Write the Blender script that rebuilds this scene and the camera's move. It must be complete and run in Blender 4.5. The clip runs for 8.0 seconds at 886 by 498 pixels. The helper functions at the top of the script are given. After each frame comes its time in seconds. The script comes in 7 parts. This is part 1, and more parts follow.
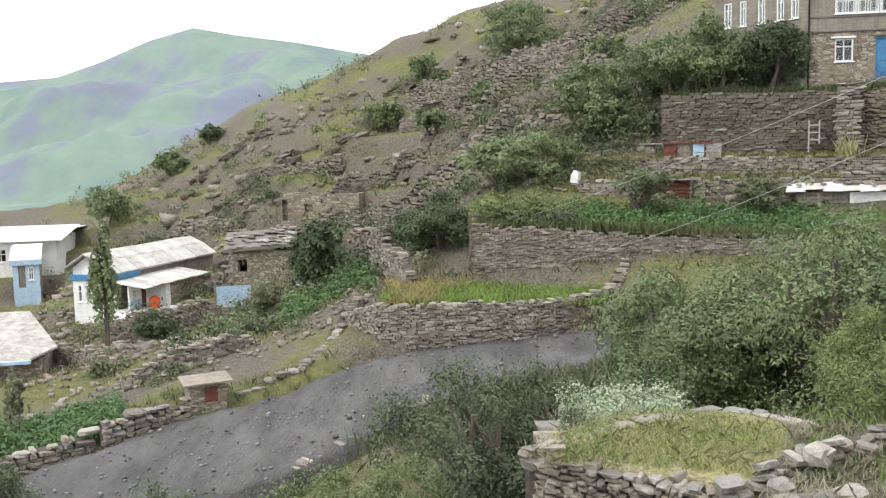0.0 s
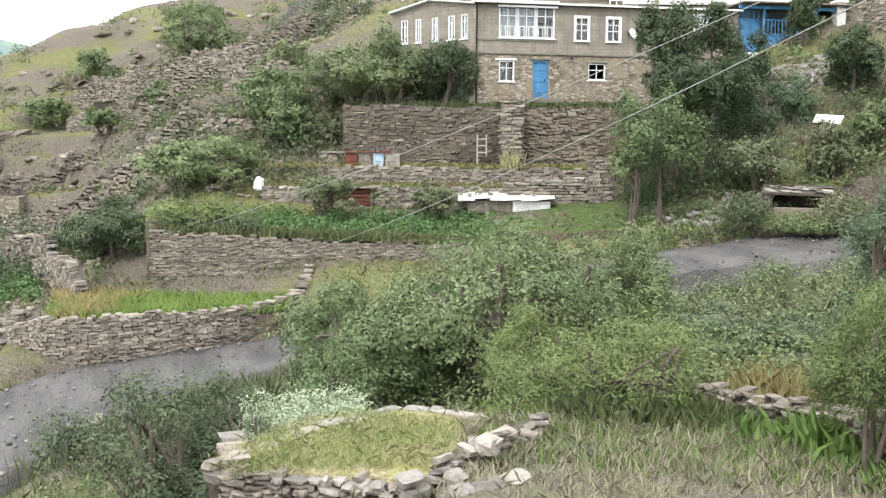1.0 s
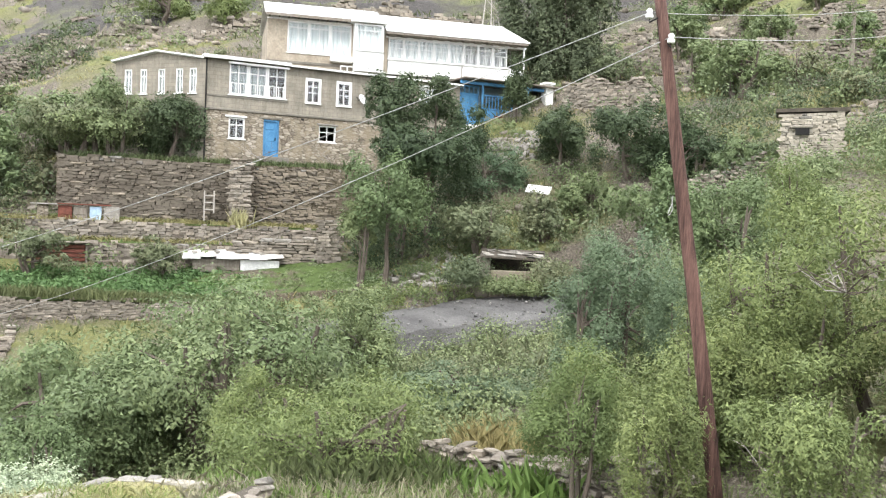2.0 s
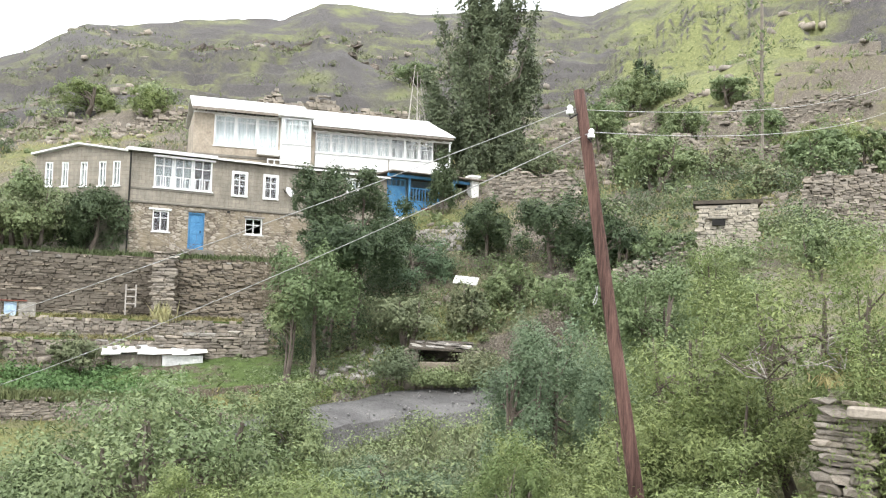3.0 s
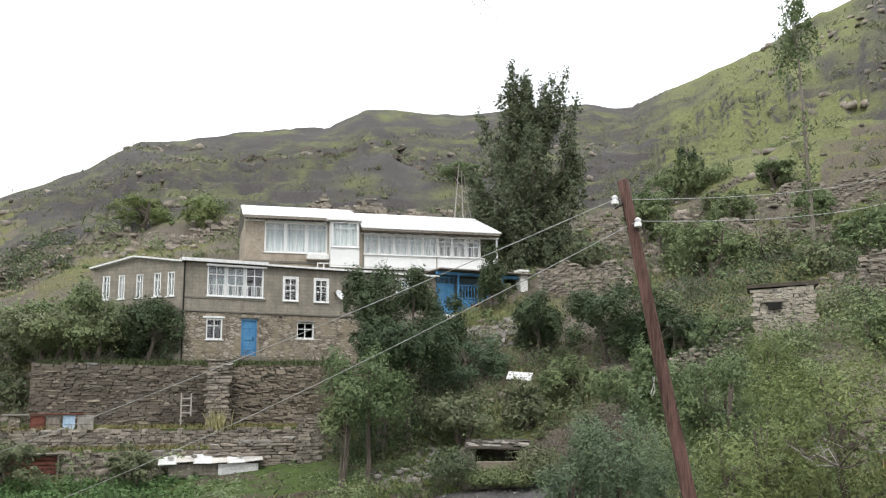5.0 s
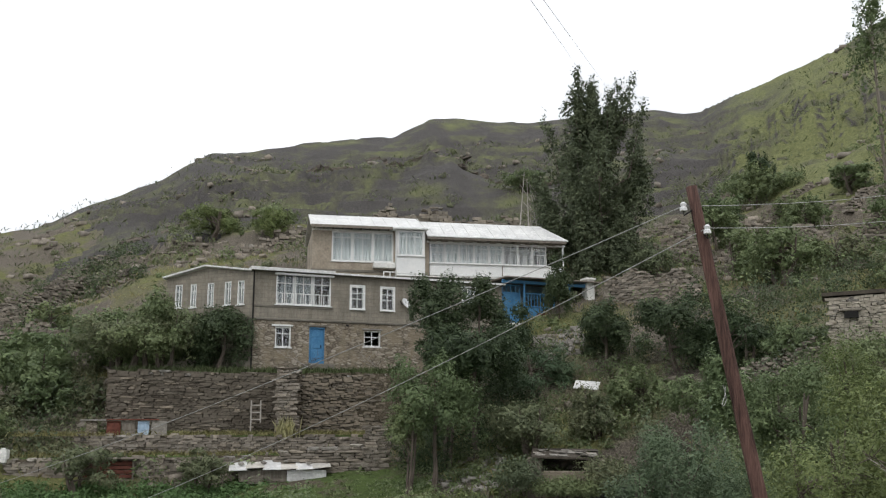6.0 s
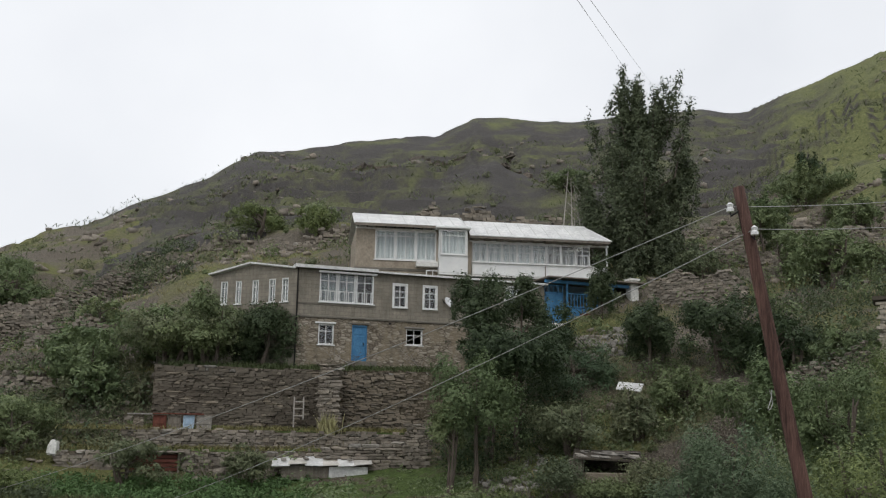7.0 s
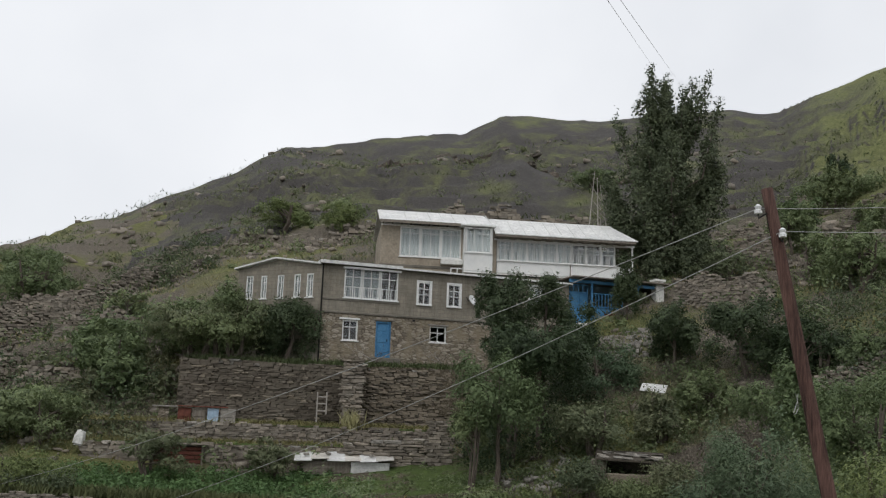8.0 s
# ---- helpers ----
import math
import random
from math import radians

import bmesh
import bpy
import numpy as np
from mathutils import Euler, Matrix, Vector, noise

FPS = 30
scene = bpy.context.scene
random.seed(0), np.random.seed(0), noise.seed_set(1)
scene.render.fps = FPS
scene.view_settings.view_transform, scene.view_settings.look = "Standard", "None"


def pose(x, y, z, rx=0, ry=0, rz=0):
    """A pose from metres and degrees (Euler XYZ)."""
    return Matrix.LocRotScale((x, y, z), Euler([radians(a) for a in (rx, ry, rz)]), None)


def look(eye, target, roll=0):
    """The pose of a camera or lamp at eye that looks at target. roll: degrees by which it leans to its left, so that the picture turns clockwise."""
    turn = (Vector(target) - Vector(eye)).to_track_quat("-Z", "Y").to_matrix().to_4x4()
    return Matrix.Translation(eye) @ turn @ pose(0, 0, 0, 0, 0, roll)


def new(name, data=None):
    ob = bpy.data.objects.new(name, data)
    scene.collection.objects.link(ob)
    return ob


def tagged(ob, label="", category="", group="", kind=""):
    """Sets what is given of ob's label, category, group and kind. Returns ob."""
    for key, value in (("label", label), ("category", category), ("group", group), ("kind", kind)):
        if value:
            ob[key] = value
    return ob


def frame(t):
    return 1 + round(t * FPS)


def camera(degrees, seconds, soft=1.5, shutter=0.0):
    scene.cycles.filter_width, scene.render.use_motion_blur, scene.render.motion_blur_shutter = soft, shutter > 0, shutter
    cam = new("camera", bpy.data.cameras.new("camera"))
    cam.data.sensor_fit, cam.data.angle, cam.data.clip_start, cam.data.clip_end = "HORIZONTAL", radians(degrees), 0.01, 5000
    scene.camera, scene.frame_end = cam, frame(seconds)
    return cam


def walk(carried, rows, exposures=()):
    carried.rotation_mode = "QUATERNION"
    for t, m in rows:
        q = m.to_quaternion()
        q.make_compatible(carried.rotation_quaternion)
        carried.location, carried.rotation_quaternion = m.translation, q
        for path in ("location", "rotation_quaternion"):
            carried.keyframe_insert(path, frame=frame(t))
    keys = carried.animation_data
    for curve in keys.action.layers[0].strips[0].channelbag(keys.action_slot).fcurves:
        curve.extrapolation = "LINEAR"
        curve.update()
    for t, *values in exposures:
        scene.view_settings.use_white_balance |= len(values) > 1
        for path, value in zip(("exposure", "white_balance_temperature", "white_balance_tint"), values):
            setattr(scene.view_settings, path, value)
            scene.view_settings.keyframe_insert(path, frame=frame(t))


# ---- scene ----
cam = camera(51.5, 8.0, 1.2)
EYE = (0.0, 0.0, 0.0)
PATH = [(0.0, 0.03, -5.99, -1.2), (0.5, -10.65, -6.12, -0.84), (1.0, -19.6, -5.72, 0.4), (1.5, -28.49, -3.97, 1.23), (2.0, -36.33, -1.61, 2.2), (2.2, -38.28, -0.34, 2.07),
        (3.5, -40.83, 6.25, 0.89), (4.0, -40.81, 7.95, 0.44), (4.5, -39.9, 9.0, -0.19), (5.0, -37.48, 10.24, -0.61), (6.5, -31.84, 10.69, 0.39), (7.0, -30.61, 10.71, 0.88), (7.5, -29.76, 10.67, 1.37), (8.0, -29.04, 10.53, 2.0)]


def facing(yaw, pitch, roll):
    """The pose at the eye with yaw to the left of +y, pitch up and roll."""
    a, p = radians(yaw), radians(pitch)
    ahead = Vector((-math.sin(a) * math.cos(p), math.cos(a) * math.cos(p), math.sin(p)))
    return look(EYE, Vector(EYE) + ahead * 10, roll)


walk(cam, [(t, facing(y, p, r)) for t, y, p, r in PATH],
     [(0.0, 0.18), (0.5, 0.54), (1.0, 0.7), (2.0, 0.92), (3.5, 0.72), (5.0, -0.02), (6.5, -0.9), (8.0, -1.05)])

# ---- sky and sun ----
world = bpy.data.worlds.new("sky")
scene.world = world
world.use_nodes = True
wn, wl = world.node_tree.nodes, world.node_tree.links
wn.clear()
sky = wn.new("ShaderNodeTexSky")
sky.sky_type = "NISHITA"
sky.sun_disc = False
sky.sun_elevation, sky.sun_rotation = radians(52), radians(-60)
sky.dust_density, sky.air_density = 3.0, 1.0
cloud_pos = wn.new("ShaderNodeTexCoord")
cloud = wn.new("ShaderNodeTexNoise")
cloud.inputs["Scale"].default_value = 2.2
cloud.inputs["Detail"].default_value = 5
cloud_ramp = wn.new("ShaderNodeValToRGB")
cloud_ramp.color_ramp.elements[0].position, cloud_ramp.color_ramp.elements[1].position = 0.3, 0.62
cloud_ramp.color_ramp.elements[0].color, cloud_ramp.color_ramp.elements[1].color = (0.82, 0.82, 0.82, 1), (1, 1, 1, 1)
blend = wn.new("ShaderNodeMix")
blend.data_type = "RGBA"
blend.inputs[7].default_value = (11.5, 11.75, 12.2, 1)
back = wn.new("ShaderNodeBackground")
back.inputs[1].default_value = 0.165
out = wn.new("ShaderNodeOutputWorld")
wl.new(cloud_pos.outputs["Generated"], cloud.inputs["Vector"])
wl.new(cloud.outputs["Fac"], cloud_ramp.inputs["Fac"])
wl.new(cloud_ramp.outputs["Color"], blend.inputs[0])
wl.new(sky.outputs["Color"], blend.inputs[6])
wl.new(blend.outputs[2], back.inputs[0])
wl.new(back.outputs[0], out.inputs[0])
sun = new("sun", bpy.data.lights.new("sun", "SUN"))
sun.data.energy, sun.data.angle, sun.data.color = 1.4, radians(14), (1.0, 0.965, 0.92)
sun.matrix_world = look((0, 0, 100), (55, 60, 0))

# ---- materials ----


def mat(name, rough=0.85, metal=0.0):
    """A node material: returns it with its tree's nodes, links and principled shader."""
    m = bpy.data.materials.new(name)
    m.use_nodes = True
    n, l = m.node_tree.nodes, m.node_tree.links
    b = n["Principled BSDF"]
    b.inputs["Roughness"].default_value, b.inputs["Metallic"].default_value = rough, metal
    b.inputs["Specular IOR Level"].default_value = 0.25
    return m, n, l, b


def noise_node(n, l, scale, detail=4, rough=0.6, coord="Object", stretch=None):
    c = n.new("ShaderNodeTexCoord")
    t = n.new("ShaderNodeTexNoise")
    t.inputs["Scale"].default_value, t.inputs["Detail"].default_value, t.inputs["Roughness"].default_value = scale, detail, rough
    src = c.outputs[coord]
    if stretch:
        mp = n.new("ShaderNodeMapping")
        mp.inputs["Scale"].default_value = stretch
        l.new(src, mp.inputs[0])
        src = mp.outputs[0]
    l.new(src, t.inputs["Vector"])
    return t.outputs["Fac"]


def ramp(n, l, fac, stops):
    r = n.new("ShaderNodeValToRGB")
    e = r.color_ramp.elements
    while len(e) < len(stops):
        e.new(0.5)
    for el, (p, c) in zip(e, stops):
        el.position, el.color = p, (*c, 1)
    l.new(fac, r.inputs["Fac"])
    return r.outputs["Color"]


def mixed(n, l, fac, a, b, kind="MIX"):
    x = n.new("ShaderNodeMix")
    x.data_type, x.blend_type = "RGBA", kind
    for sock, v in ((x.inputs[0], fac), (x.inputs[6], a), (x.inputs[7], b)):
        if isinstance(v, (int, float)):
            sock.default_value = v
        elif isinstance(v, tuple):
            sock.default_value = (*v, 1)
        else:
            l.new(v, sock)
    return x.outputs[2]


def bumped(n, l, b, fac, strength, dist):
    k = n.new("ShaderNodeBump")
    k.inputs["Strength"].default_value, k.inputs["Distance"].default_value = strength, dist
    l.new(fac, k.inputs["Height"])
    l.new(k.outputs[0], b.inputs["Normal"])


def simple(name, low, high, scale=3.0, rough=0.85, metal=0.0, bump=0.4, dist=0.02, fine=30.0, stretch=None, vary=0.0, island=False):
    """Two-scale mottled surface between two colours, with grain, relief and a shift from piece to piece."""
    m, n, l, b = mat(name, rough, metal)
    big = noise_node(n, l, scale, 5, 0.65, stretch=stretch)
    small = noise_node(n, l, fine, 3, 0.7, stretch=stretch)
    c = ramp(n, l, big, [(0.3, low), (0.7, high)])
    g = ramp(n, l, small, [(0.25, (0.62, 0.62, 0.62)), (0.75, (1.25, 1.25, 1.25))])
    c = mixed(n, l, 0.8, c, g, "MULTIPLY")
    if vary:
        if island:
            rnd = n.new("ShaderNodeNewGeometry").outputs["Random Per Island"]
        else:
            rnd = n.new("ShaderNodeObjectInfo").outputs["Random"]
        v = ramp(n, l, rnd, [(0.0, (1 - vary, 1 - vary * 1.05, 1 - vary * 1.1)), (0.5, (1, 1, 1)), (1.0, (1 + vary * 1.1, 1 + vary, 1 + vary * 0.85))])
        c = mixed(n, l, 1.0, c, v, "MULTIPLY")
    l.new(c, b.inputs["Base Color"])
    bumped(n, l, b, small, bump, dist)
    return m


def leaf_mat(name, dark, light, thin=0.22):
    """Leaves: colour from leaf to leaf and from plant to plant, some light coming through."""
    m, n, l, b = mat(name, 0.6)
    isl = n.new("ShaderNodeNewGeometry").outputs["Random Per Island"]
    between = lambda k: tuple(a + (q - a) * k for a, q in zip(dark, light))
    c = ramp(n, l, isl, [(0.0, between(0.18)), (0.6, between(0.5)), (1.0, between(0.85))])
    o = n.new("ShaderNodeObjectInfo").outputs["Random"]
    v = ramp(n, l, o, [(0.0, (0.8, 0.85, 0.8)), (1.0, (1.2, 1.12, 1.1))])
    c = mixed(n, l, 1.0, c, v, "MULTIPLY")
    big = noise_node(n, l, 0.9, 3)
    c = mixed(n, l, 0.6, c, ramp(n, l, big, [(0.3, (0.7, 0.72, 0.7)), (0.7, (1.25, 1.2, 1.1))]), "MULTIPLY")
    l.new(c, b.inputs["Base Color"])
    tr = n.new("ShaderNodeBsdfTranslucent")
    l.new(c, tr.inputs["Color"])
    ms = n.new("ShaderNodeMixShader")
    ms.inputs[0].default_value = thin
    l.new(b.outputs[0], ms.inputs[1])
    l.new(tr.outputs[0], ms.inputs[2])
    l.new(ms.outputs[0], n["Material Output"].inputs[0])
    return m


def ground_mat(name, grass, bare, rock, grass_at, scale=0.12, soft=0.09, meadow=None, steep=0.86):
    """Hill ground: grass, bare earth and broken rock, mingled at several sizes."""
    m, n, l, b = mat(name, 0.95)
    patch = noise_node(n, l, scale, 8, 0.68)
    fine = noise_node(n, l, 2.6, 6, 0.75)
    grit = noise_node(n, l, 11.0, 4, 0.8)
    g = ramp(n, l, fine, [(0.3, tuple(x * 0.6 for x in grass)), (0.55, grass), (0.75, tuple(x * 1.5 for x in grass))])
    e = ramp(n, l, grit, [(0.32, tuple(x * 0.5 for x in bare)), (0.55, bare), (0.72, rock)])
    if meadow:
        # a green mountainside between two bearings, with a worn uneven edge
        pos = n.new("ShaderNodeSeparateXYZ")
        l.new(n.new("ShaderNodeTexCoord").outputs["Object"], pos.inputs[0])
        bearing = n.new("ShaderNodeMath")
        bearing.operation = "ARCTAN2"
        l.new(pos.outputs["X"], bearing.inputs[0])
        l.new(pos.outputs["Y"], bearing.inputs[1])
        total = patch
        for a0, a1, gain in meadow:
            edge = n.new("ShaderNodeMapRange")
            l.new(bearing.outputs[0], edge.inputs["Value"])
            edge.inputs["From Min"].default_value, edge.inputs["From Max"].default_value = math.radians(a0), math.radians(a1)
            edge.inputs["To Max"].default_value = gain
            add = n.new("ShaderNodeMath")
            l.new(total, add.inputs[0])
            l.new(edge.outputs[0], add.inputs[1])
            total = add.outputs[0]
        patch = total
    k = ramp(n, l, patch, [(grass_at, (0, 0, 0)), (grass_at + soft, (1, 1, 1))])
    # grass keeps to the flatter ledges, steep faces stay bare
    face = n.new("ShaderNodeSeparateXYZ")
    l.new(n.new("ShaderNodeNewGeometry").outputs["Normal"], face.inputs[0])
    flat = ramp(n, l, face.outputs["Z"], [(steep - 0.12, (0, 0, 0)), (steep, (1, 1, 1))])
    k = mixed(n, l, 1.0, k, flat, "MULTIPLY")
    c = mixed(n, l, k, e, g)
    sp = ramp(n, l, grit, [(0.3, (0.6, 0.6, 0.6)), (0.7, (1.25, 1.25, 1.25))])
    c = mixed(n, l, 0.7, c, sp, "MULTIPLY")
    l.new(c, b.inputs["Base Color"])
    bumped(n, l, b, fine, 0.9, 0.25)
    return m


M_HILL = ground_mat("hill_ground", (0.155, 0.16, 0.062), (0.155, 0.134, 0.106), (0.31, 0.283, 0.24), 0.46)
M_UPPER = ground_mat("upper_hill", (0.175, 0.188, 0.08), (0.085, 0.079, 0.075), (0.175, 0.163, 0.15), 0.47, 0.14, 0.26, ((50, 54, 0.24), (62.5, 65, -0.28)), 0.76)
M_SOIL = ground_mat("terrace_soil", (0.085, 0.125, 0.035), (0.12, 0.10, 0.07), (0.22, 0.20, 0.16), 0.42, 0.5)
M_ROAD = simple("black_shale", (0.06, 0.058, 0.057), (0.15, 0.145, 0.14), 0.5, 0.9, bump=1.0, dist=0.1, fine=9.0, stretch=(1.6, 0.5, 1))
M_STONE = simple("weathered_stone", (0.155, 0.135, 0.11), (0.305, 0.275, 0.235), 1.6, 0.9, bump=0.6, dist=0.02, fine=14, vary=0.34)
M_STONES = simple("weathered_stones", (0.155, 0.135, 0.11), (0.305, 0.275, 0.235), 1.6, 0.9, bump=0.6, dist=0.02, fine=14, vary=0.34, island=True)
M_PALE = simple("pale_stone", (0.185, 0.175, 0.155), (0.34, 0.32, 0.29), 2.0, 0.85, bump=0.5, dist=0.02, fine=16, vary=0.35)
M_MORTARED = simple("stone_in_earth_mortar", (0.115, 0.098, 0.078), (0.215, 0.19, 0.155), 0.7, 0.93, bump=0.6, dist=0.02, fine=12, vary=0.45)
M_HUT = simple("pale_hut_stone", (0.21, 0.19, 0.155), (0.36, 0.335, 0.285), 1.2, 0.9, bump=0.6, dist=0.02, fine=13, vary=0.3)
M_CORE = simple("dark_joint_earth", (0.05, 0.043, 0.035), (0.10, 0.086, 0.068), 3, 0.95, bump=0.7, fine=12)


def render_mat():
    """Grey-brown cement render over blocks, the courses just showing through, with streaks."""
    m, n, l, b = mat("brown_render", 0.92)
    tc = n.new("ShaderNodeTexCoord")
    mp = n.new("ShaderNodeMapping")
    mp.inputs["Rotation"].default_value = (radians(90), 0, 0)
    l.new(tc.outputs["Object"], mp.inputs[0])
    br = n.new("ShaderNodeTexBrick")
    br.inputs["Scale"].default_value = 1.0
    br.inputs["Brick Width"].default_value, br.inputs["Row Height"].default_value, br.inputs["Mortar Size"].default_value = 0.42, 0.21, 0.012
    br.inputs["Color1"].default_value, br.inputs["Color2"].default_value, br.inputs["Mortar"].default_value = (0.95, 0.95, 0.95, 1), (1.12, 1.1, 1.08, 1), (0.8, 0.8, 0.8, 1)
    l.new(mp.outputs[0], br.inputs["Vector"])
    big = noise_node(n, l, 0.9, 5, 0.7)
    streak = noise_node(n, l, 1.2, 4, 0.6, stretch=(3, 3, 0.35))
    fine = noise_node(n, l, 16, 4, 0.7)
    c = ramp(n, l, big, [(0.3, (0.195, 0.178, 0.148)), (0.7, (0.285, 0.26, 0.215))])
    c = mixed(n, l, 1.0, c, br.outputs["Color"], "MULTIPLY")
    c = mixed(n, l, 0.7, c, ramp(n, l, streak, [(0.35, (0.72, 0.71, 0.7)), (0.65, (1.1, 1.1, 1.1))]), "MULTIPLY")
    c = mixed(n, l, 0.6, c, ramp(n, l, fine, [(0.3, (0.75, 0.75, 0.75)), (0.7, (1.2, 1.2, 1.2))]), "MULTIPLY")
    l.new(c, b.inputs["Base Color"])
    bumped(n, l, b, fine, 0.4, 0.015)
    return m


M_PLASTER = render_mat()
M_OLDROOF = simple("worn_pale_roof", (0.25, 0.235, 0.21), (0.50, 0.475, 0.43), 1.6, 0.8, bump=0.5, dist=0.04, fine=5)


def rubble_mat():
    """Rough masonry: irregular flat stones in earth mortar, patches of old render."""
    m, n, l, b = mat("rubble_masonry", 0.92)
    tc = n.new("ShaderNodeTexCoord")
    mp = n.new("ShaderNodeMapping")
    mp.inputs["Scale"].default_value = (3.2, 3.2, 7.5)
    l.new(tc.outputs["Object"], mp.inputs[0])
    cell, edge = n.new("ShaderNodeTexVoronoi"), n.new("ShaderNodeTexVoronoi")
    edge.feature = "DISTANCE_TO_EDGE"
    for v in (cell, edge):
        v.inputs["Scale"].default_value = 1.0
        l.new(mp.outputs[0], v.inputs["Vector"])
    sep = n.new("ShaderNodeSeparateColor")
    l.new(cell.outputs["Color"], sep.inputs[0])
    stone = ramp(n, l, sep.outputs[0], [(0.0, (0.17, 0.145, 0.115)), (0.5, (0.27, 0.235, 0.185)), (1.0, (0.40, 0.36, 0.30))])
    joint = ramp(n, l, edge.outputs["Distance"], [(0.02, (0.45, 0.42, 0.38)), (0.12, (1, 1, 1))])
    c = mixed(n, l, 1.0, stone, joint, "MULTIPLY")
    old = noise_node(n, l, 0.7, 5, 0.7)
    c = mixed(n, l, ramp(n, l, old, [(0.5, (0, 0, 0)), (0.6, (0.8, 0.8, 0.8))]), c, (0.25, 0.21, 0.15))
    fine = noise_node(n, l, 14, 4, 0.7)
    c = mixed(n, l, 0.7, c, ramp(n, l, fine, [(0.3, (0.7, 0.7, 0.7)), (0.7, (1.2, 1.2, 1.2))]), "MULTIPLY")
    l.new(c, b.inputs["Base Color"])
    bumped(n, l, b, edge.outputs["Distance"], 0.8, 0.05)
    return m


M_RUBBLE = rubble_mat()
M_LEDGE = simple("cement_band", (0.13, 0.12, 0.10), (0.22, 0.20, 0.17), 2, 0.9)
M_WHITE = simple("white_paint", (0.68, 0.69, 0.68), (0.82, 0.82, 0.80), 2.0, 0.5, bump=0.1, dist=0.005, fine=20)
M_WHITEWASH = simple("whitewash", (0.60, 0.60, 0.57), (0.80, 0.79, 0.75), 1.2, 0.85, bump=0.3, dist=0.01, fine=9)
M_BLUE = simple("blue_paint", (0.05, 0.17, 0.33), (0.09, 0.25, 0.43), 2.5, 0.55, bump=0.2, dist=0.006, fine=14)
M_PALEBLUE = simple("pale_blue_paint", (0.30, 0.42, 0.55), (0.45, 0.56, 0.66), 2.0, 0.7, bump=0.2, dist=0.01, fine=10)
M_TIN = simple("pale_sheet_roof", (0.55, 0.55, 0.54), (0.78, 0.78, 0.76), 0.9, 0.45, 0.0, bump=0.15, dist=0.01, fine=7)
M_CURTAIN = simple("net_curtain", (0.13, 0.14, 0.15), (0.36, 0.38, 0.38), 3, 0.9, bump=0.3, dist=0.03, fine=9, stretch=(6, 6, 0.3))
M_NET = simple("white_net_curtain", (0.42, 0.44, 0.45), (0.72, 0.73, 0.72), 3, 0.9, bump=0.3, dist=0.03, fine=9, stretch=(6, 6, 0.3))
M_BLOCK = simple("bare_pale_block", (0.24, 0.20, 0.155), (0.40, 0.35, 0.28), 1.5, 0.92, bump=0.6, dist=0.02, fine=7)
# near-black colour carries unlit rooms and openings; dark pipes and fittings share it
M_DARK = simple("shade_and_dark_fittings", (0.012, 0.012, 0.012), (0.03, 0.028, 0.025), 2, 0.9)
M_WOOD = simple("reddish_pole_wood", (0.028, 0.015, 0.012), (0.165, 0.092, 0.075), 3.5, 0.85, bump=0.9, dist=0.03, fine=14, stretch=(3, 3, 0.25))
M_GREYWOOD = simple("grey_old_wood", (0.14, 0.12, 0.10), (0.27, 0.24, 0.20), 3, 0.85, fine=18, stretch=(3, 3, 0.4))
M_RED = simple("rusty_red_paint", (0.10, 0.035, 0.025), (0.19, 0.07, 0.05), 3, 0.8)
M_ORANGE = simple("orange_plastic", (0.55, 0.09, 0.03), (0.7, 0.14, 0.05), 2, 0.5)
M_BARK = simple("bark", (0.07, 0.055, 0.045), (0.16, 0.135, 0.11), 4, 0.95, fine=20, stretch=(2, 2, 0.5))
M_PALEBARK = simple("pale_dead_wood", (0.25, 0.23, 0.21), (0.42, 0.39, 0.35), 4, 0.9, fine=20)
M_PORCELAIN = simple("porcelain", (0.7, 0.71, 0.72), (0.82, 0.82, 0.82), 5, 0.25)
M_WIRE = simple("aluminium_wire", (0.35, 0.35, 0.34), (0.5, 0.5, 0.49), 20, 0.5, 0.6)
M_PLOT = ground_mat("plot_earth", (0.17, 0.17, 0.10), (0.17, 0.15, 0.12), (0.30, 0.28, 0.22), 0.5, 1.2)
M_TURF = ground_mat("turf_roof", (0.35, 0.335, 0.13), (0.40, 0.355, 0.21), (0.48, 0.43, 0.29), 0.45, 0.7)
M_FAR = None


def glass_mat():
    m, n, l, b = mat("window_glass", 0.04)
    b.inputs["Base Color"].default_value = (0.9, 0.95, 0.95, 1)
    b.inputs["Transmission Weight"].default_value = 1.0
    b.inputs["IOR"].default_value = 1.45
    b.inputs["Specular IOR Level"].default_value = 0.5
    return m


M_GLASS = glass_mat()


def far_mat():
    """Green far mountain with bare violet-grey scree, paled by haze put into its colour."""
    m, n, l, b = mat("far_mountain", 1.0)
    big = noise_node(n, l, 0.0034, 6, 0.62, stretch=(1, 0.5, 0.4))
    fine = noise_node(n, l, 0.012, 5, 0.65)
    c = ramp(n, l, big, [(0.36, (0.05, 0.095, 0.045)), (0.48, (0.10, 0.155, 0.06)), (0.52, (0.10, 0.135, 0.075)), (0.575, (0.085, 0.075, 0.105))])
    c = mixed(n, l, 0.9, c, ramp(n, l, fine, [(0.3, (0.7, 0.72, 0.75)), (0.7, (1.25, 1.2, 1.15))]), "MULTIPLY")
    # haze of the air between, mixed evenly into the base colour
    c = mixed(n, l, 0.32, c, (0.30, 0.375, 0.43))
    l.new(c, b.inputs["Base Color"])
    return m


M_FAR = far_mat()

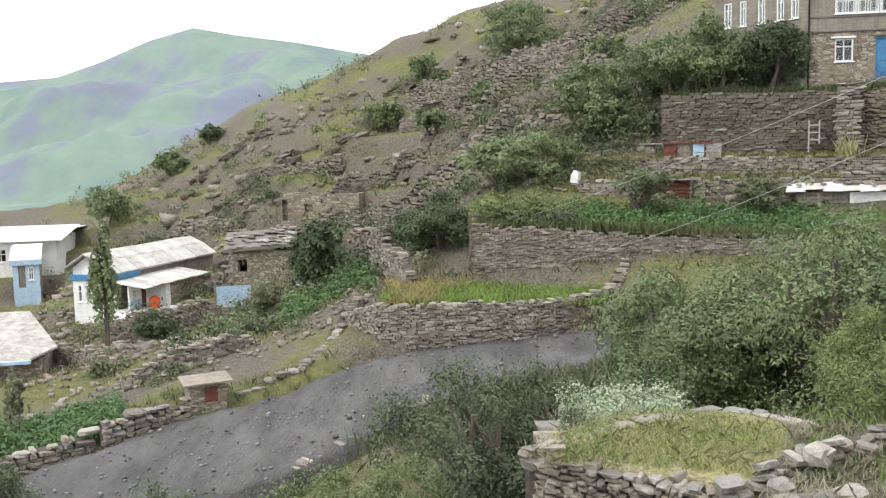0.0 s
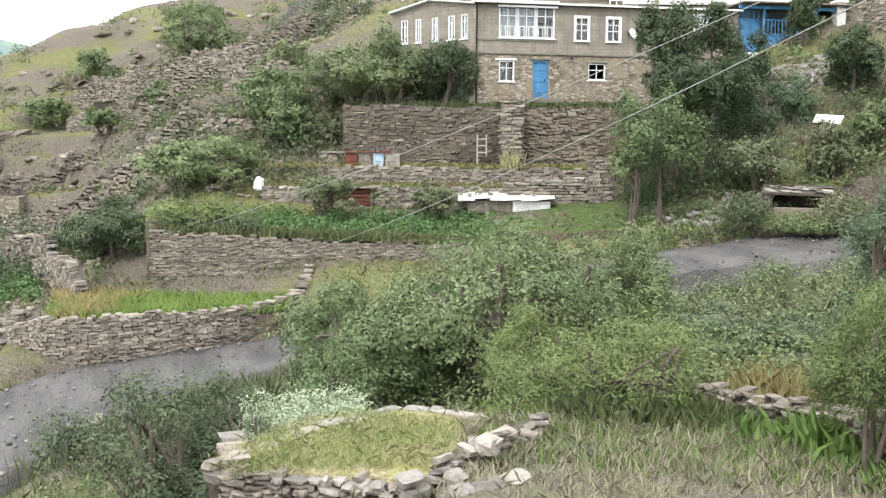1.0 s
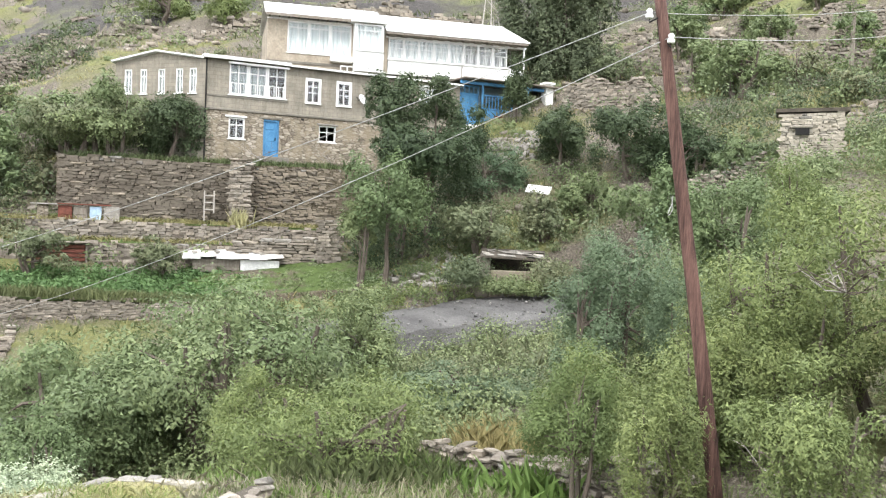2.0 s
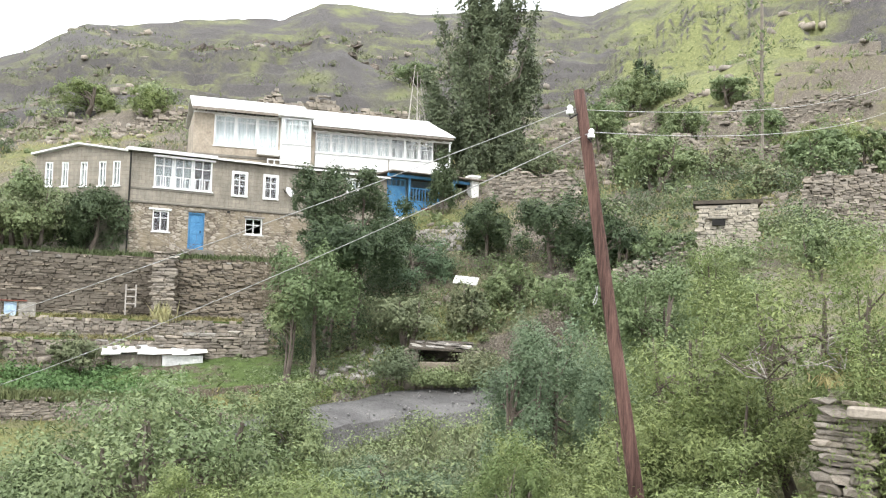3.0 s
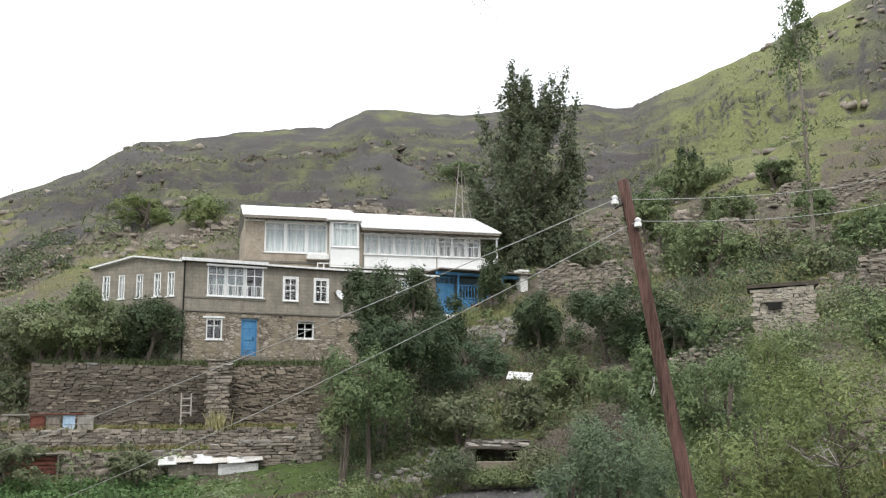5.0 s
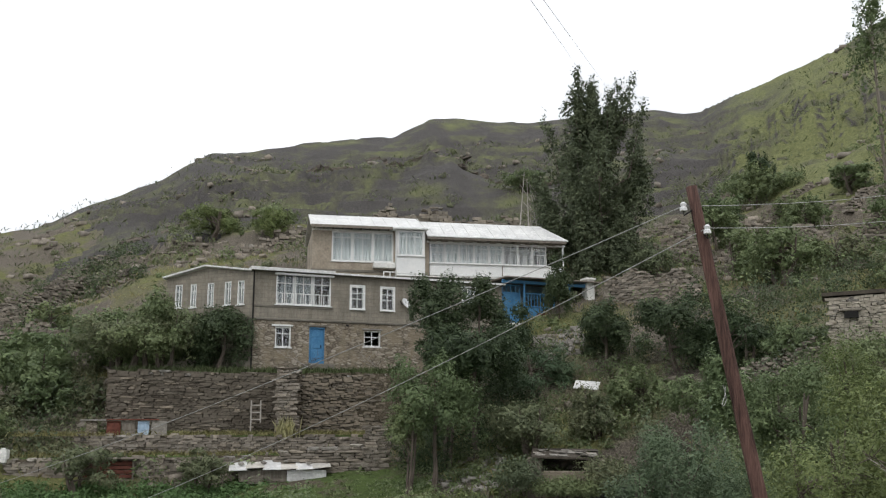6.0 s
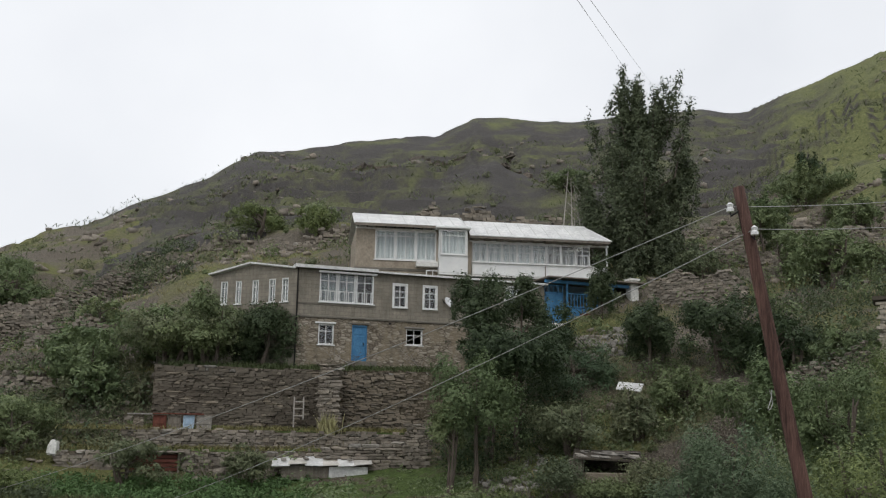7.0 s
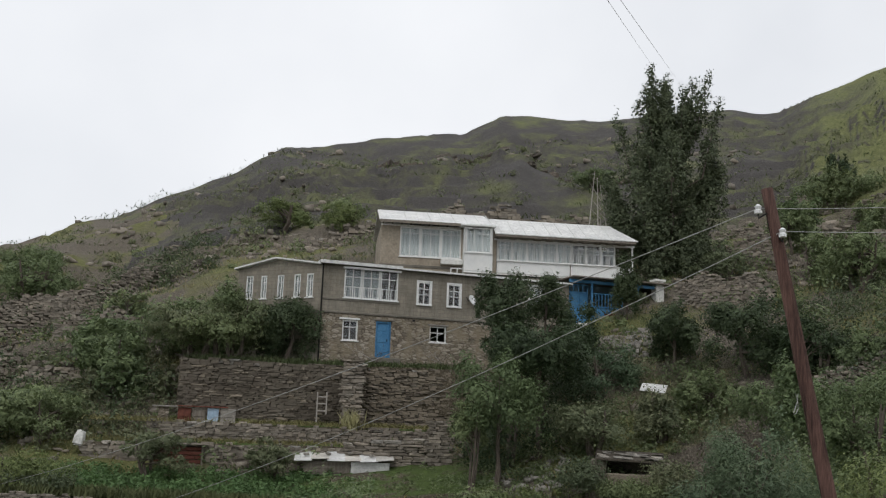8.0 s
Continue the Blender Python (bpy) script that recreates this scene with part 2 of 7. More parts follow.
# ---- mesh helpers ----


def mesh_of(name, bm, material, smooth=False):
    me = bpy.data.meshes.new(name)
    bm.to_mesh(me)
    bm.free()
    me.materials.append(material)
    if smooth:
        for p in me.polygons:
            p.use_smooth = True
    return me


def part(name, bm, material, parent, label="", smooth=False):
    ob = new(name, mesh_of(name, bm, material, smooth))
    ob.parent = parent
    if label:
        ob["label"] = label
    return ob


def empty(name, m, label, category, group="", kind=""):
    ob = new(name)
    ob.matrix_world = m
    ob.empty_display_size = 0.3
    return tagged(ob, label, category, group, kind)


def box(bm, x0, x1, y0, y1, z0, z1, bevel=0.0, m=None):
    r = bmesh.ops.create_cube(bm, size=1.0)
    vs = r["verts"]
    bmesh.ops.scale(bm, vec=(x1 - x0, y1 - y0, z1 - z0), verts=vs)
    bmesh.ops.translate(bm, vec=((x0 + x1) / 2, (y0 + y1) / 2, (z0 + z1) / 2), verts=vs)
    if bevel:
        es = list({e for v in vs for e in v.link_edges})
        r2 = bmesh.ops.bevel(bm, geom=es, offset=bevel, segments=1, affect="EDGES")
        vs = list({v for v in r2["verts"]} | {v for v in vs if v.is_valid})
    if m is not None:
        bmesh.ops.transform(bm, matrix=m, verts=[v for v in vs if v.is_valid])
    return bm


def boxes(*bs, bevel=0.0):
    bm = bmesh.new()
    for b in bs:
        box(bm, *b, bevel=bevel)
    return bm


def tube(bm, pts, radii, sides=7):
    """A tapered tube along points."""
    rings = []
    for i, p in enumerate(pts):
        p = Vector(p)
        d = Vector(pts[min(i + 1, len(pts) - 1)]) - Vector(pts[max(i - 1, 0)])
        q = d.to_track_quat("Z", "Y")
        rings.append([bm.verts.new(p + q @ Vector((radii[i] * math.cos(2 * math.pi * k / sides), radii[i] * math.sin(2 * math.pi * k / sides), 0))) for k in range(sides)])
    for a, b in zip(rings, rings[1:]):
        for k in range(sides):
            bm.faces.new((a[k], a[(k + 1) % sides], b[(k + 1) % sides], b[k]))
    bm.faces.new(rings[0][::-1])
    bm.faces.new(rings[-1])
    return bm


def raw_mesh(name, verts, faces, material, smooth=False):
    me = bpy.data.meshes.new(name)
    me.from_pydata([tuple(v) for v in verts], [], [tuple(f) for f in faces])
    me.materials.append(material)
    me.update()
    if smooth:
        for p in me.polygons:
            p.use_smooth = True
    return me


def polar(az, r, z):
    """A place by compass angle from the eye's first heading (clockwise), ground distance and height."""
    a = radians(az)
    return Vector((r * math.sin(a), r * math.cos(a), z))


# ---- ground ----
AZ_KEYS = [-26, -14, -4, 6, 17, 29, 42, 60]
R_KEYS = [0, 8, 13, 16, 21, 27, 32, 38, 45, 51, 58, 68]
Z_KEYS = [
    [-1.7, -3.5, -7.5, -9.0, -9.3, -9.2, -9.2, -9.6, -10.1, -10.5, -10.5, -10.5],
    [-1.7, -3.5, -7.3, -8.6, -8.9, -8.4, -8.0, -8.2, -8.8, -9.2, -9.5, -7.5],
    [-1.7, -3.5, -7.0, -8.0, -8.2, -7.9, -7.1, -6.0, -5.6, -5.3, -5.2, -4.8],
    [-1.7, -4.0, -6.2, -7.0, -7.6, -7.2, -6.7, -5.5, -2.9, -1.0, 1.2, 5.0],
    [-1.7, -4.2, -4.8, -6.2, -7.0, -6.6, -6.0, -5.0, -3.3, -0.2, 4.4, 10.4],
    [-1.7, -4.2, -4.6, -5.1, -5.8, -5.8, -5.4, -3.9, -2.8, -0.4, 4.6, 12.8],
    [-1.7, -3.9, -4.5, -4.5, -4.8, -4.5, -4.4, -3.4, 0.3, 4.4, 7.0, 12.2],
    [-1.7, -2.8, -3.9, -3.3, -2.2, -0.6, 0.9, 2.7, 4.4, 6.2, 8.8, 12.5],
]
# skyline of the near hill: compass angle, distance, height angle
RIDGE_AZ = [-26, -21, -18, -14.7, -11.7, -7.6, -4.8, -2.7, 3.1, 9.3, 15.5, 18.4, 26.8, 30.1, 32.6, 39, 46.8, 49.7, 52.1, 56, 61, 67]
RIDGE_R = [120, 118, 115, 110, 108, 108, 110, 112, 125, 140, 155, 165, 175, 180, 182, 185, 185, 185, 175, 165, 155, 150]
RIDGE_EL = [-2.8, -2.2, -0.6, 1.2, 3.0, 4.6, 5.6, 6.8, 8.9, 11.4, 14.3, 16.1, 17.5, 17.8, 18.9, 18.6, 18.9, 18.5, 19.4, 20.5, 22.5, 24.0]
# skyline of the far mountain
FAR_AZ = [-60, -40, -25.2, -22.3, -19.9, -17.3, -14.7, -12.2, -8.8, -4.2, 10, 40, 60]
FAR_EL = [4.0, 4.5, 4.4, 4.7, 5.6, 6.8, 7.6, 7.2, 6.8, 6.0, 4.0, 3.0, 2.0]


def line(*pts):
    xs, ys = [p[0] for p in pts], [p[1] for p in pts]
    return lambda a: float(np.interp(a, xs, ys))


# the road's lower and upper edge: distance and height over the compass angle
ROAD_R0 = line((-31, 19), (-24, 20.5), (-10, 23.5), (0, 27.5), (8, 29), (20, 30.5), (34, 33), (47, 35.5))
ROAD_Z0 = line((-31, -8.4), (-24, -8.4), (-10, -8.3), (0, -7.6), (8, -6.9), (20, -5.6), (34, -4.0), (47, -3.2))
ROAD_R1 = line((-31, 27), (-24, 28), (-17, 29.5), (-10, 30.5), (-4, 32.3), (8, 33.2), (20, 35), (34, 37.5), (47, 42))
ROAD_Z1 = line((-31, -8.9), (-24, -8.8), (-17, -8.3), (-10, -7.9), (-4, -7.1), (8, -6.6), (20, -5.3), (34, -3.5), (43, -2.75), (47, -2.4))


def smooth01(x):
    x = min(max(x, 0.0), 1.0)
    return x * x * (3 - 2 * x)


def terraced(x, y, z, az, r, top):
    """Old field terraces: the slope broken into grassy ledges and steep stony risers."""
    w = smooth01((r - 50) / 8) * smooth01((top - 6 - r) / 22) * smooth01((r - 74 + 18 * smooth01((abs(az - 28.5) - 14) / 3)) / 4)
    if w <= 0:
        return z
    high = 2.0
    shift = 1.1 * noise.noise((x * 0.035, y * 0.035, 11.0)) + 0.16 * noise.noise((x * 0.22, y * 0.22, 12.0))
    q = z / high + shift
    k = math.floor(q)
    step = high * (k + smooth01((q - k - 0.78) / 0.22) - shift)
    kept = smooth01(0.75 + 1.6 * noise.noise((x * 0.05, y * 0.05, 13.0)))
    return z + (step - z) * 0.85 * w * kept


def ground_z(x, y, rough=True):
    r = math.hypot(x, y)
    az = math.degrees(math.atan2(x, y))
    a = min(max(az, AZ_KEYS[0]), AZ_KEYS[-1])
    k = max(i for i in range(len(AZ_KEYS) - 1) if AZ_KEYS[i] <= a)
    f = smooth01((a - AZ_KEYS[k]) / (AZ_KEYS[k + 1] - AZ_KEYS[k]))
    rr = min(r, 68)
    z = (1 - f) * float(np.interp(rr, R_KEYS, Z_KEYS[k])) + f * float(np.interp(rr, R_KEYS, Z_KEYS[k + 1]))
    side = smooth01((abs(az - 20) - 50) / 40)
    if r > 68:
        top = float(np.interp(az, RIDGE_AZ, RIDGE_R))
        crest = top * math.tan(radians(float(np.interp(az, RIDGE_AZ, RIDGE_EL))))
        if r < top:
            s = (r - 68) / (top - 68)
            h = z + (crest - z) * s ** 1.12
            if rough:
                w = math.sin(math.pi * min(s, 1.0)) ** 0.7
                h += w * 3.0 * noise.fractal((x * 0.035, y * 0.035, 1.7), 1.0, 2.1, 5) + 0.25 * w * abs(noise.noise((x * 0.3, y * 0.3, 4)))
                h += min(1, s * 3) * 0.8 * noise.noise((x * 0.16, y * 0.16, 7))
                rib = smooth01((az - 12) / 8) * smooth01((s - 0.25) / 0.3) * math.sin(math.pi * min(s, 1.0))
                h += rib * (6.0 * abs(noise.noise((az * 0.16, r * 0.012, 3.3))) - 1.6 + 2.2 * abs(noise.noise((az * 0.6, r * 0.03, 1.0))) + 0.6 * abs(noise.noise((az * 1.9, r * 0.07, 5.0))))
            h = terraced(x, y, h, az, r, top)
        else:
            h = max(crest - (r - top) * 0.55 - 2 * smooth01((r - top) / 30), -62)
            far = smooth01((r - 1500) / 1500)
            if far > 0:
                el = float(np.interp(az, FAR_AZ, FAR_EL))
                peak = 3000 * math.tan(radians(el))
                t = min((r - 1500) / 1500, 1.0)
                h = -62 + (peak + 62) * t ** 1.35
                if t < 1:
                    h += 250 * math.sin(math.pi * t) ** 0.8 * noise.fractal((x * 0.0011, y * 0.0011, 3.1), 1.0, 2.0, 5)
                else:
                    h -= (r - 3000) * 0.3
        z = h * (1 - side) + -30 * side
    elif rough:
        near = smooth01((r - 6) / 8)
        if -33 < az < 48:
            r0, r1 = ROAD_R0(az), ROAD_R1(az)
            if r0 - 1.5 < r < r1 + 1.5:
                q = min(max((r - r0) / (r1 - r0), 0), 1)
                deck = ROAD_Z0(az) * (1 - q) + ROAD_Z1(az) * q
                inside = smooth01((r - r0 + 1.5) / 1.5) * smooth01((r1 + 1.5 - r) / 1.5)
                z += (min(z, deck - 0.5) - z) * inside
        z = terraced(x, y, z, az, r, 200)
        z += near * (0.22 * noise.fractal((x * 0.22, y * 0.22, 0.4), 1.0, 2.1, 4) + 0.05 * noise.noise((x * 1.3, y * 1.3, 2)))
    return z


def build_ground():
    azs = list(np.arange(-32, 72.01, 0.36)) + list(np.arange(77, 328, 5))
    rs = [0.5] + list(np.arange(3, 14, 0.8)) + list(np.arange(14, 70, 0.45)) + list(np.arange(70, 130, 0.75)) + list(np.arange(130, 190, 1.3)) + list(np.geomspace(190, 1500, 24)) + list(np.geomspace(1540, 3000, 46)) + [3100, 3400, 4200]
    verts, faces = [], []
    for r in rs:
        for az in azs:
            p = polar(az, r, 0)
            verts.append((p.x, p.y, ground_z(p.x, p.y)))
    n = len(azs)
    far_from = next(i for i, r in enumerate(rs) if r > 260)
    for i in range(len(rs) - 1):
        for j in range(n):
            k = (j + 1) % n
            faces.append((i * n + j, (i + 1) * n + j, (i + 1) * n + k, i * n + k))
    c = len(verts)
    verts.append((0, 0, -1.7))
    for j in range(n):
        faces.append((c, j, (j + 1) % n))
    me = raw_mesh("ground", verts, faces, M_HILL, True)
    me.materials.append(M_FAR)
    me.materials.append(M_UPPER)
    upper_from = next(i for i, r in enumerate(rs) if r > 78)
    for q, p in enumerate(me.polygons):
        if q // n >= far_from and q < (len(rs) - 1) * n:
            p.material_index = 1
        elif q // n >= upper_from and q < (len(rs) - 1) * n:
            c_ = p.center
            if math.degrees(math.atan2(c_.x, c_.y)) > 11 + 9 * noise.fractal((c_.x * 0.04, c_.y * 0.04, 6.0), 1.0, 2.0, 4) and c_.y > 0 and math.hypot(c_.x, c_.y) > 90 + 12 * noise.fractal((c_.x * 0.05, c_.y * 0.05, 8.0), 1.0, 2.0, 4):
                p.material_index = 2
    ob = new("ground", me)
    return tagged(ob, "steep hillside of dry grass, scree and bare earth", "ground", kind="structure")


build_ground()


def sheet(name, az0, az1, fr, fz, br, bz, material, label, category="terrace", step=0.5, bump=0.08):
    """A strip of ground between a front and a back line, both given as functions of the compass angle."""
    azs = np.arange(az0, az1 + 0.001, (az1 - az0) / max(2, int((az1 - az0) / step)))
    rows_ = 10
    verts, faces = [], []
    for i in range(rows_ + 1):
        s = i / rows_
        for az in azs:
            r = fr(az) * (1 - s) + br(az) * s
            p = polar(az, r, fz(az) * (1 - s) + bz(az) * s)
            p.z += bump * noise.fractal((p.x * 0.6, p.y * 0.6, 5.0), 1.0, 2.0, 3)
            verts.append(p)
    n = len(azs)
    for i in range(rows_):
        for j in range(n - 1):
            faces.append((i * n + j, i * n + j + 1, (i + 1) * n + j + 1, (i + 1) * n + j))
    # a skirt closes the sheet to the ground below
    rim = list(range(n)) + [i * n + n - 1 for i in range(1, rows_ + 1)] + [rows_ * n + j for j in range(n - 2, -1, -1)] + [i * n for i in range(rows_ - 1, 0, -1)]
    base = len(verts)
    for q in rim:
        verts.append(verts[q] - Vector((0, 0, 2.5)))
    for q in range(len(rim)):
        w = (q + 1) % len(rim)
        faces.append((rim[q], base + q, base + w, rim[w]))
    return tagged(new(name, raw_mesh(name, verts, faces, material, True)), label, category, kind="structure")


# the black shale road, rising from the low left to the upper right
sheet("road", -31, 47, ROAD_R0, lambda a: ROAD_Z0(a), ROAD_R1, lambda a: ROAD_Z1(a), M_ROAD, "steep road of crushed black shale", "road", bump=0.16)
# walled field and garden terraces
sheet("terrace_field", -4, 12, line((-4, 33.4), (4, 33.4), (12, 34.5)), line((-4, -5.75), (12, -5.9)), line((-4, 37.5), (2, 39.5), (12, 40)), line((-4, -5.7), (12, -5.75)), M_SOIL, "small walled hay field, bright green grass", "field")
sheet("terrace_garden", 1.6, 33, line((1.6, 39.6), (12, 40.2), (20, 40), (33, 40.5)), line((1.6, -3.25), (12, -3.75), (20, -3.85), (33, -2.9)), line((1.6, 47), (33, 47)), line((1.6, -2.5), (17, -2.95), (33, -1.6)), M_SOIL, "vegetable terrace of dark earth and leafy rows", "garden")
sheet("terrace_low", 9, 30, line((9, 47.3), (30, 47.3)), line((9, -1.6), (30, -1.5)), line((9, 49.2), (30, 49.2)), line((9, -1.3), (30, -1.2)), M_SOIL, "narrow dry grass terrace")
sheet("terrace_mid", 12, 30, line((12, 48.9), (30, 48.6)), line((12, -0.5), (30, -0.7)), line((12, 51), (30, 51)), line((12, -0.1), (30, -0.3)), M_SOIL, "narrow terrace below the high wall")
sheet("terrace_house", 13.4, 31.5, line((13.4, 50.3), (31.5, 50.3)), line((13.4, 2.62), (31.5, 2.75)), line((13.4, 56), (31.5, 56)), line((13.4, 3.0), (31.5, 3.0)), M_SOIL, "earth terrace in front of the house")

# ---- houses ----
HOUSE = Matrix(((0.984, 0.178, 0, 18.9), (-0.178, 0.984, 0, 47.9), (0, 0, 1, 0), (0, 0, 0, 1)))


def holed(u0, u1, w0, w1, v0, v1, holes):
    """A wall in its own plane, u along it, w up, v through it, with holes (u0, u1, w0, w1): one closed mesh."""
    us = sorted({u0, u1, *[x for h in holes for x in h[:2]]})
    ws = sorted({w0, w1, *[x for h in holes for x in h[2:]]})
    bm = bmesh.new()
    made = {}

    def vert(i, j, k):
        if (i, j, k) not in made:
            made[i, j, k] = bm.verts.new((us[i], (v0, v1)[k], ws[j]))
        return made[i, j, k]

    def solid(i, j):
        if not (0 <= i < len(us) - 1 and 0 <= j < len(ws) - 1):
            return False
        mu, mw = (us[i] + us[i + 1]) / 2, (ws[j] + ws[j + 1]) / 2
        return not any(h[0] < mu < h[1] and h[2] < mw < h[3] for h in holes)

    for i in range(len(us) - 1):
        for j in range(len(ws) - 1):
            if not solid(i, j):
                continue
            bm.faces.new((vert(i, j, 0), vert(i + 1, j, 0), vert(i + 1, j + 1, 0), vert(i, j + 1, 0)))
            bm.faces.new((vert(i, j + 1, 1), vert(i + 1, j + 1, 1), vert(i + 1, j, 1), vert(i, j, 1)))
            for di, dj, p, q in ((-1, 0, (i, j), (i, j + 1)), (1, 0, (i + 1, j + 1), (i + 1, j)), (0, -1, (i + 1, j), (i, j)), (0, 1, (i, j + 1), (i + 1, j + 1))):
                if not solid(i + di, j + dj):
                    bm.faces.new((vert(*p, 0), vert(*q, 0), vert(*q, 1), vert(*p, 1)))
    return bm


def window(house, S, u0, u1, w0, w1, v, cols, rails, deep=0.12, frame=0.07, bar=0.045, fill=None, material=None, lower_split=0):
    """A window in a hole: a frame with its bars, its glass, and what hangs behind it. rails: heights of cross bars as shares."""
    W, H = u1 - u0, w1 - w0
    win = part("window", holed(u0, u1, w0, w1, v - 0.03, v + deep, [(u0 + frame, u1 - frame, w0 + frame, w1 - frame)]), material or M_WHITE, house)
    win.matrix_local = S
    bs = []
    for i in range(1, cols):
        x = u0 + W * i / cols
        bs.append((x - bar / 2, x + bar / 2, v + 0.004, v + deep - 0.03, w0 + frame, w1 - frame))
    for s in rails:
        y = w0 + H * s
        bs.append((u0 + frame, u1 - frame, v + 0.008, v + deep - 0.034, y - bar / 2, y + bar / 2))
    if lower_split:
        for i in range(cols * lower_split):
            x = u0 + W * (i + 0.5) / (cols * lower_split)
            bs.append((x - bar / 2.6, x + bar / 2.6, v + 0.012, v + deep - 0.04, w0 + frame, w0 + H * rails[0]))
    for q in bs:
        part("glazing_bar", boxes(q), material or M_WHITE, win)
    sill = part("window_sill", boxes((u0 - 0.08, u1 + 0.08, v - 0.12, v - 0.032, w0 - 0.06, w0 - 0.005), bevel=0.01), material or M_WHITE, win)
    ys = [w0 + frame] + [w0 + H * s for s in rails] + [w1 - frame]
    for i in range(cols):
        xa, xb = u0 + W * i / cols + (frame if i == 0 else 0), u0 + W * (i + 1) / cols - (frame if i == cols - 1 else 0)
        p = part("pane", boxes((xa, xb, v + 0.05, v + 0.056, ys[0], ys[-1])), M_GLASS, win)
        p.visible_shadow = False
    if fill:
        bm = bmesh.new()
        n = max(6, int(W / 0.07))
        cs = [(u0 + W * i / n, v + deep + 0.06 + 0.03 * math.sin(i * 1.9) + 0.015 * math.sin(i * 5.1)) for i in range(n + 1)]
        lo = [bm.verts.new((x, y, w0)) for x, y in cs]
        hi = [bm.verts.new((x, y, w1)) for x, y in cs]
        for i in range(n):
            bm.faces.new((lo[i], lo[i + 1], hi[i + 1], hi[i]))
        part("curtain", bm, fill, win, "pale net curtain")
    return win


I4 = Matrix.Identity(4)


def lower_house():
    h = empty("lower_house", HOUSE, "two storey brown rendered house with white windows and flat roof", "house")
    lows = [(1.31, 2.2, 4.2, 5.34), (3.25, 4.14, 3.35, 5.38), (6.47, 7.5, 4.38, 5.31)]
    ups = [(1.29, 4.46, 6.6, 8.38), (5.65, 6.45, 6.5, 7.84), (7.5, 8.3, 6.56, 7.86), (12.69, 13.9, 6.75, 8.1)]
    part("ground_floor_wall", holed(0, 15.4, 2.2, 5.68, 0, 0.4, lows), M_RUBBLE, h, "rough rubble wall with traces of render")
    part("upper_floor_wall", holed(0, 15.4, 5.8, 8.4, 0.02, 0.4, ups), M_PLASTER, h)
    part("floor_band", boxes((-0.06, 15.4, -0.07, 0.4, 5.68, 5.8), bevel=0.02), M_LEDGE, h, "cement band between the storeys")
    part("sill_band", boxes((0.05, 4.6, -0.025, 0.018, 6.42, 6.52), bevel=0.008), M_LEDGE, h)
    part("end_wall", boxes((15.0, 15.4, 0.41, 6, 2.2, 8.4)), M_PLASTER, h)
    part("back_wall", boxes((0, 15.4, 6, 6.4, 2.2, 8.4)), M_PLASTER, h)
    # black floor: room shade put into its colour
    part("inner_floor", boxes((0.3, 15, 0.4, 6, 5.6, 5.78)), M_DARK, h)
    # flat roof in two levels with a tin edge
    part("roof", boxes((-0.15, 4.6, -0.3, 6.3, 8.4, 8.52), bevel=0.02), M_LEDGE, h)
    part("roof", boxes((4.61, 15.5, -0.28, 6.3, 8.32 + 0.08, 8.47), bevel=0.02), M_LEDGE, h)
    part("tin_edge", boxes((-0.2, 4.62, -0.36, -0.31, 8.42, 8.6), (-0.2, 4.62, -0.3, 0.35, 8.53, 8.6), bevel=0.01), M_TIN, h, "pale tin flashing along the roof edge")
    part("tin_edge", boxes((4.63, 15.5, -0.33, -0.29, 8.4, 8.51), (4.63, 15.5, -0.28, 0.25, 8.48, 8.51), bevel=0.008), M_TIN, h)
    part("drainpipe", tube(bmesh.new(), [(0.02, -0.08, 2.9), (0.02, -0.08, 8.4)], [0.045, 0.045]), M_DARK, h)
    # windows
    for i, (a, b) in enumerate(((1.29, 2.32), (2.36, 3.38), (3.42, 4.46))):
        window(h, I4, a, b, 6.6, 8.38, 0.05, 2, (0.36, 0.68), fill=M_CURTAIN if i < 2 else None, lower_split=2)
    part("window_hood", boxes((1.2, 4.6, -0.2, 0.015, 8.24, 8.36), bevel=0.02), M_WHITE, h)
    for a in (5.65, 7.5):
        window(h, I4, a, a + 0.8, 6.52, 7.85, 0.02, 2, (0.45, 0.7))
        part("window_surround", boxes((a - 0.07, a - 0.002, -0.03, 0.017, 6.45, 7.93), (a + 0.802, a + 0.87, -0.03, 0.017, 6.45, 7.93), (a, a + 0.8, -0.03, 0.017, 7.855, 7.93), bevel=0.006), M_WHITE, h)
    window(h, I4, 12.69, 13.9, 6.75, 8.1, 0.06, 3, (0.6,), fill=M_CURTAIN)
    part("window_hood", boxes((12.6, 14.0, -0.08, 0.015, 8.12, 8.24), bevel=0.01), M_WHITE, h)
    window(h, I4, 1.31, 2.2, 4.2, 5.34, 0.06, 2, (0.66,))
    part("lintel", boxes((1.1, 2.3, -0.07, -0.004, 5.36, 5.46), bevel=0.01), M_WHITE, h)
    window(h, I4, 6.47, 7.5, 4.38, 5.31, 0.1, 2, (0.6,))
    part("lintel", boxes((6.35, 7.6, -0.06, -0.004, 5.33, 5.42), bevel=0.01), M_PALE, h)
    door = part("door", boxes((3.3, 4.1, 0.1, 0.15, 3.35, 5.3), (3.38, 3.98, 0.08, 0.099, 3.5, 4.1), (3.38, 3.98, 0.08, 0.099, 4.2, 4.75), (3.38, 3.98, 0.08, 0.099, 4.85, 5.2), bevel=0.008), M_BLUE, h, "blue painted plank door, closed")
    part("door_frame", boxes((3.25, 3.3, 0.02, 0.2, 3.35, 5.38), (4.1, 4.14, 0.02, 0.2, 3.35, 5.38), (3.3, 4.1, 0.02, 0.2, 5.3, 5.38)), M_BLUE, door)
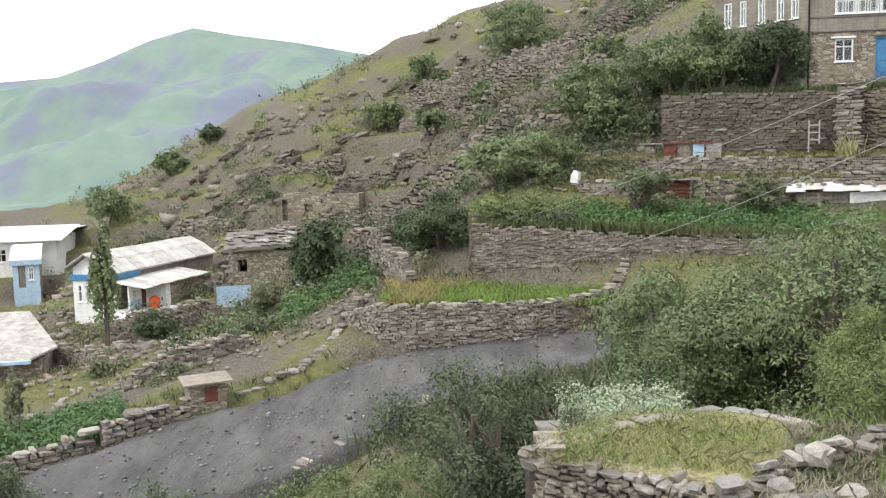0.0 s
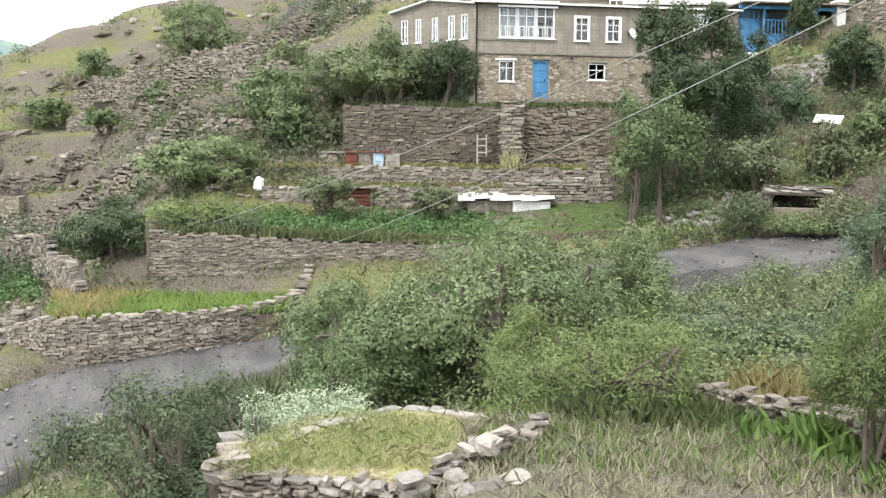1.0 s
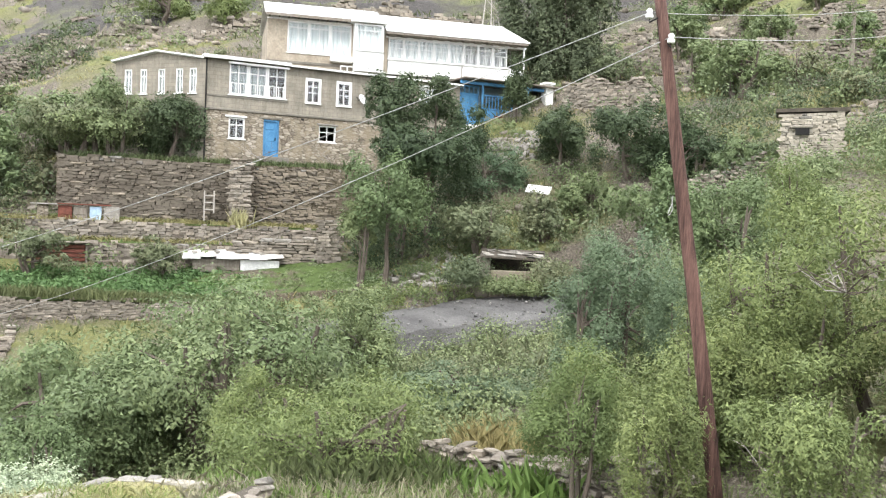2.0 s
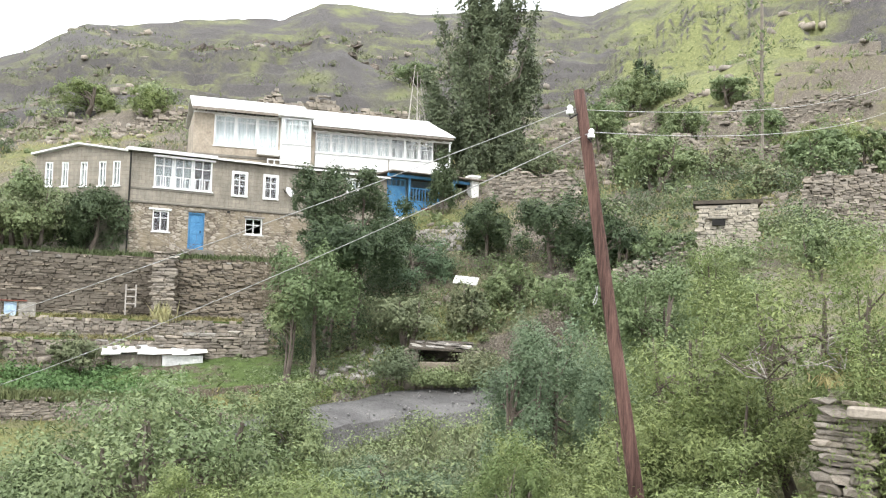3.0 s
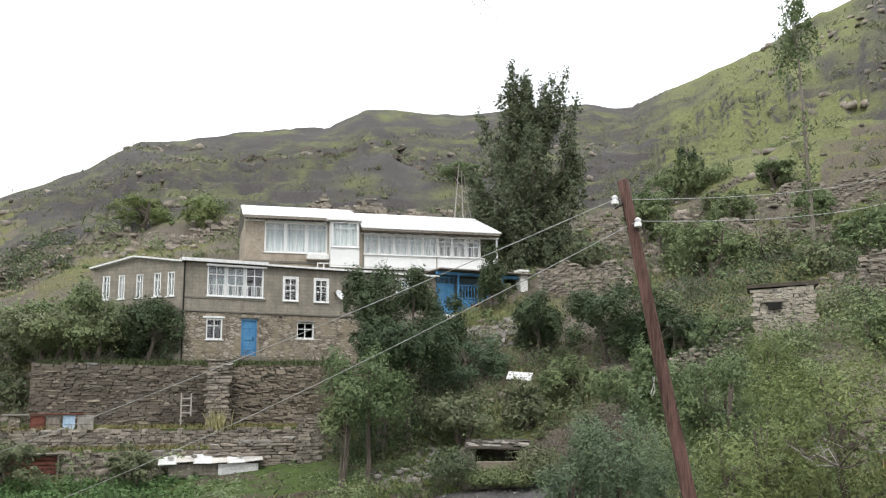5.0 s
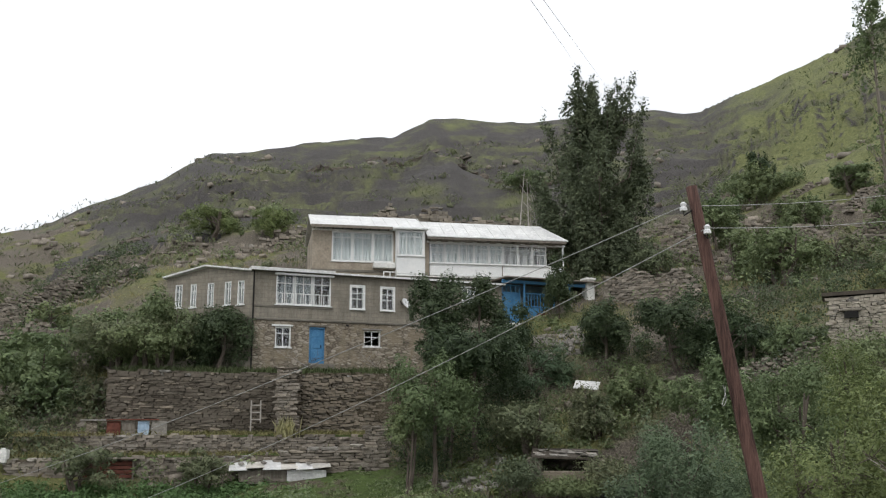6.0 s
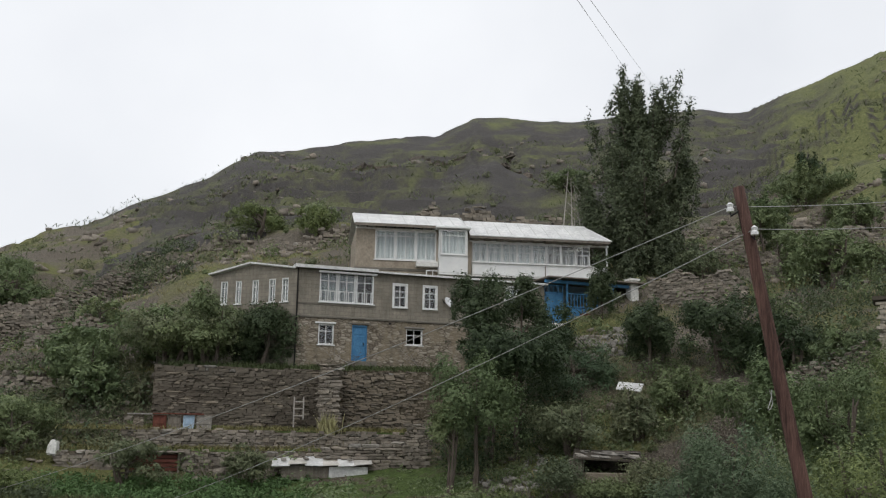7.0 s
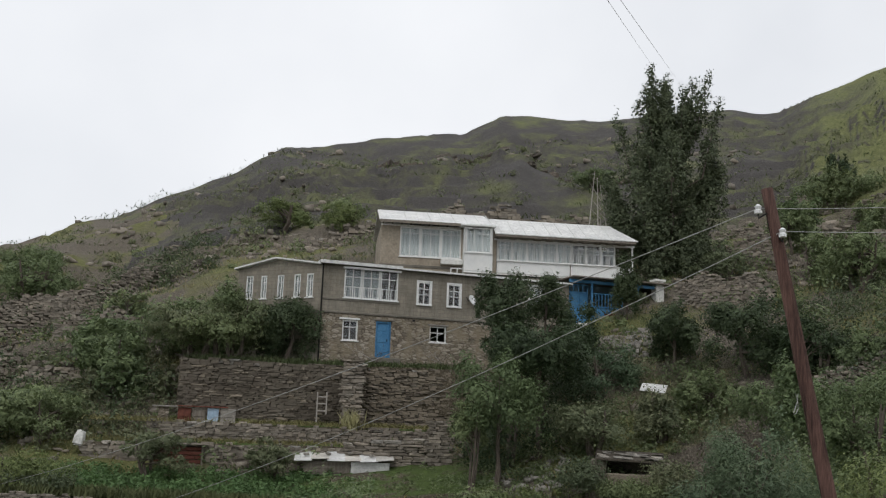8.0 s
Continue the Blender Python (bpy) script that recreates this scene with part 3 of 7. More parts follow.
    part("door_handle", boxes((3.92, 3.96, 0.02, 0.08, 4.25, 4.4), bevel=0.01), M_DARK, door)
    part("lintel", boxes((3.0, 4.35, -0.06, -0.004, 5.42, 5.5), bevel=0.01), M_LEDGE, h)
    # no opening cut: a near-black patch gives the vent's shade by colour
    part("vent_shade_patch", boxes((5.4, 5.56, -0.01, 0.0, 5.5, 5.62)), M_DARK, h)
    part("door_step", boxes((2.9, 4.6, -0.6, -0.01, 3.0, 3.3), bevel=0.03), M_LEDGE, h)
    # the angled wing: two walls running back from the corner
    hi = HOUSE.inverted()
    a, c, d, e = Vector((0, 0, 0)), hi @ polar(18.67, 53.6, 0), hi @ polar(16.45, 55.0, 0), hi @ polar(16.0, 62, 0)
    for p, q, slots in ((a, c, [(0.15, 0.35), (0.42, 0.62), (0.78, 0.98)]), (c, d, [(0.18, 0.42), (0.55, 0.82)])):
        L = (q - p).length
        x = (p - q).normalized()
        y = Vector((-x.y, x.x, 0))
        S = Matrix(((x.x, y.x, 0, q.x), (x.y, y.y, 0, q.y), (0, 0, 1, 0), (0, 0, 0, 1)))
        holes = [(L * (1 - s1) + 0.1, L * (1 - s0) - 0.1, 6.55, 7.9) for s0, s1 in slots]
        w = part("wing_wall", holed(0, L, 2.0, 8.36, 0, 0.35, holes), M_PLASTER, h)
        w.matrix_local = S
        for u0, u1, w0, w1 in holes:
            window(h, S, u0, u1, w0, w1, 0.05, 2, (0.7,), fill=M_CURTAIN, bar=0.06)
        bd = part("floor_band", boxes((0, L, -0.05, 0.0, 5.68, 5.8)), M_LEDGE, h)
        bd.matrix_local = S
    bm = bmesh.new()
    tops = [Vector((-0.15, -0.2, 8.46)), c + Vector((-0.1, -0.25, 8.95)), d + Vector((-0.3, -0.1, 8.38)), d + Vector((1.5, 4.5, 8.5)), Vector((0.1, 6.2, 8.6))]
    lo = [bm.verts.new(v - Vector((0, 0, 0.09))) for v in tops]
    up = [bm.verts.new(v) for v in tops]
    ml, mu = bm.verts.new((-1.5, 3, 8.66)), bm.verts.new((-1.5, 3, 8.75))
    for i in range(5):
        k = (i + 1) % 5
        bm.faces.new((lo[i], lo[k], up[k], up[i]))
        bm.faces.new((up[i], up[k], mu))
        bm.faces.new((lo[k], lo[i], ml))
    part("wing_roof", bm, M_TIN, h, "pale sheet roof of the wing")
    bm = bmesh.new()
    b0 = [bm.verts.new(v) for v in ((a + Vector((0, 0.02, 8.355))), c + Vector((0, 0.02, 8.355)), c + Vector((0, 0.02, 8.86)))]
    bm.faces.new(b0)
    b1 = [bm.verts.new(v) for v in (c + Vector((0, 0.03, 8.355)), d + Vector((0, 0.03, 8.355)), c + Vector((0, 0.03, 8.86)))]
    bm.faces.new(b1)
    r = bmesh.ops.extrude_face_region(bm, geom=list(bm.faces))
    bmesh.ops.translate(bm, vec=(0.05, 0.3, 0), verts=[v for v in r["geom"] if isinstance(v, bmesh.types.BMVert)])
    part("wing_gable", bm, M_PLASTER, h)
    return h


lower_house()


def satellite_dish():
    d = empty("satellite_dish", HOUSE @ pose(8.9, -0.35, 6.95, 65, 0, 30), "small white satellite dish on the house wall", "dish")
    bm = bmesh.new()
    rings = []
    for k in range(5):
        r = 0.32 * k / 4
        rings.append([bm.verts.new((r * math.cos(a), r * math.sin(a), r * r * 0.7)) for a in np.linspace(0, 2 * math.pi, 16, endpoint=False)] if k else [bm.verts.new((0, 0, 0))])
    for j in range(16):
        bm.faces.new((rings[0][0], rings[1][j], rings[1][(j + 1) % 16]))
        for k in range(1, 4):
            bm.faces.new((rings[k][j], rings[k + 1][j], rings[k + 1][(j + 1) % 16], rings[k][(j + 1) % 16]))
    ob = part("reflector", bm, M_PORCELAIN, d)
    sol = ob.modifiers.new("thick", "SOLIDIFY")
    sol.thickness = 0.015
    part("feed_arm", tube(bmesh.new(), [(0, -0.3, 0.06), (0, -0.05, 0.35)], [0.012, 0.012], 6), M_DARK, d)
    part("bracket", tube(bmesh.new(), [(0, 0, -0.01), (0, 0.1, -0.25), (0, 0.36, -0.3)], [0.025, 0.025, 0.025], 6), M_DARK, d)


satellite_dish()


def pitched_sheet(x0, x1, y0, z0, y1, z1, thick=0.06, hip=0.0):
    """A single-pitch roof slab, eave at y0, top at y1; hip pulls the upper right corner in."""
    bm = bmesh.new()
    vs = [(x0, y0, z0), (x1, y0, z0), (x1 - hip, y1, z1), (x0, y1, z1)]
    lo = [bm.verts.new(v) for v in vs]
    up = [bm.verts.new((v[0], v[1], v[2] + thick)) for v in vs]
    bm.faces.new(lo[::-1])
    bm.faces.new(up)
    for i in range(4):
        k = (i + 1) % 4
        bm.faces.new((lo[i], lo[k], up[k], up[i]))
    return bm


def upper_house():
    """Two blocks in one line, turned a little from the lower house: glazed room with a bay, long veranda."""
    h = empty("upper_house", HOUSE, "upper house with white glazed verandas and pale sheet roofs", "house")
    p, q = Vector((12.4, 4.5, 0)), Vector((21.4, 2.6, 0))
    L = (q - p).length
    x = (q - p).normalized()
    y = Vector((-x.y, x.x, 0))
    S = Matrix(((x.x, y.x, 0, p.x), (x.y, y.y, 0, p.y), (0, 0, 1, 0), (0, 0, 0, 1)))

    def put(name, bm, material, label=""):
        ob = part(name, bm, material, h, label)
        ob.matrix_local = S
        return ob

    # glazed room: bare block wall at its corner, three wide windows, the bay
    put("wall", holed(-7.65, -0.05, 8.3, 12.42, 0, 0.35, [(-6.42, -2.4, 10.33, 12.3)]), M_BLOCK, "pale bare block wall")
    put("side_wall", boxes((-7.65, -7.25, 0.36, 6.5, 8.3, 12.42)), M_BLOCK)
    put("back_wall", boxes((-7.65, L, 6.51, 6.9, 8.0, 12.4)), M_PLASTER)
    # slab coloured near-black to stand for the shaded rooms behind the glazing
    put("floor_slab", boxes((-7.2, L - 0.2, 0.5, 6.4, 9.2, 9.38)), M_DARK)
    put("wall_band", boxes((-7.7, -2.45, -0.06, -0.002, 9.62, 9.78), bevel=0.01), M_LEDGE)
    put("wall_band", boxes((-7.7, -2.45, -0.05, -0.002, 12.31, 12.41), bevel=0.01), M_WHITEWASH)
    for i in range(3):
        a = -6.42 + i * 1.34
        window(h, S, a, a + 1.335, 10.33, 12.3, 0.05, 2, (0.8,), fill=M_NET, frame=0.09, bar=0.06)
    put("bay_panel", boxes((-2.3, -0.42, -0.7, -0.62, 9.5, 10.68), (-2.3, -2.22, -0.61, -0.01, 9.5, 12.38), (-0.5, -0.42, -0.61, -0.01, 9.5, 12.38), bevel=0.01), M_WHITE, "white boarded bay panel")
    window(h, S, -2.2, -0.52, 10.7, 12.34, -0.68, 3, (0.76,), fill=M_NET, frame=0.08)
    put("bay_floor", boxes((-2.3, -0.42, -0.7, -0.01, 9.38, 9.49)), M_WHITE)
    put("bay_cornice", boxes((-2.55, -0.25, -0.95, -0.1, 12.4, 12.52), bevel=0.02), M_WHITE)
    put("canopy", boxes((-3.75, -2.32, -0.5, -0.01, 9.88, 10.2), bevel=0.03), M_WHITEWASH)
    put("lower_glazing", boxes((-3.1, -0.6, -0.35, -0.27, 9.28, 9.34), (-3.1, -0.6, -0.35, -0.27, 9.62, 9.69), *[(-3.1 + i * 0.41, -3.03 + i * 0.41, -0.35, -0.27, 9.34, 9.62) for i in range(7)]), M_WHITE)
    put("roof", pitched_sheet(-7.85, -0.25, -0.7, 12.52, 2.3, 13.78, 0.06, 0.35), M_TIN, "pale standing-seam sheet roof")
    put("rear_roof", pitched_sheet(-7.85, -0.6, 6.9, 12.5, 2.31, 13.78), M_TIN)
    for i in range(10):
        u = -7.7 + i * 0.8
        put("roof_seam", pitched_sheet(u, u + 0.03, -0.7, 12.583, 2.28, 13.84, 0.03), M_TIN)
    put("fascia", boxes((-7.8, -2.56, -0.72, -0.705, 12.38, 12.55)), M_GREYWOOD)
    for i in range(9):
        u = -7.6 + i * 0.6
        put("rafter_end", boxes((u, u + 0.09, -0.7, 0.0, 12.43, 12.51)), M_GREYWOOD)
    # long veranda
    put("veranda_panel", boxes((0, L, 0, 0.1, 9.58, 10.33), bevel=0.01), M_WHITE)
    put("veranda_rail", boxes((0, L, -0.06, 0.12, 10.335, 10.4), bevel=0.015), M_WHITE)
    put("veranda_beam", boxes((-0.2, L + 0.1, -0.1, 0.14, 11.74, 11.86), bevel=0.02), M_WHITE)
    put("floor_beam", boxes((-0.3, L + 0.1, -0.25, 0.3, 9.1, 9.3), bevel=0.03), M_LEDGE)
    put("floor_board", boxes((-0.3, L + 0.1, -0.3, 0.3, 9.4, 9.5), bevel=0.01), M_WHITEWASH)
    put("eave_strip", boxes((-0.28, L, -0.76, -0.72, 11.86, 12.0)), M_GREYWOOD)
    put("eave_soffit", boxes((-0.2, L, -0.7, 1.4, 11.89, 11.94)), M_GREYWOOD)
    put("end_wall", boxes((7.95, 8.05, 0.15, 6.5, 9.51, 11.85)), M_WHITE)
    put("inner_wall", boxes((0, 7.9, 2.4, 2.6, 9.4, 11.85)), M_WHITEWASH)
    put("veranda_post", boxes((L - 0.1, L, -0.1, 0.0, 10.41, 11.73)), M_WHITE)
    put("roof", pitched_sheet(-0.3, L + 0.1, -0.8, 12.0, 1.9, 13.5, 0.06, 1.15), M_TIN, "pale standing-seam sheet roof")
    put("rear_roof", pitched_sheet(-0.3, L - 0.9, 6.9, 12.1, 1.91, 13.5), M_TIN)
    for i in range(10):
        sx = 0.1 + i * 0.82
        put("roof_seam", pitched_sheet(sx, sx + 0.03, -0.8, 12.063, 1.85, 13.54, 0.03), M_TIN)
    for i in range(11):
        u = -0.1 + i * 0.82
        put("cornice_bracket", boxes((u, u + 0.5, -0.6, -0.12, 11.8, 11.88), bevel=0.03), M_GREYWOOD)
    n = 8
    for i in range(n):
        a, b = 8.0 * i / n, 8.0 * (i + 1) / n
        window(h, S, a + 0.01, b - 0.01, 10.41, 11.73, 0.0, 2, (0.55, 0.78), frame=0.055, bar=0.045, fill=M_NET if i < 5 else None, lower_split=2)
    put("downpipe", tube(bmesh.new(), [(4.9, -0.12, 9.3), (4.9, -0.12, 10.3)], [0.035, 0.035], 6), M_GREYWOOD)
    return h


upper_house()


def blue_porch():
    h = empty("blue_porch", HOUSE, "open blue painted porch with a panelled parapet", "porch")
    part("back_wall", boxes((15.5, 22, 2.4, 2.7, 5.9, 8.9)), M_PALEBLUE, h)
    part("floor_slab", boxes((15.42, 21.9, -0.5, 2.4, 5.75, 6.1), bevel=0.03), M_WHITEWASH, h, "whitewashed concrete floor edge")
    part("door_leaf", boxes((15.55, 16.85, 0.3, 0.36, 6.12, 8.05), (15.65, 16.15, 0.27, 0.3, 6.3, 7.0), (16.25, 16.75, 0.27, 0.3, 6.3, 7.0), (15.65, 16.15, 0.27, 0.3, 7.15, 7.95), (16.25, 16.75, 0.27, 0.3, 7.15, 7.95), bevel=0.01), M_BLUE, h)
    part("transom", boxes((15.55, 16.85, 0.3, 0.36, 8.05, 8.12), (15.55, 16.85, 0.3, 0.36, 8.5, 8.58), *[(15.55 + i * 0.31, 15.6 + i * 0.31, 0.3, 0.36, 8.12, 8.5) for i in range(5)]), M_BLUE, h)
    for u in (16.95, 19.05, 20.2):
        part("post", boxes((u - 0.06, u + 0.06, -0.1, 0.02, 6.1, 8.8), bevel=0.015), M_BLUE, h)
    part("head_beam", boxes((15.4, 21.5, -0.12, 0.04, 8.62, 8.82), bevel=0.02), M_BLUE, h)
    for a in (17.03, 18.03, 19.15, 20.3):
        b = a + 0.95
        part("parapet_panel", boxes((a, b, -0.05, 0.0, 6.12, 7.15), (a + 0.1, b - 0.1, -0.08, -0.051, 6.25, 6.95), bevel=0.012), M_BLUE, h)
    part("handrail", boxes((17.03, 21.3, -0.1, 0.05, 7.16, 7.24), bevel=0.012), M_BLUE, h)
    for u in np.arange(17.2, 19.0, 0.22):
        part("baluster", boxes((u, u + 0.05, -0.04, 0.01, 7.25, 8.0)), M_BLUE, h)
    part("middle_rail", boxes((17.03, 19.0, -0.06, 0.03, 8.0, 8.06)), M_BLUE, h)
    part("corner_pillar", boxes((21.38, 21.95, -0.3, 0.3, 7.0, 9.1), (21.3, 22.05, -0.38, 0.38, 9.1, 9.25), bevel=0.02), M_WHITEWASH, h, "whitewashed corner pillar")
    part("canopy", boxes((15.4, 22.3, -0.6, 2.6, 8.9, 8.98), bevel=0.01), M_GREYWOOD, h)
    part("footing", boxes((15.42, 21.9, -0.3, 2.5, 3.8, 5.74)), M_RUBBLE, h)
    part("pillar_footing", boxes((21.3, 22.1, -0.4, 0.4, 3.8, 6.98)), M_RUBBLE, h)
    b = empty("rust_barrel", HOUSE @ pose(18.0, -0.42, 6.11), "small rusty brown box standing on the porch edge", "box")
    part("body", boxes((-0.28, 0.28, -0.15, 0.2, 0, 0.6), bevel=0.03), M_RED, b)
    part("rim", boxes((-0.3, 0.3, -0.17, 0.22, 0.6, 0.65), bevel=0.01), M_RED, b)


blue_porch()

# ---- low houses of the village on the valley side ----


def slab_roof(bm, corners, thick):
    lo = [bm.verts.new(c) for c in corners]
    up = [bm.verts.new(Vector(c) + Vector((0, 0, thick))) for c in corners]
    bm.faces.new(lo[::-1])
    bm.faces.new(up)
    for i in range(len(corners)):
        k = (i + 1) % len(corners)
        bm.faces.new((lo[i], lo[k], up[k], up[i]))
    return bm


def valley_house(name, m, w, d, hgt, base, roof_rise, label, wall, roof_mat, front, holes, trim=None, over=0.35, rear=0.0):
    """A low house: w wide, d deep, front wall at y 0, a sheet roof that rises towards the back."""
    h = empty(name, m, label, "house")
    part("front_wall", holed(0, w, -base, hgt, 0, 0.3, holes), front, h)
    part("side_wall", boxes((0, 0.3, 0.31, d, -base, hgt)), wall, h)
    part("side_wall", boxes((w - 0.3, w, 0.31, d, -base, hgt)), wall, h)
    part("back_wall", boxes((0, w, d, d + 0.3, -base, hgt + roof_rise)), wall, h)
    # floor coloured as dark as the unlit room
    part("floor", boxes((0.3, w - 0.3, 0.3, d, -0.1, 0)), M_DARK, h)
    bm = slab_roof(bmesh.new(), [Vector((-over, -over, hgt + 0.02)), Vector((w + over, -over, hgt + 0.02)), Vector((w + over, d * 0.55, hgt + roof_rise)), Vector((-over, d * 0.55, hgt + roof_rise))], 0.08)
    part("roof", bm, roof_mat, h)
    bm = slab_roof(bmesh.new(), [Vector((-over, d * 0.55, hgt + roof_rise - 0.005)), Vector((w + over, d * 0.55, hgt + roof_rise - 0.005)), Vector((w + over, d + over, hgt + rear)), Vector((-over, d + over, hgt + rear))], 0.08)
    part("roof", bm, roof_mat, h)
    for side in (0.0, w - 0.3):
        bm = bmesh.new()
        a = [bm.verts.new(c) for c in ((side, 0.05, hgt), (side, d * 0.55, hgt + roof_rise - 0.02), (side, d, hgt + rear * 0.9), )]
        bm.faces.new(a)
        r = bmesh.ops.extrude_face_region(bm, geom=list(bm.faces))
        bmesh.ops.translate(bm, vec=(0.3, 0, 0), verts=[q for q in r["geom"] if isinstance(q, bmesh.types.BMVert)])
        part("gable", bm, wall, h)
    if trim:
        part("eave_board", boxes((-over, w + over, -over - 0.04, -over, hgt - 0.3, hgt + 0.1)), trim, h)
    for u0, u1, w0, w1 in holes:
        if w0 < 0.2:
            part("door", boxes((u0, u1, 0.1, 0.15, w0, w1), (u0 + 0.1, u1 - 0.1, 0.07, 0.099, w0 + 0.2, w1 - 0.15), bevel=0.01), M_GREYWOOD, h)
        else:
            window(h, I4, u0, u1, w0, w1, 0.04, 2, (0.6,), bar=0.06)
    return h


# long stone house with a pale roof, blue eaves and a whitewashed porch
LH = pose(-22.6, 55.2, -9.1, 0, 0, 17)
def stone_house():
    """A long low house seen on its corner: whitewashed blue-trimmed gable, stone long side with a lean-to, pale patched roof."""
    far, left = Vector((0.28, 0.96, 0)), Vector((-0.96, 0.28, 0))
    base = Matrix(((far.x, left.x, 0, -20.4), (far.y, left.y, 0, 56.3), (0, 0, 1, -9.2), (0, 0, 0, 1)))
    h = empty("stone_house", base @ Matrix.Diagonal((1, 0.58, 1, 1)), "low stone house with pale worn roof and blue eave board", "house")
    turn = pose(0, 0, 0, 0, 0, -90)  # wall planes facing the gable side
    gab = part("gable_wall", holed(-5.2, 0, -2.6, 2.0, 0, 0.3, [(-4.6, -4.15, 0.35, 1.45), (-3.7, -3.25, 0.35, 1.45), (-1.6, -0.9, 0.0, 1.7)]), M_WHITEWASH, h, "whitewashed gable front")
    gab.matrix_local = turn @ pose(0, 0, 0)
    for u0, u1 in ((-4.6, -4.15), (-3.7, -3.25)):
        window(h, turn, u0, u1, 0.35, 1.45, 0.05, 1, (0.6,), bar=0.06)
    part("door", boxes((-1.6, -0.9, 0.1, 0.15, 0, 1.7), bevel=0.01), M_PALEBLUE, h).matrix_local = turn
    part("blue_board", boxes((-5.4, 0.3, -0.09, -0.004, 1.7, 2.1), bevel=0.02), M_BLUE, h, "faded blue eave board").matrix_local = turn
    part("long_wall", boxes((0.31, 11.5, 0, 0.35, -1.2, 1.35)), M_RUBBLE, h)
    part("sheet_cladding", boxes((0.31, 11.5, -0.03, 0.3, 1.36, 2.05), *[(0.35 + i * 0.28, 0.47 + i * 0.28, -0.07, -0.031, 1.36, 2.05) for i in range(39)]), M_GREYWOOD, h, "grey corrugated sheet under the eave")
    part("blue_fascia", boxes((-0.3, 2.4, -0.42, -0.36, 1.82, 2.16), bevel=0.015), M_BLUE, h)
    part("back_wall", boxes((0.31, 11.5, 5.2, 5.5, -1.2, 2.2)), M_RUBBLE, h)
    part("end_wall", boxes((11.51, 11.85, 0, 5.5, -1.2, 2.2)), M_RUBBLE, h)
    ys, zs = (-0.4, 1.5, 3.3, 5.8), (2.1, 2.85, 3.3, 2.4)
    rng = random.Random(31)
    for k in range(3):
        bm = slab_roof(bmesh.new(), [Vector((-0.35, ys[k], zs[k])), Vector((12, ys[k], zs[k])), Vector((12, ys[k + 1], zs[k + 1])), Vector((-0.35, ys[k + 1], zs[k + 1]))], 0.08)
        part("roof", bm, M_OLDROOF, h)
        for i in range(14):
            x0 = -0.4 + i * 0.88
            bm = slab_roof(bmesh.new(), [Vector((x0, ys[k] - 0.05, zs[k] + 0.085)), Vector((x0 + 0.84, ys[k] - rng.uniform(0, 0.12), zs[k] + 0.09)), Vector((x0 + 0.86, ys[k + 1] - 0.02, zs[k + 1] + 0.1)), Vector((x0, ys[k + 1] - 0.02, zs[k + 1] + 0.085))], rng.uniform(0.03, 0.06))
            part("roof_sheet", bm, M_ROOFSHEET, h)
    bm = bmesh.new()
    ring = [bm.verts.new(v) for v in ((0.05, 0, 2.0), (0.05, 1.5, 2.8), (0.05, 3.3, 3.25), (0.05, 5.2, 2.5), (0.05, 5.2, 2.0))]
    bm.faces.new(ring)
    r = bmesh.ops.extrude_face_region(bm, geom=list(bm.faces))
    bmesh.ops.translate(bm, vec=(0.25, 0, 0), verts=[v for v in r["geom"] if isinstance(v, bmesh.types.BMVert)])
    part("gable_top", bm, M_WHITEWASH, h)
    # lean-to along the long side: open white porch, then a stone store
    ph = empty("stone_porch", base, "stone lean-to with blue-white porch and pale sheet roof", "lean-to")
    part("store_wall", boxes((2.6, 6.7, -2.3, -0.1, -1.4, 1.3)), M_RUBBLE, ph, "stone wall of the store")
    part("porch_wall", holed(-0.1, 2.0, -0.1, 1.4, -1.1, -0.98, [(0.2, 0.95, 0.6, 1.2), (1.15, 1.7, -0.1, 1.2)]), M_WHITEWASH, ph)
    window(ph, I4, 0.2, 0.95, 0.6, 1.2, -1.08, 3, (0.5,))
    part("dado", boxes((-0.1, 1.14, -1.13, -1.103, -0.1, 0.5)), M_PALEBLUE, ph)
    part("door", boxes((1.15, 1.7, -1.06, -1.02, -0.1, 1.2), bevel=0.01), M_RED, ph)
    part("column", boxes((2.1, 2.58, -2.3, -0.9, -0.1, 1.3), bevel=0.04), M_WHITEWASH, ph)
    for i in range(8):
        x0 = -0.5 + i * 0.94
        bm = slab_roof(bmesh.new(), [Vector((x0, -2.55, 1.34 + 0.02 * (i % 3))), Vector((x0 + 0.9, -2.5, 1.34 + 0.03 * (i % 2))), Vector((x0 + 0.92, -0.05, 1.72)), Vector((x0, -0.05, 1.7))], 0.06)
        part("roof_sheet", bm, M_ROOFSHEET, ph)
    part("floor_slab", boxes((-1.6, 2.5, -3.0, -0.05, -0.5, -0.11), bevel=0.04), M_WHITEWASH, ph)
    drum = empty("orange_drum", base @ pose(1.2, -2.0, -0.11), "orange plastic drum standing on the porch", "drum")
    part("body", tube(bmesh.new(), [(0, 0, 0), (0, 0, 0.05), (0, 0, 0.35), (0, 0, 0.65), (0, 0, 0.7)], [0.26, 0.3, 0.32, 0.3, 0.22], 12), M_ORANGE, drum)
    part("lid", tube(bmesh.new(), [(0, 0, 0.705), (0, 0, 0.78)], [0.17, 0.15], 12), M_ORANGE, drum)


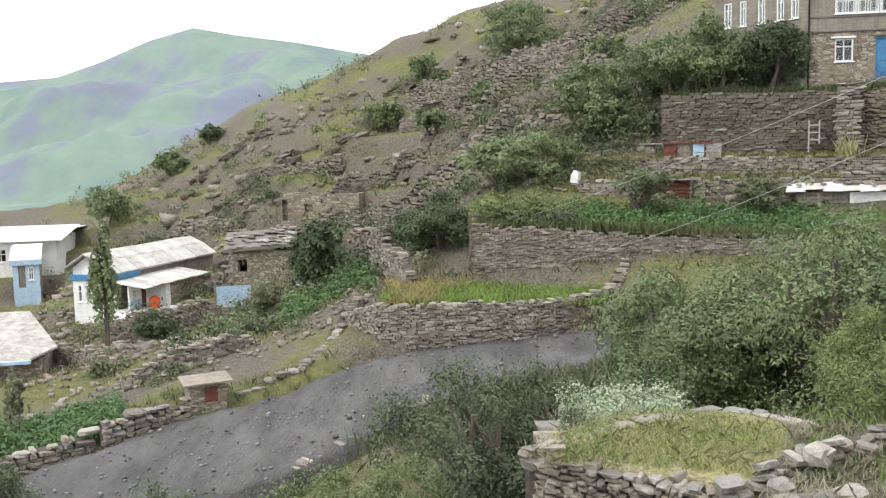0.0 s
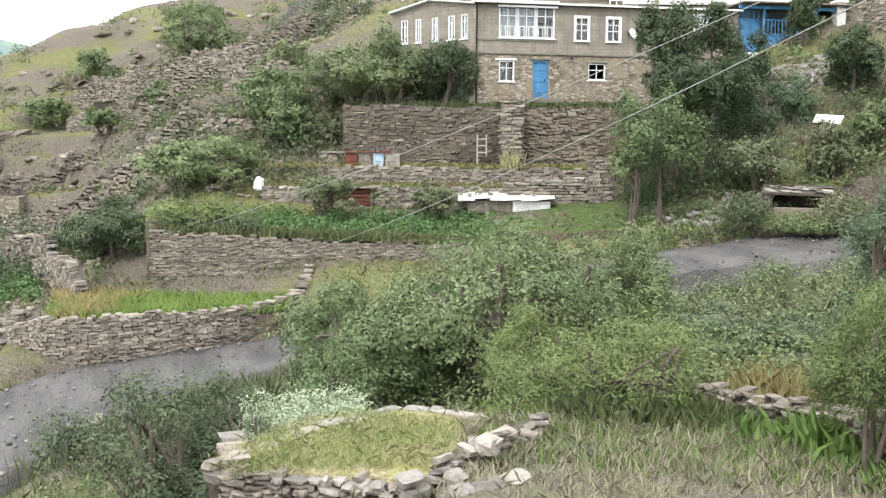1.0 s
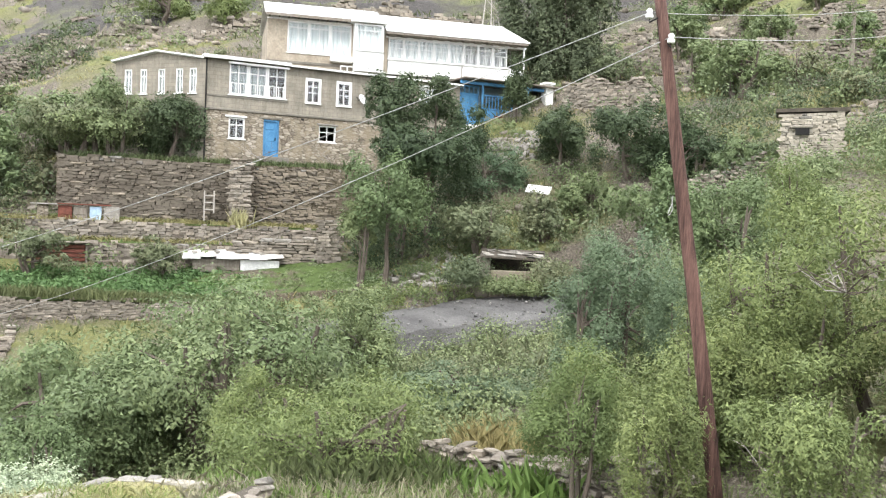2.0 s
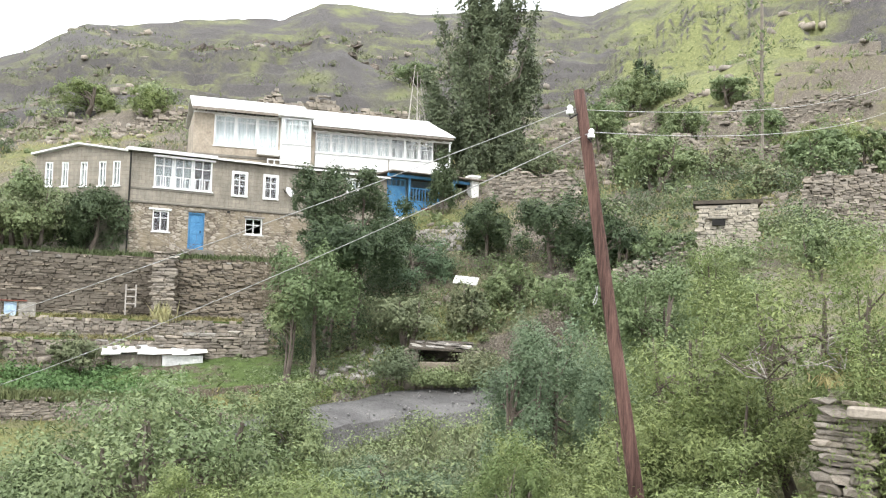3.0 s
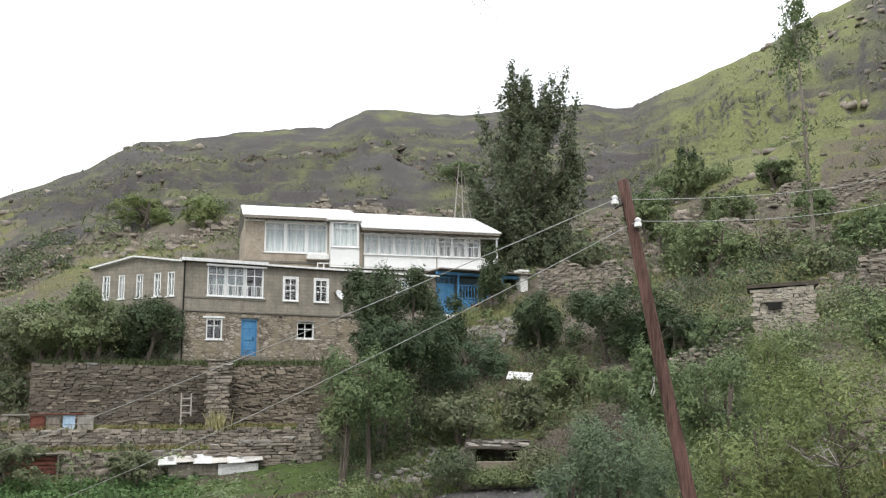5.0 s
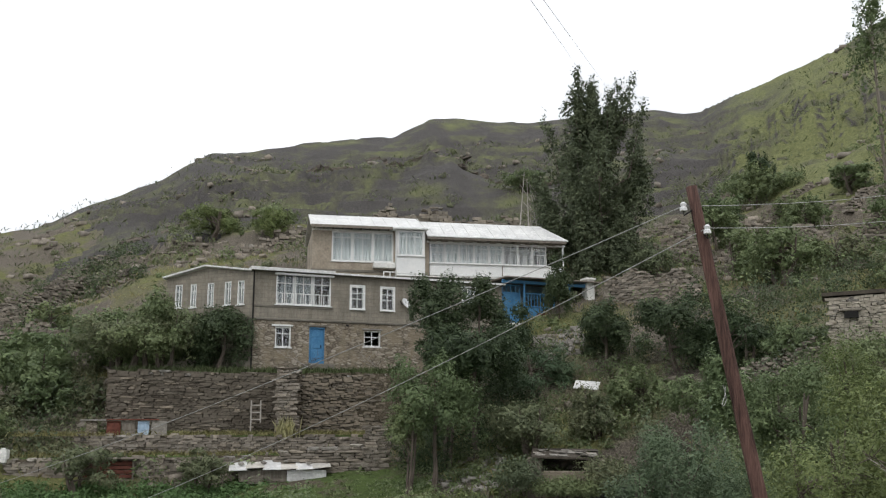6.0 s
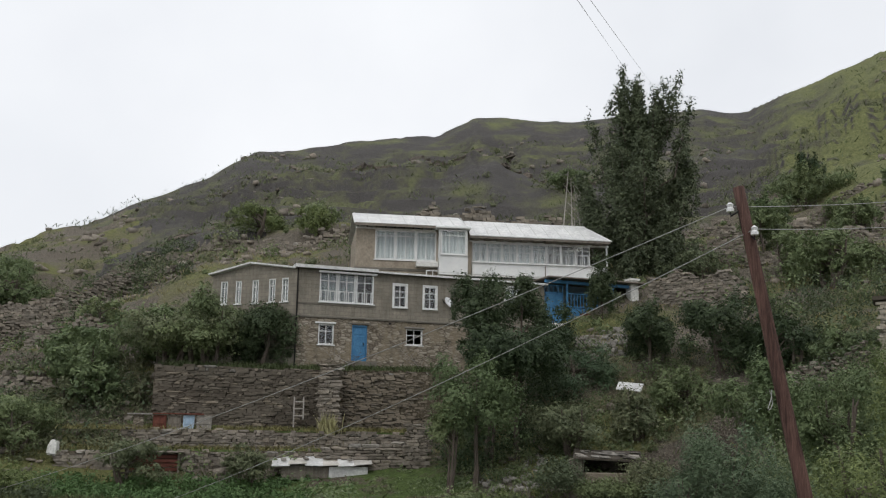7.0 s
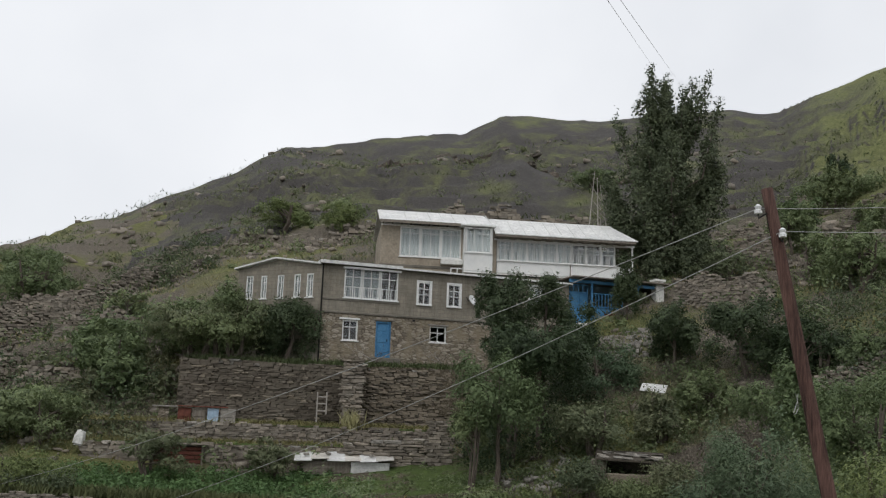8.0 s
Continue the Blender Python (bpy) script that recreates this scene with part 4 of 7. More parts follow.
M_ROOFSHEET = simple("bleached_roof_sheet", (0.36, 0.345, 0.31), (0.62, 0.60, 0.56), 1.1, 0.8, bump=0.5, dist=0.03, fine=6, vary=0.16)
stone_house()
gate = empty("metal_gate", LH @ pose(8.4, -1.9, 0), "grey sheet metal yard gate between stone walls", "gate")
part("sheet", boxes((0, 2.1, 0, 0.03, -0.1, 1.2), *[(0.2 + i * 0.4, 0.24 + i * 0.4, -0.03, -0.001, -0.05, 1.15) for i in range(5)]), M_PALEBLUE, gate)
part("post", boxes((2.12, 2.22, -0.05, 0.06, -0.6, 1.5)), M_GREYWOOD, gate)
part("post", boxes((-0.12, -0.02, -0.05, 0.06, -0.6, 1.5)), M_GREYWOOD, gate)
BN = pose(-13.6, 58.8, -9.0, 0, 0, 10)
bn = empty("stone_byre", BN, "stone byre with a slab roof of pale stones", "byre")
part("wall", holed(0, 3.9, -0.8, 2.9, 0, 0.4, [(0.3, 0.9, 1.6, 2.4)]), M_RUBBLE, bn)
part("side_wall", boxes((0, 0.4, 0.41, 4, -0.8, 2.9)), M_RUBBLE, bn)
part("side_wall", boxes((3.5, 3.9, 0.41, 4, -0.8, 2.9)), M_RUBBLE, bn)
part("roof", slab_roof(bmesh.new(), [Vector((-0.5, -0.4, 2.92)), Vector((4.2, -0.4, 3.2)), Vector((4.2, 3.6, 3.9)), Vector((-0.5, 3.6, 3.7))], 0.2), M_LEDGE, bn)
rng = random.Random(5)
for i in range(46):
    x, y = rng.uniform(-0.4, 4.0), rng.uniform(-0.3, 3.4)
    bm = bmesh.new()
    box(bm, -0.3, 0.3, -0.2, 0.2, 0, 0.07, 0.02)
    s = part("roof_slab", bm, M_PALE, bn)
    s.matrix_local = pose(x, y, 3.13 + 0.2 * max(0, y + 0.4) + 0.06 * x + 0.02, 9 + rng.uniform(-4, 4), rng.uniform(-6, 4), rng.uniform(0, 180))
# white-roofed houses further down
valley_house("white_roof_house", pose(-40.5, 77.0, -9.4, 0, 0, 12), 7.4, 12, 2.6, 3.0, 0.55, "cream house under a broad white sheet roof", M_WHITEWASH, M_TIN, M_WHITEWASH, [(2.5, 3.4, 0.9, 2.0), (4.3, 5.2, 0.9, 2.0)], None, 0.6, rear=0.3)
valley_house("annex_house", pose(-33.4, 70.6, -9.9, 0, 0, 22), 1.9, 6.5, 2.2, 3.0, 0.75, "stone annex with blue-white front and white sheet roof", M_RUBBLE, M_TIN, M_PALEBLUE, [(0.4, 0.9, 0.1, 1.8), (1.1, 1.5, 0.7, 1.7)], M_PALEBLUE, 0.2, rear=0.7)
fr = empty("flat_roof_house", pose(-23.4, 41.0, -9.4, 0, 0, 14), "low house with a wide pale flat roof", "house")
part("wall", boxes((0, 4.6, 0.3, 5.2, -1.6, 0.1)), M_RUBBLE, fr)
part("roof", slab_roof(bmesh.new(), [Vector((-1.5, -0.2, 0.12)), Vector((4.2, -0.4, 0.2)), Vector((5.2, 1.2, 0.45)), Vector((3.3, 5.4, 1.6)), Vector((-1.5, 5.4, 1.6))], 0.1), M_OLDROOF, fr, "pale sun-bleached roof")
part("roof_edge", boxes((1.8, 4.3, -0.62, -0.42, 0.12, 0.3), bevel=0.02), M_PALEBLUE, fr)
part("gable_fill", slab_roof(bmesh.new(), [Vector((0, 0.4, 0.1)), Vector((4.4, 0.4, 0.1)), Vector((4.4, 1.3, 0.3)), Vector((3.0, 5.1, 1.35)), Vector((0, 5.1, 1.35))], 0.05), M_RUBBLE, fr)


def hut(name, m, w, d, hh_, holes, label, roof=True, wall=None, jag=0.0):
    """A small stone hut: holed front wall, sides, earth roof; jag breaks its top."""
    h = empty(name, m, label, "hut")
    part("front_wall", holed(0, w, -1.2, hh_, 0, 0.45, holes), wall or M_RUBBLE, h)
    part("side_wall", boxes((0, 0.45, 0.46, d, -1.2, hh_)), wall or M_RUBBLE, h)
    part("side_wall", boxes((w - 0.45, w, 0.46, d, -1.2, hh_)), wall or M_RUBBLE, h)
    part("back_wall", boxes((0, w, d, d + 0.4, -1.2, hh_)), wall or M_RUBBLE, h)
    if roof:
        part("roof", slab_roof(bmesh.new(), [Vector((-0.25, -0.25, hh_ + 0.01)), Vector((w + 0.2, -0.25, hh_ + 0.06)), Vector((w + 0.2, d + 0.5, hh_ + 0.3)), Vector((-0.25, d + 0.5, hh_ + 0.25))], 0.14), M_CORE, h, "earth roof on dark slabs")
    for u0, u1, w0, w1 in holes:
        part("lintel", boxes((u0 - 0.2, u1 + 0.2, -0.05, -0.004, w1, w1 + 0.14), bevel=0.02), M_GREYWOOD, h)
    return h

# ---- stones and walls ----
STONE_MESHES = {}


def stone_mesh(material, k):
    """One of several rough unit stones, shared by all walls."""
    key = (material.name, k)
    if key not in STONE_MESHES:
        rs = random.Random(100 + k)
        bm = bmesh.new()
        box(bm, -0.5, 0.5, -0.5, 0.5, -0.5, 0.5, 0.19)
        for v in bm.verts:
            v.co += Vector((rs.uniform(-0.11, 0.11), rs.uniform(-0.1, 0.1), rs.uniform(-0.13, 0.13)))
        STONE_MESHES[key] = mesh_of("stone", bm, material)
    return STONE_MESHES[key]


CUBE = np.array([(x, y, z) for x in (-0.5, 0.5) for y in (-0.5, 0.5) for z in (-0.5, 0.5)])
CUBE_F = [(0, 1, 3, 2), (4, 6, 7, 5), (0, 4, 5, 1), (2, 3, 7, 6), (0, 2, 6, 4), (1, 5, 7, 3)]


def stone_wall(name, pts, base, top, label, stone=(0.34, 0.11), parts=0, thick=0.5, ragged=0.15, seed=1, category="wall", pale_top=True, rough=0.05, tumble=0.05, follow=False, pale=0.3, tone=None):
    """A dry-laid stone wall along plan points (compass angle, distance), base and top given along its share 0..1: a dark core faced with laid stones."""
    rs = random.Random(seed)
    P = [polar(a, r, 0) for a, r in pts]
    seg = [(b - a).length for a, b in zip(P, P[1:])]
    total = sum(seg)

    def along(d):
        for a, b, s in zip(P, P[1:], seg):
            if d <= s or b is P[-1]:
                t = (b - a).normalized()
                return a + t * min(d, s), t
            d -= s

    if follow:
        lift = [ground_z(*along(total * i / 24)[0].xy, rough=False) for i in range(25)]
        at_ground = lambda s: float(np.interp(s, [i / 24 for i in range(25)], lift))
        b_, t_ = base, top
        base, top = (lambda s: at_ground(s) + b_(s)), (lambda s: at_ground(s) + t_(s))
    wall = empty(name, Matrix.Identity(4), label, category)
    # core
    cv, cf = [], []
    steps = max(2, int(total / 0.5))
    for i in range(steps + 1):
        s = i / steps
        p, t = along(total * s)
        n = Vector((t.y, -t.x, 0))
        if n.dot(p) > 0:
            n = -n
        zt = top(s) - 0.05 - ragged * 0.3
        for off, z in ((-0.10, base(s) - 0.8), (-0.10, zt), (-thick, zt), (-thick, base(s) - 0.8)):
            q = p + n * off
            cv.append((q.x, q.y, z))
    for i in range(steps):
        for k in range(4):
            cf.append((i * 4 + k, i * 4 + (k + 1) % 4, i * 4 + 4 + (k + 1) % 4, i * 4 + 4 + k))
    cf += [(0, 1, 2, 3), (steps * 4 + 3, steps * 4 + 2, steps * 4 + 1, steps * 4)]
    core = new("core", raw_mesh("core", cv, cf, M_CORE))
    core.parent = wall
    # stones
    laid = []
    hmax = max(top(i / 40) - base(i / 40) for i in range(41))
    w = -0.1
    while w < hmax:
        ch = stone[1] * rs.uniform(0.65, 1.5)
        d = rs.uniform(-stone[0], 0)
        while d < total:
            ln = stone[0] * rs.choice((0.45, 0.7, 0.9, 1.0, 1.3, 1.7)) * rs.uniform(0.85, 1.2)
            mid = min(max(d + ln / 2, 0), total)
            s = mid / total
            p, t = along(mid)
            z = base(s) + w + ch / 2
            lim = top(s) + rs.uniform(-ragged, ragged * 0.5)
            if z - ch / 2 < lim:
                n = Vector((t.y, -t.x, 0))
                if n.dot(p) > 0:
                    n = -n
                cap = z + ch * 1.2 > lim
                dep = thick * rs.uniform(0.6, 1.05) if cap else 0.24
                out_ = rs.uniform(-rough, rough)
                c = p + n * (out_ - dep / 2 + 0.05)
                laid.append((c.x, c.y, z + rs.uniform(-0.012, 0.012), ln * 0.95, dep, ch * (0.97 if not cap else 1.05), math.atan2(t.y, t.x), rs.uniform(-tumble, tumble), cap))
            d += ln
        w += ch
    order = list(range(len(laid)))
    rs.shuffle(order)
    chosen = set(sorted(order[:parts])) if parts else set()
    jv, jf = [], []
    for i, (x, y, z, ln, dep, ch, rot, tip, cap) in enumerate(laid):
        if i in chosen:
            ob = new("stone", stone_mesh(M_PALE if (cap and pale_top and rs.random() < pale) else tone or M_STONE, rs.randrange(7)))
            ob.matrix_world = Matrix.LocRotScale((x, y, z), Euler((rs.uniform(-tumble, tumble) * 1.5, tip, rot + rs.uniform(-tumble, tumble))), (ln, dep, ch))
            ob.parent = wall
        else:
            k = CUBE * (1 + np.random.uniform(-0.16, 0.1, (8, 3)))
            k = k * (ln, dep, ch)
            ca, sa = math.cos(rot), math.sin(rot)
            kx, ky = k[:, 0] * ca - k[:, 1] * sa, k[:, 0] * sa + k[:, 1] * ca
            b0 = len(jv)
            jv.extend(zip(x + kx, y + ky, z + k[:, 2] + k[:, 0] * tip))
            jf.extend(tuple(b0 + q for q in f) for f in CUBE_F)
    if jv:
        st = new("masonry", raw_mesh("masonry", jv, jf, tone or M_STONES))
        st.parent = wall
        st["kind"] = "stuff"
    return wall


def L2(a, b):
    return lambda s: a + (b - a) * s


stone_wall("field_wall", [(-6.4, 36.5), (-5.6, 34.6), (-4.2, 33.5), (-2, 33.0), (2, 32.9), (6, 33.3), (9, 34.4), (10.8, 36.4), (11.6, 39.3)], line((0, -7.4), (0.3, -7.3), (0.7, -7.0), (1, -6.0)), line((0, -6.5), (0.18, -5.6), (0.4, -5.45), (0.65, -5.5), (0.85, -5.3), (1, -4.7)), "curved dry stone wall round a small field, uneven top", parts=300, seed=2, stone=(0.2, 0.065), tumble=0.1, ragged=0.12)
stone_wall("garden_wall", [(1.9, 41.5), (1.9, 39.6), (7, 39.5), (12, 40.1), (20, 39.9), (27, 40.3)], line((0, -5.4), (0.1, -6.0), (1, -5.9)), line((0, -2.9), (0.1, -3.15), (0.5, -3.7), (1, -3.8)), "tall dry stone retaining wall below the vegetable garden", parts=300, seed=3, stone=(0.2, 0.06), rough=0.04, tumble=0.06)
stone_wall("step_wall", [(8.5, 47.3), (30, 47.3)], L2(-2.9, -2.6), L2(-1.6, -1.5), "low stone step wall with flat capping slabs", parts=120, seed=4)
stone_wall("step_wall", [(12, 48.9), (30, 48.6)], L2(-1.5, -1.5), L2(-0.5, -0.7), "low stone step wall with grass on top", parts=120, seed=5)
stone_wall("high_wall", [(13.5, 54), (13.5, 50.3), (23.2, 50.0)], line((0, 0.2), (0.3, -0.2), (1, -0.5)), line((0, 2.75), (1, 2.62)), "high weathered stone retaining wall under the house", parts=300, seed=6, stone=(0.38, 0.12), ragged=0.06, rough=0.05, tumble=0.05, tone=M_MORTARED)
stone_wall("high_wall", [(24.2, 50.2), (32, 50.6)], L2(-0.7, 0.0), L2(2.55, 2.7), "high stone retaining wall of thin flat courses", parts=260, seed=7, stone=(0.36, 0.1), ragged=0.08, rough=0.06, tumble=0.06, tone=M_MORTARED)
stone_wall("wall_pillar", [(23.25, 48.95), (24.2, 48.95)], L2(-0.8, -0.8), L2(2.9, 2.9), "square stone buttress with yellow lichen at its foot", parts=60, seed=8, stone=(0.4, 0.12), thick=1.2, category="buttress")
stone_wall("terrace_step", [(23.5, 46.2), (29.6, 46.0)], L2(-3.2, -3.2), L2(-1.15, -1.0), "stone wall of long flat slabs", parts=140, seed=9, stone=(0.6, 0.12))
stone_wall("wall_stub", [(28.6, 45.6), (29.6, 45.6)], L2(-3.2, -3.2), L2(-0.1, -0.1), "stepped stump of a stone wall", parts=40, seed=10, stone=(0.4, 0.14), thick=0.6)
# walls along the road
stone_wall("road_wall", [(-20.8, 29.2), (-15.6, 30.6)], L2(-8.9, -8.6), L2(-7.95, -7.95), "low tumbled stone wall at the road's edge", parts=150, seed=11, ragged=0.25, stone=(0.28, 0.12), tumble=0.2)
stone_wall("road_wall", [(-13, 31.4), (-9, 32.3), (-6.8, 34.5), (-5.2, 37.5)], L2(-8.5, -7.4), line((0, -8.0), (0.6, -7.0), (1, -5.9)), "long low stone wall climbing beside the road", parts=150, seed=12, ragged=0.12)
stone_wall("road_wall", [(-30, 29), (-21.7, 29.8)], L2(-9.6, -9.3), L2(-8.75, -8.5), "low stone wall below a potato patch", parts=110, seed=13, ragged=0.2)
stone_wall("road_kerb", [(-9.5, 24.0), (-6, 25.2), (-3, 27), (1, 28.6)], L2(-8.9, -7.9), L2(-8.35, -7.45), "row of pale stones along the lower road edge", parts=110, seed=14, ragged=0.2, stone=(0.24, 0.12), tumble=0.3)
# village slope walls, following the ground
for k, (pts, hgt, st, np_, text) in enumerate((
        ([(-13.2, 66), (-11.5, 63), (-9.2, 60.5)], 1.7, 0.4, 90, "curved dry stone wall above the byre"),
        ([(-6.6, 49), (-4.8, 47.5), (-3.6, 46)], 2.0, 0.36, 100, "crumbling stone wall on the slope"),
        ([(-4.5, 44), (-3.2, 41.5), (-2.4, 38.5)], 1.6, 0.36, 90, "crumbling stone wall beside the field"),
        ([(-6, 66), (1.5, 64)], 0.9, 0.4, 60, "broken terrace wall on the slope"),
        ([(1.5, 78), (8.5, 74)], 2.2, 0.4, 60, "ruined stone gable on the slope"),
        ([(-2.5, 86), (1.2, 84)], 1.7, 0.4, 30, "ruined stone wall on the slope"),
        ([(-2, 58), (4, 56)], 0.8, 0.35, 40, "low tumbled terrace wall on the slope"),
        ([(-20.5, 52.5), (-17, 51.5), (-13.5, 53)], 1.5, 0.34, 110, "rough stone bank below the stone house"),
        ([(-24.5, 52), (-22, 47), (-21, 43)], 1.0, 0.3, 80, "low stone wall along the village path"),
        ([(-19, 37), (-15, 38), (-12, 40)], 0.8, 0.3, 80, "low stone wall on the weedy slope"),
        ([(43.5, 58.5), (49, 56.5)], 2.4, 0.36, 110, "pale stone wall beside the tall tree"),
        ([(50, 42), (56, 40)], 1.2, 0.32, 90, "tumbled stone wall beside the hut"),
        ([(46, 84), (51, 84)], 0.8, 0.4, 20, "old field terrace wall, half collapsed"),
        ([(53, 83), (60, 82)], 0.8, 0.4, 20, "old field terrace wall, half collapsed"),
        ([(47, 74), (54, 73)], 0.8, 0.4, 20, "old field terrace wall, half collapsed"),
        ([(58, 73), (65, 72)], 0.9, 0.4, 20, "old field terrace wall, half collapsed"),
        ([(50, 97), (60, 95)], 0.8, 0.45, 20, "old field terrace wall, half collapsed"))):
    stone_wall("slope_wall", pts, L2(-0.8, -0.8), line((0, hgt * 0.7), (0.3, hgt), (0.6, hgt * 0.75), (0.8, hgt), (1, hgt * 0.5)), text, parts=np_, seed=70 + k, stone=(st * 0.75, st * 0.28), ragged=0.35, tumble=0.1, follow=True)
rt = random.Random(404)
for k, (a0, r0, wide, hgt) in enumerate(((-11, 62, 7, 1.2), (-8, 70, 8, 1.3), (-2, 68, 6, 1.4), (2.5, 62, 7, 1.3), (-4, 77, 9, 1.2), (4, 72, 7, 1.6), (8.5, 66, 5, 1.5), (9.5, 79, 8, 1.9), (-15, 78, 8, 1.1), (0.5, 92, 8, 1.5), (7, 58, 5, 1.2), (-9, 84, 8, 1.1),
                                         (12, 88, 7, 1.7), (48, 66, 7, 1.1), (54, 69, 8, 1.2), (60, 64, 7, 1.2), (51, 78, 9, 1.1), (57, 88, 9, 1.0), (63, 79, 7, 1.1))):
    dr = rt.uniform(-2.5, 2.5)
    span = math.degrees(wide / r0)
    pts = [(a0 - span / 2, r0 - dr), (a0, r0 + rt.uniform(-0.8, 0.8)), (a0 + span / 2, r0 + dr)]
    stone_wall("slope_wall", pts, L2(-1.0, -1.0), line((0, hgt * 0.3), (0.2, hgt), (0.45, hgt * 0.7), (0.7, hgt * 1.05), (1, hgt * 0.25)), "half collapsed dry stone terrace wall", parts=14, seed=430 + k, stone=(0.36, 0.13), ragged=0.4, tumble=0.14, follow=True, rough=0.1)
stone_wall("ruin_wall", [(20, 78), (26, 78.5), (32, 79.5), (38, 80)], L2(-0.8, -0.8), line((0, 1.0), (0.15, 2.2), (0.3, 1.4), (0.45, 1.8), (0.55, 3.0), (0.6, 1.6), (0.72, 2.6), (0.8, 1.3), (1, 1.5)), "jagged ruined walls along the terrace above the houses", parts=150, seed=23, stone=(0.42, 0.18), ragged=0.7, follow=True, tumble=0.1)
# foreground
stone_wall("plot_wall", [(5.9, 12.95), (9.5, 12.5), (12.2, 12.35), (15, 12.05), (18.5, 12.0)], L2(-6.4, -5.6), line((0, -4.3), (0.3, -4.4), (0.6, -4.45), (1, -4.4)), "dry stone wall of the grassy platform with pale capping slabs", parts=300, seed=50, stone=(0.21, 0.062), ragged=0.08, rough=0.05, tumble=0.11, thick=0.4, pale=0.75)
stone_wall("plot_wall", [(5.9, 14.6), (5.9, 12.95)], L2(-6.6, -6.4), L2(-4.45, -4.3), "side of the platform wall, dry laid", parts=90, seed=51, stone=(0.22, 0.065), ragged=0.05, thick=0.4)
stone_wall("plot_wall", [(19.3, 12.2), (22.0, 13.0), (24.2, 13.45), (26.2, 14.3)], L2(-4.75, -4.6), line((0, -4.35), (0.4, -4.1), (1, -4.1)), "tumbled row of pale boulders beside the maize plot", parts=150, seed=52, stone=(0.26, 0.11), ragged=0.14, rough=0.12, tumble=0.3, thick=0.34, pale=0.6)
stone_wall("plot_wall", [(35.5, 16.6), (41, 15.5), (46, 14.4), (51.5, 13.3)], line((0, -4.5), (0.7, -4.6), (1, -4.6)), line((0, -4.0), (0.5, -3.85), (0.75, -3.5), (1, -3.4)), "rubble wall at the far side of the maize plot", parts=300, seed=53, stone=(0.19, 0.075), ragged=0.14, rough=0.08, tumble=0.2, thick=0.36, pale=0.1)
stone_wall("ruin_corner", [(63.1, 12.95), (65.2, 12.75)], L2(-3.3, -3.3), L2(-0.95, -0.95), "corner of a ruined hut of large grey blocks", parts=140, seed=54, stone=(0.36, 0.1), ragged=0.02, rough=0.03)
stone_wall("ruin_corner", [(67.6, 12.6), (76, 12.4)], L2(-3.3, -3.2), L2(-0.95, -0.95), "wall of a ruined hut of large grey blocks", parts=120, seed=55, stone=(0.36, 0.1), ragged=0.02, rough=0.03)
stone_wall("platform_edge", [(5.9, 13.05), (12.8, 14.65), (16.8, 15.55), (20.7, 15.2)], L2(-4.5, -4.5), L2(-4.33, -4.33), "row of pale flat slabs edging the grassy platform", parts=40, seed=56, stone=(0.55, 0.12), ragged=0.03, tumble=0.06, thick=0.34, pale=0.95)
lt = empty("stone_lintel", Matrix.Identity(4), "long grey stone lintel over a dark doorway", "lintel")
pa, pb = polar(64.9, 12.65, -1.12), polar(68.0, 12.5, -1.12)
bm = box(bmesh.new(), -0.1, (pb - pa).length + 0.1, -0.1, 0.4, 0, 0.15, 0.03)
part("block", bm, M_STONE, lt).matrix_local = Matrix.Translation(pa) @ pose(0, 0, 0, 0, 0, math.degrees(math.atan2(pb.y - pa.y, pb.x - pa.x)))

# turf on the platform, the maize plot's ground, ground behind the ruin
sheet("platform_turf", 5.9, 20.8, line((5.9, 13.0), (12.2, 12.45), (18.5, 12.1), (20.8, 12.3)), line((5.9, -4.36), (20.8, -4.42)), line((5.9, 13.1), (12.8, 14.7), (16.8, 15.6), (20.8, 15.3)), line((5.9, -4.3), (20.8, -4.35)), M_TURF, "flat grassy top of a walled platform", "platform", bump=0.05)
sheet("ruin_turf", 63.4, 80, line((63.4, 13.1), (80, 12.5)), line((61.8, -0.97), (80, -0.9)), line((61.8, 19), (80, 18)), line((61.8, -0.4), (80, -0.2)), M_SOIL, "dry grass bank above the ruined hut", "bank", bump=0.06)

sheet("maize_plot", 19.3, 52, line((19.3, 10.8), (52, 10.8)), line((19.3, -4.35), (52, -4.2)), line((19.3, 12.2), (26, 14.6), (35, 16.4), (46, 14.3), (52, 13.2)), line((19.3, -4.5), (35, -4.6), (52, -4.4)), M_PLOT, "small plot of grey earth with withered maize", "plot", bump=0.06)

# huts
hut("stone_hut", pose(-13.0, 73.8, -5.0, 0, 0, -7), 6.4, 4.0, 1.9, [(1.95, 2.6, 0.5, 1.15), (0.1, 0.55, -0.2, 1.5), (3.3, 3.6, 1.2, 1.5)], "roofless stone hut with small dark window openings", roof=False)
sh = hut("stone_hut", pose(31.6, 21.1, 2.6, 0, 0, -56.5), 2.2, 3.2, 2.15, [(0.45, 0.95, 1.25, 1.5)], "square stone hut with an earth roof and a slit window", wall=M_HUT)
# near-black block on the stone face, its colour standing for the slit's shade
part("slit_shade_block", boxes((0.48, 0.98, -0.36, -0.1, 1.3, 1.55)), M_DARK, sh, "near-black block in place of the shaded slit window")
part("slit_lintel", boxes((0.35, 1.1, -0.38, -0.05, 1.555, 1.65), bevel=0.02), M_HUT, sh)
hut("ruined_hut", pose(39.0, 20.6, 5.0, 0, 0, -65), 4.2, 3.5, 1.75, [(0.9, 1.6, -0.3, 1.2), (2.5, 2.9, 0.9, 1.25)], "ruined stone hut with an empty doorway, no roof", roof=False)
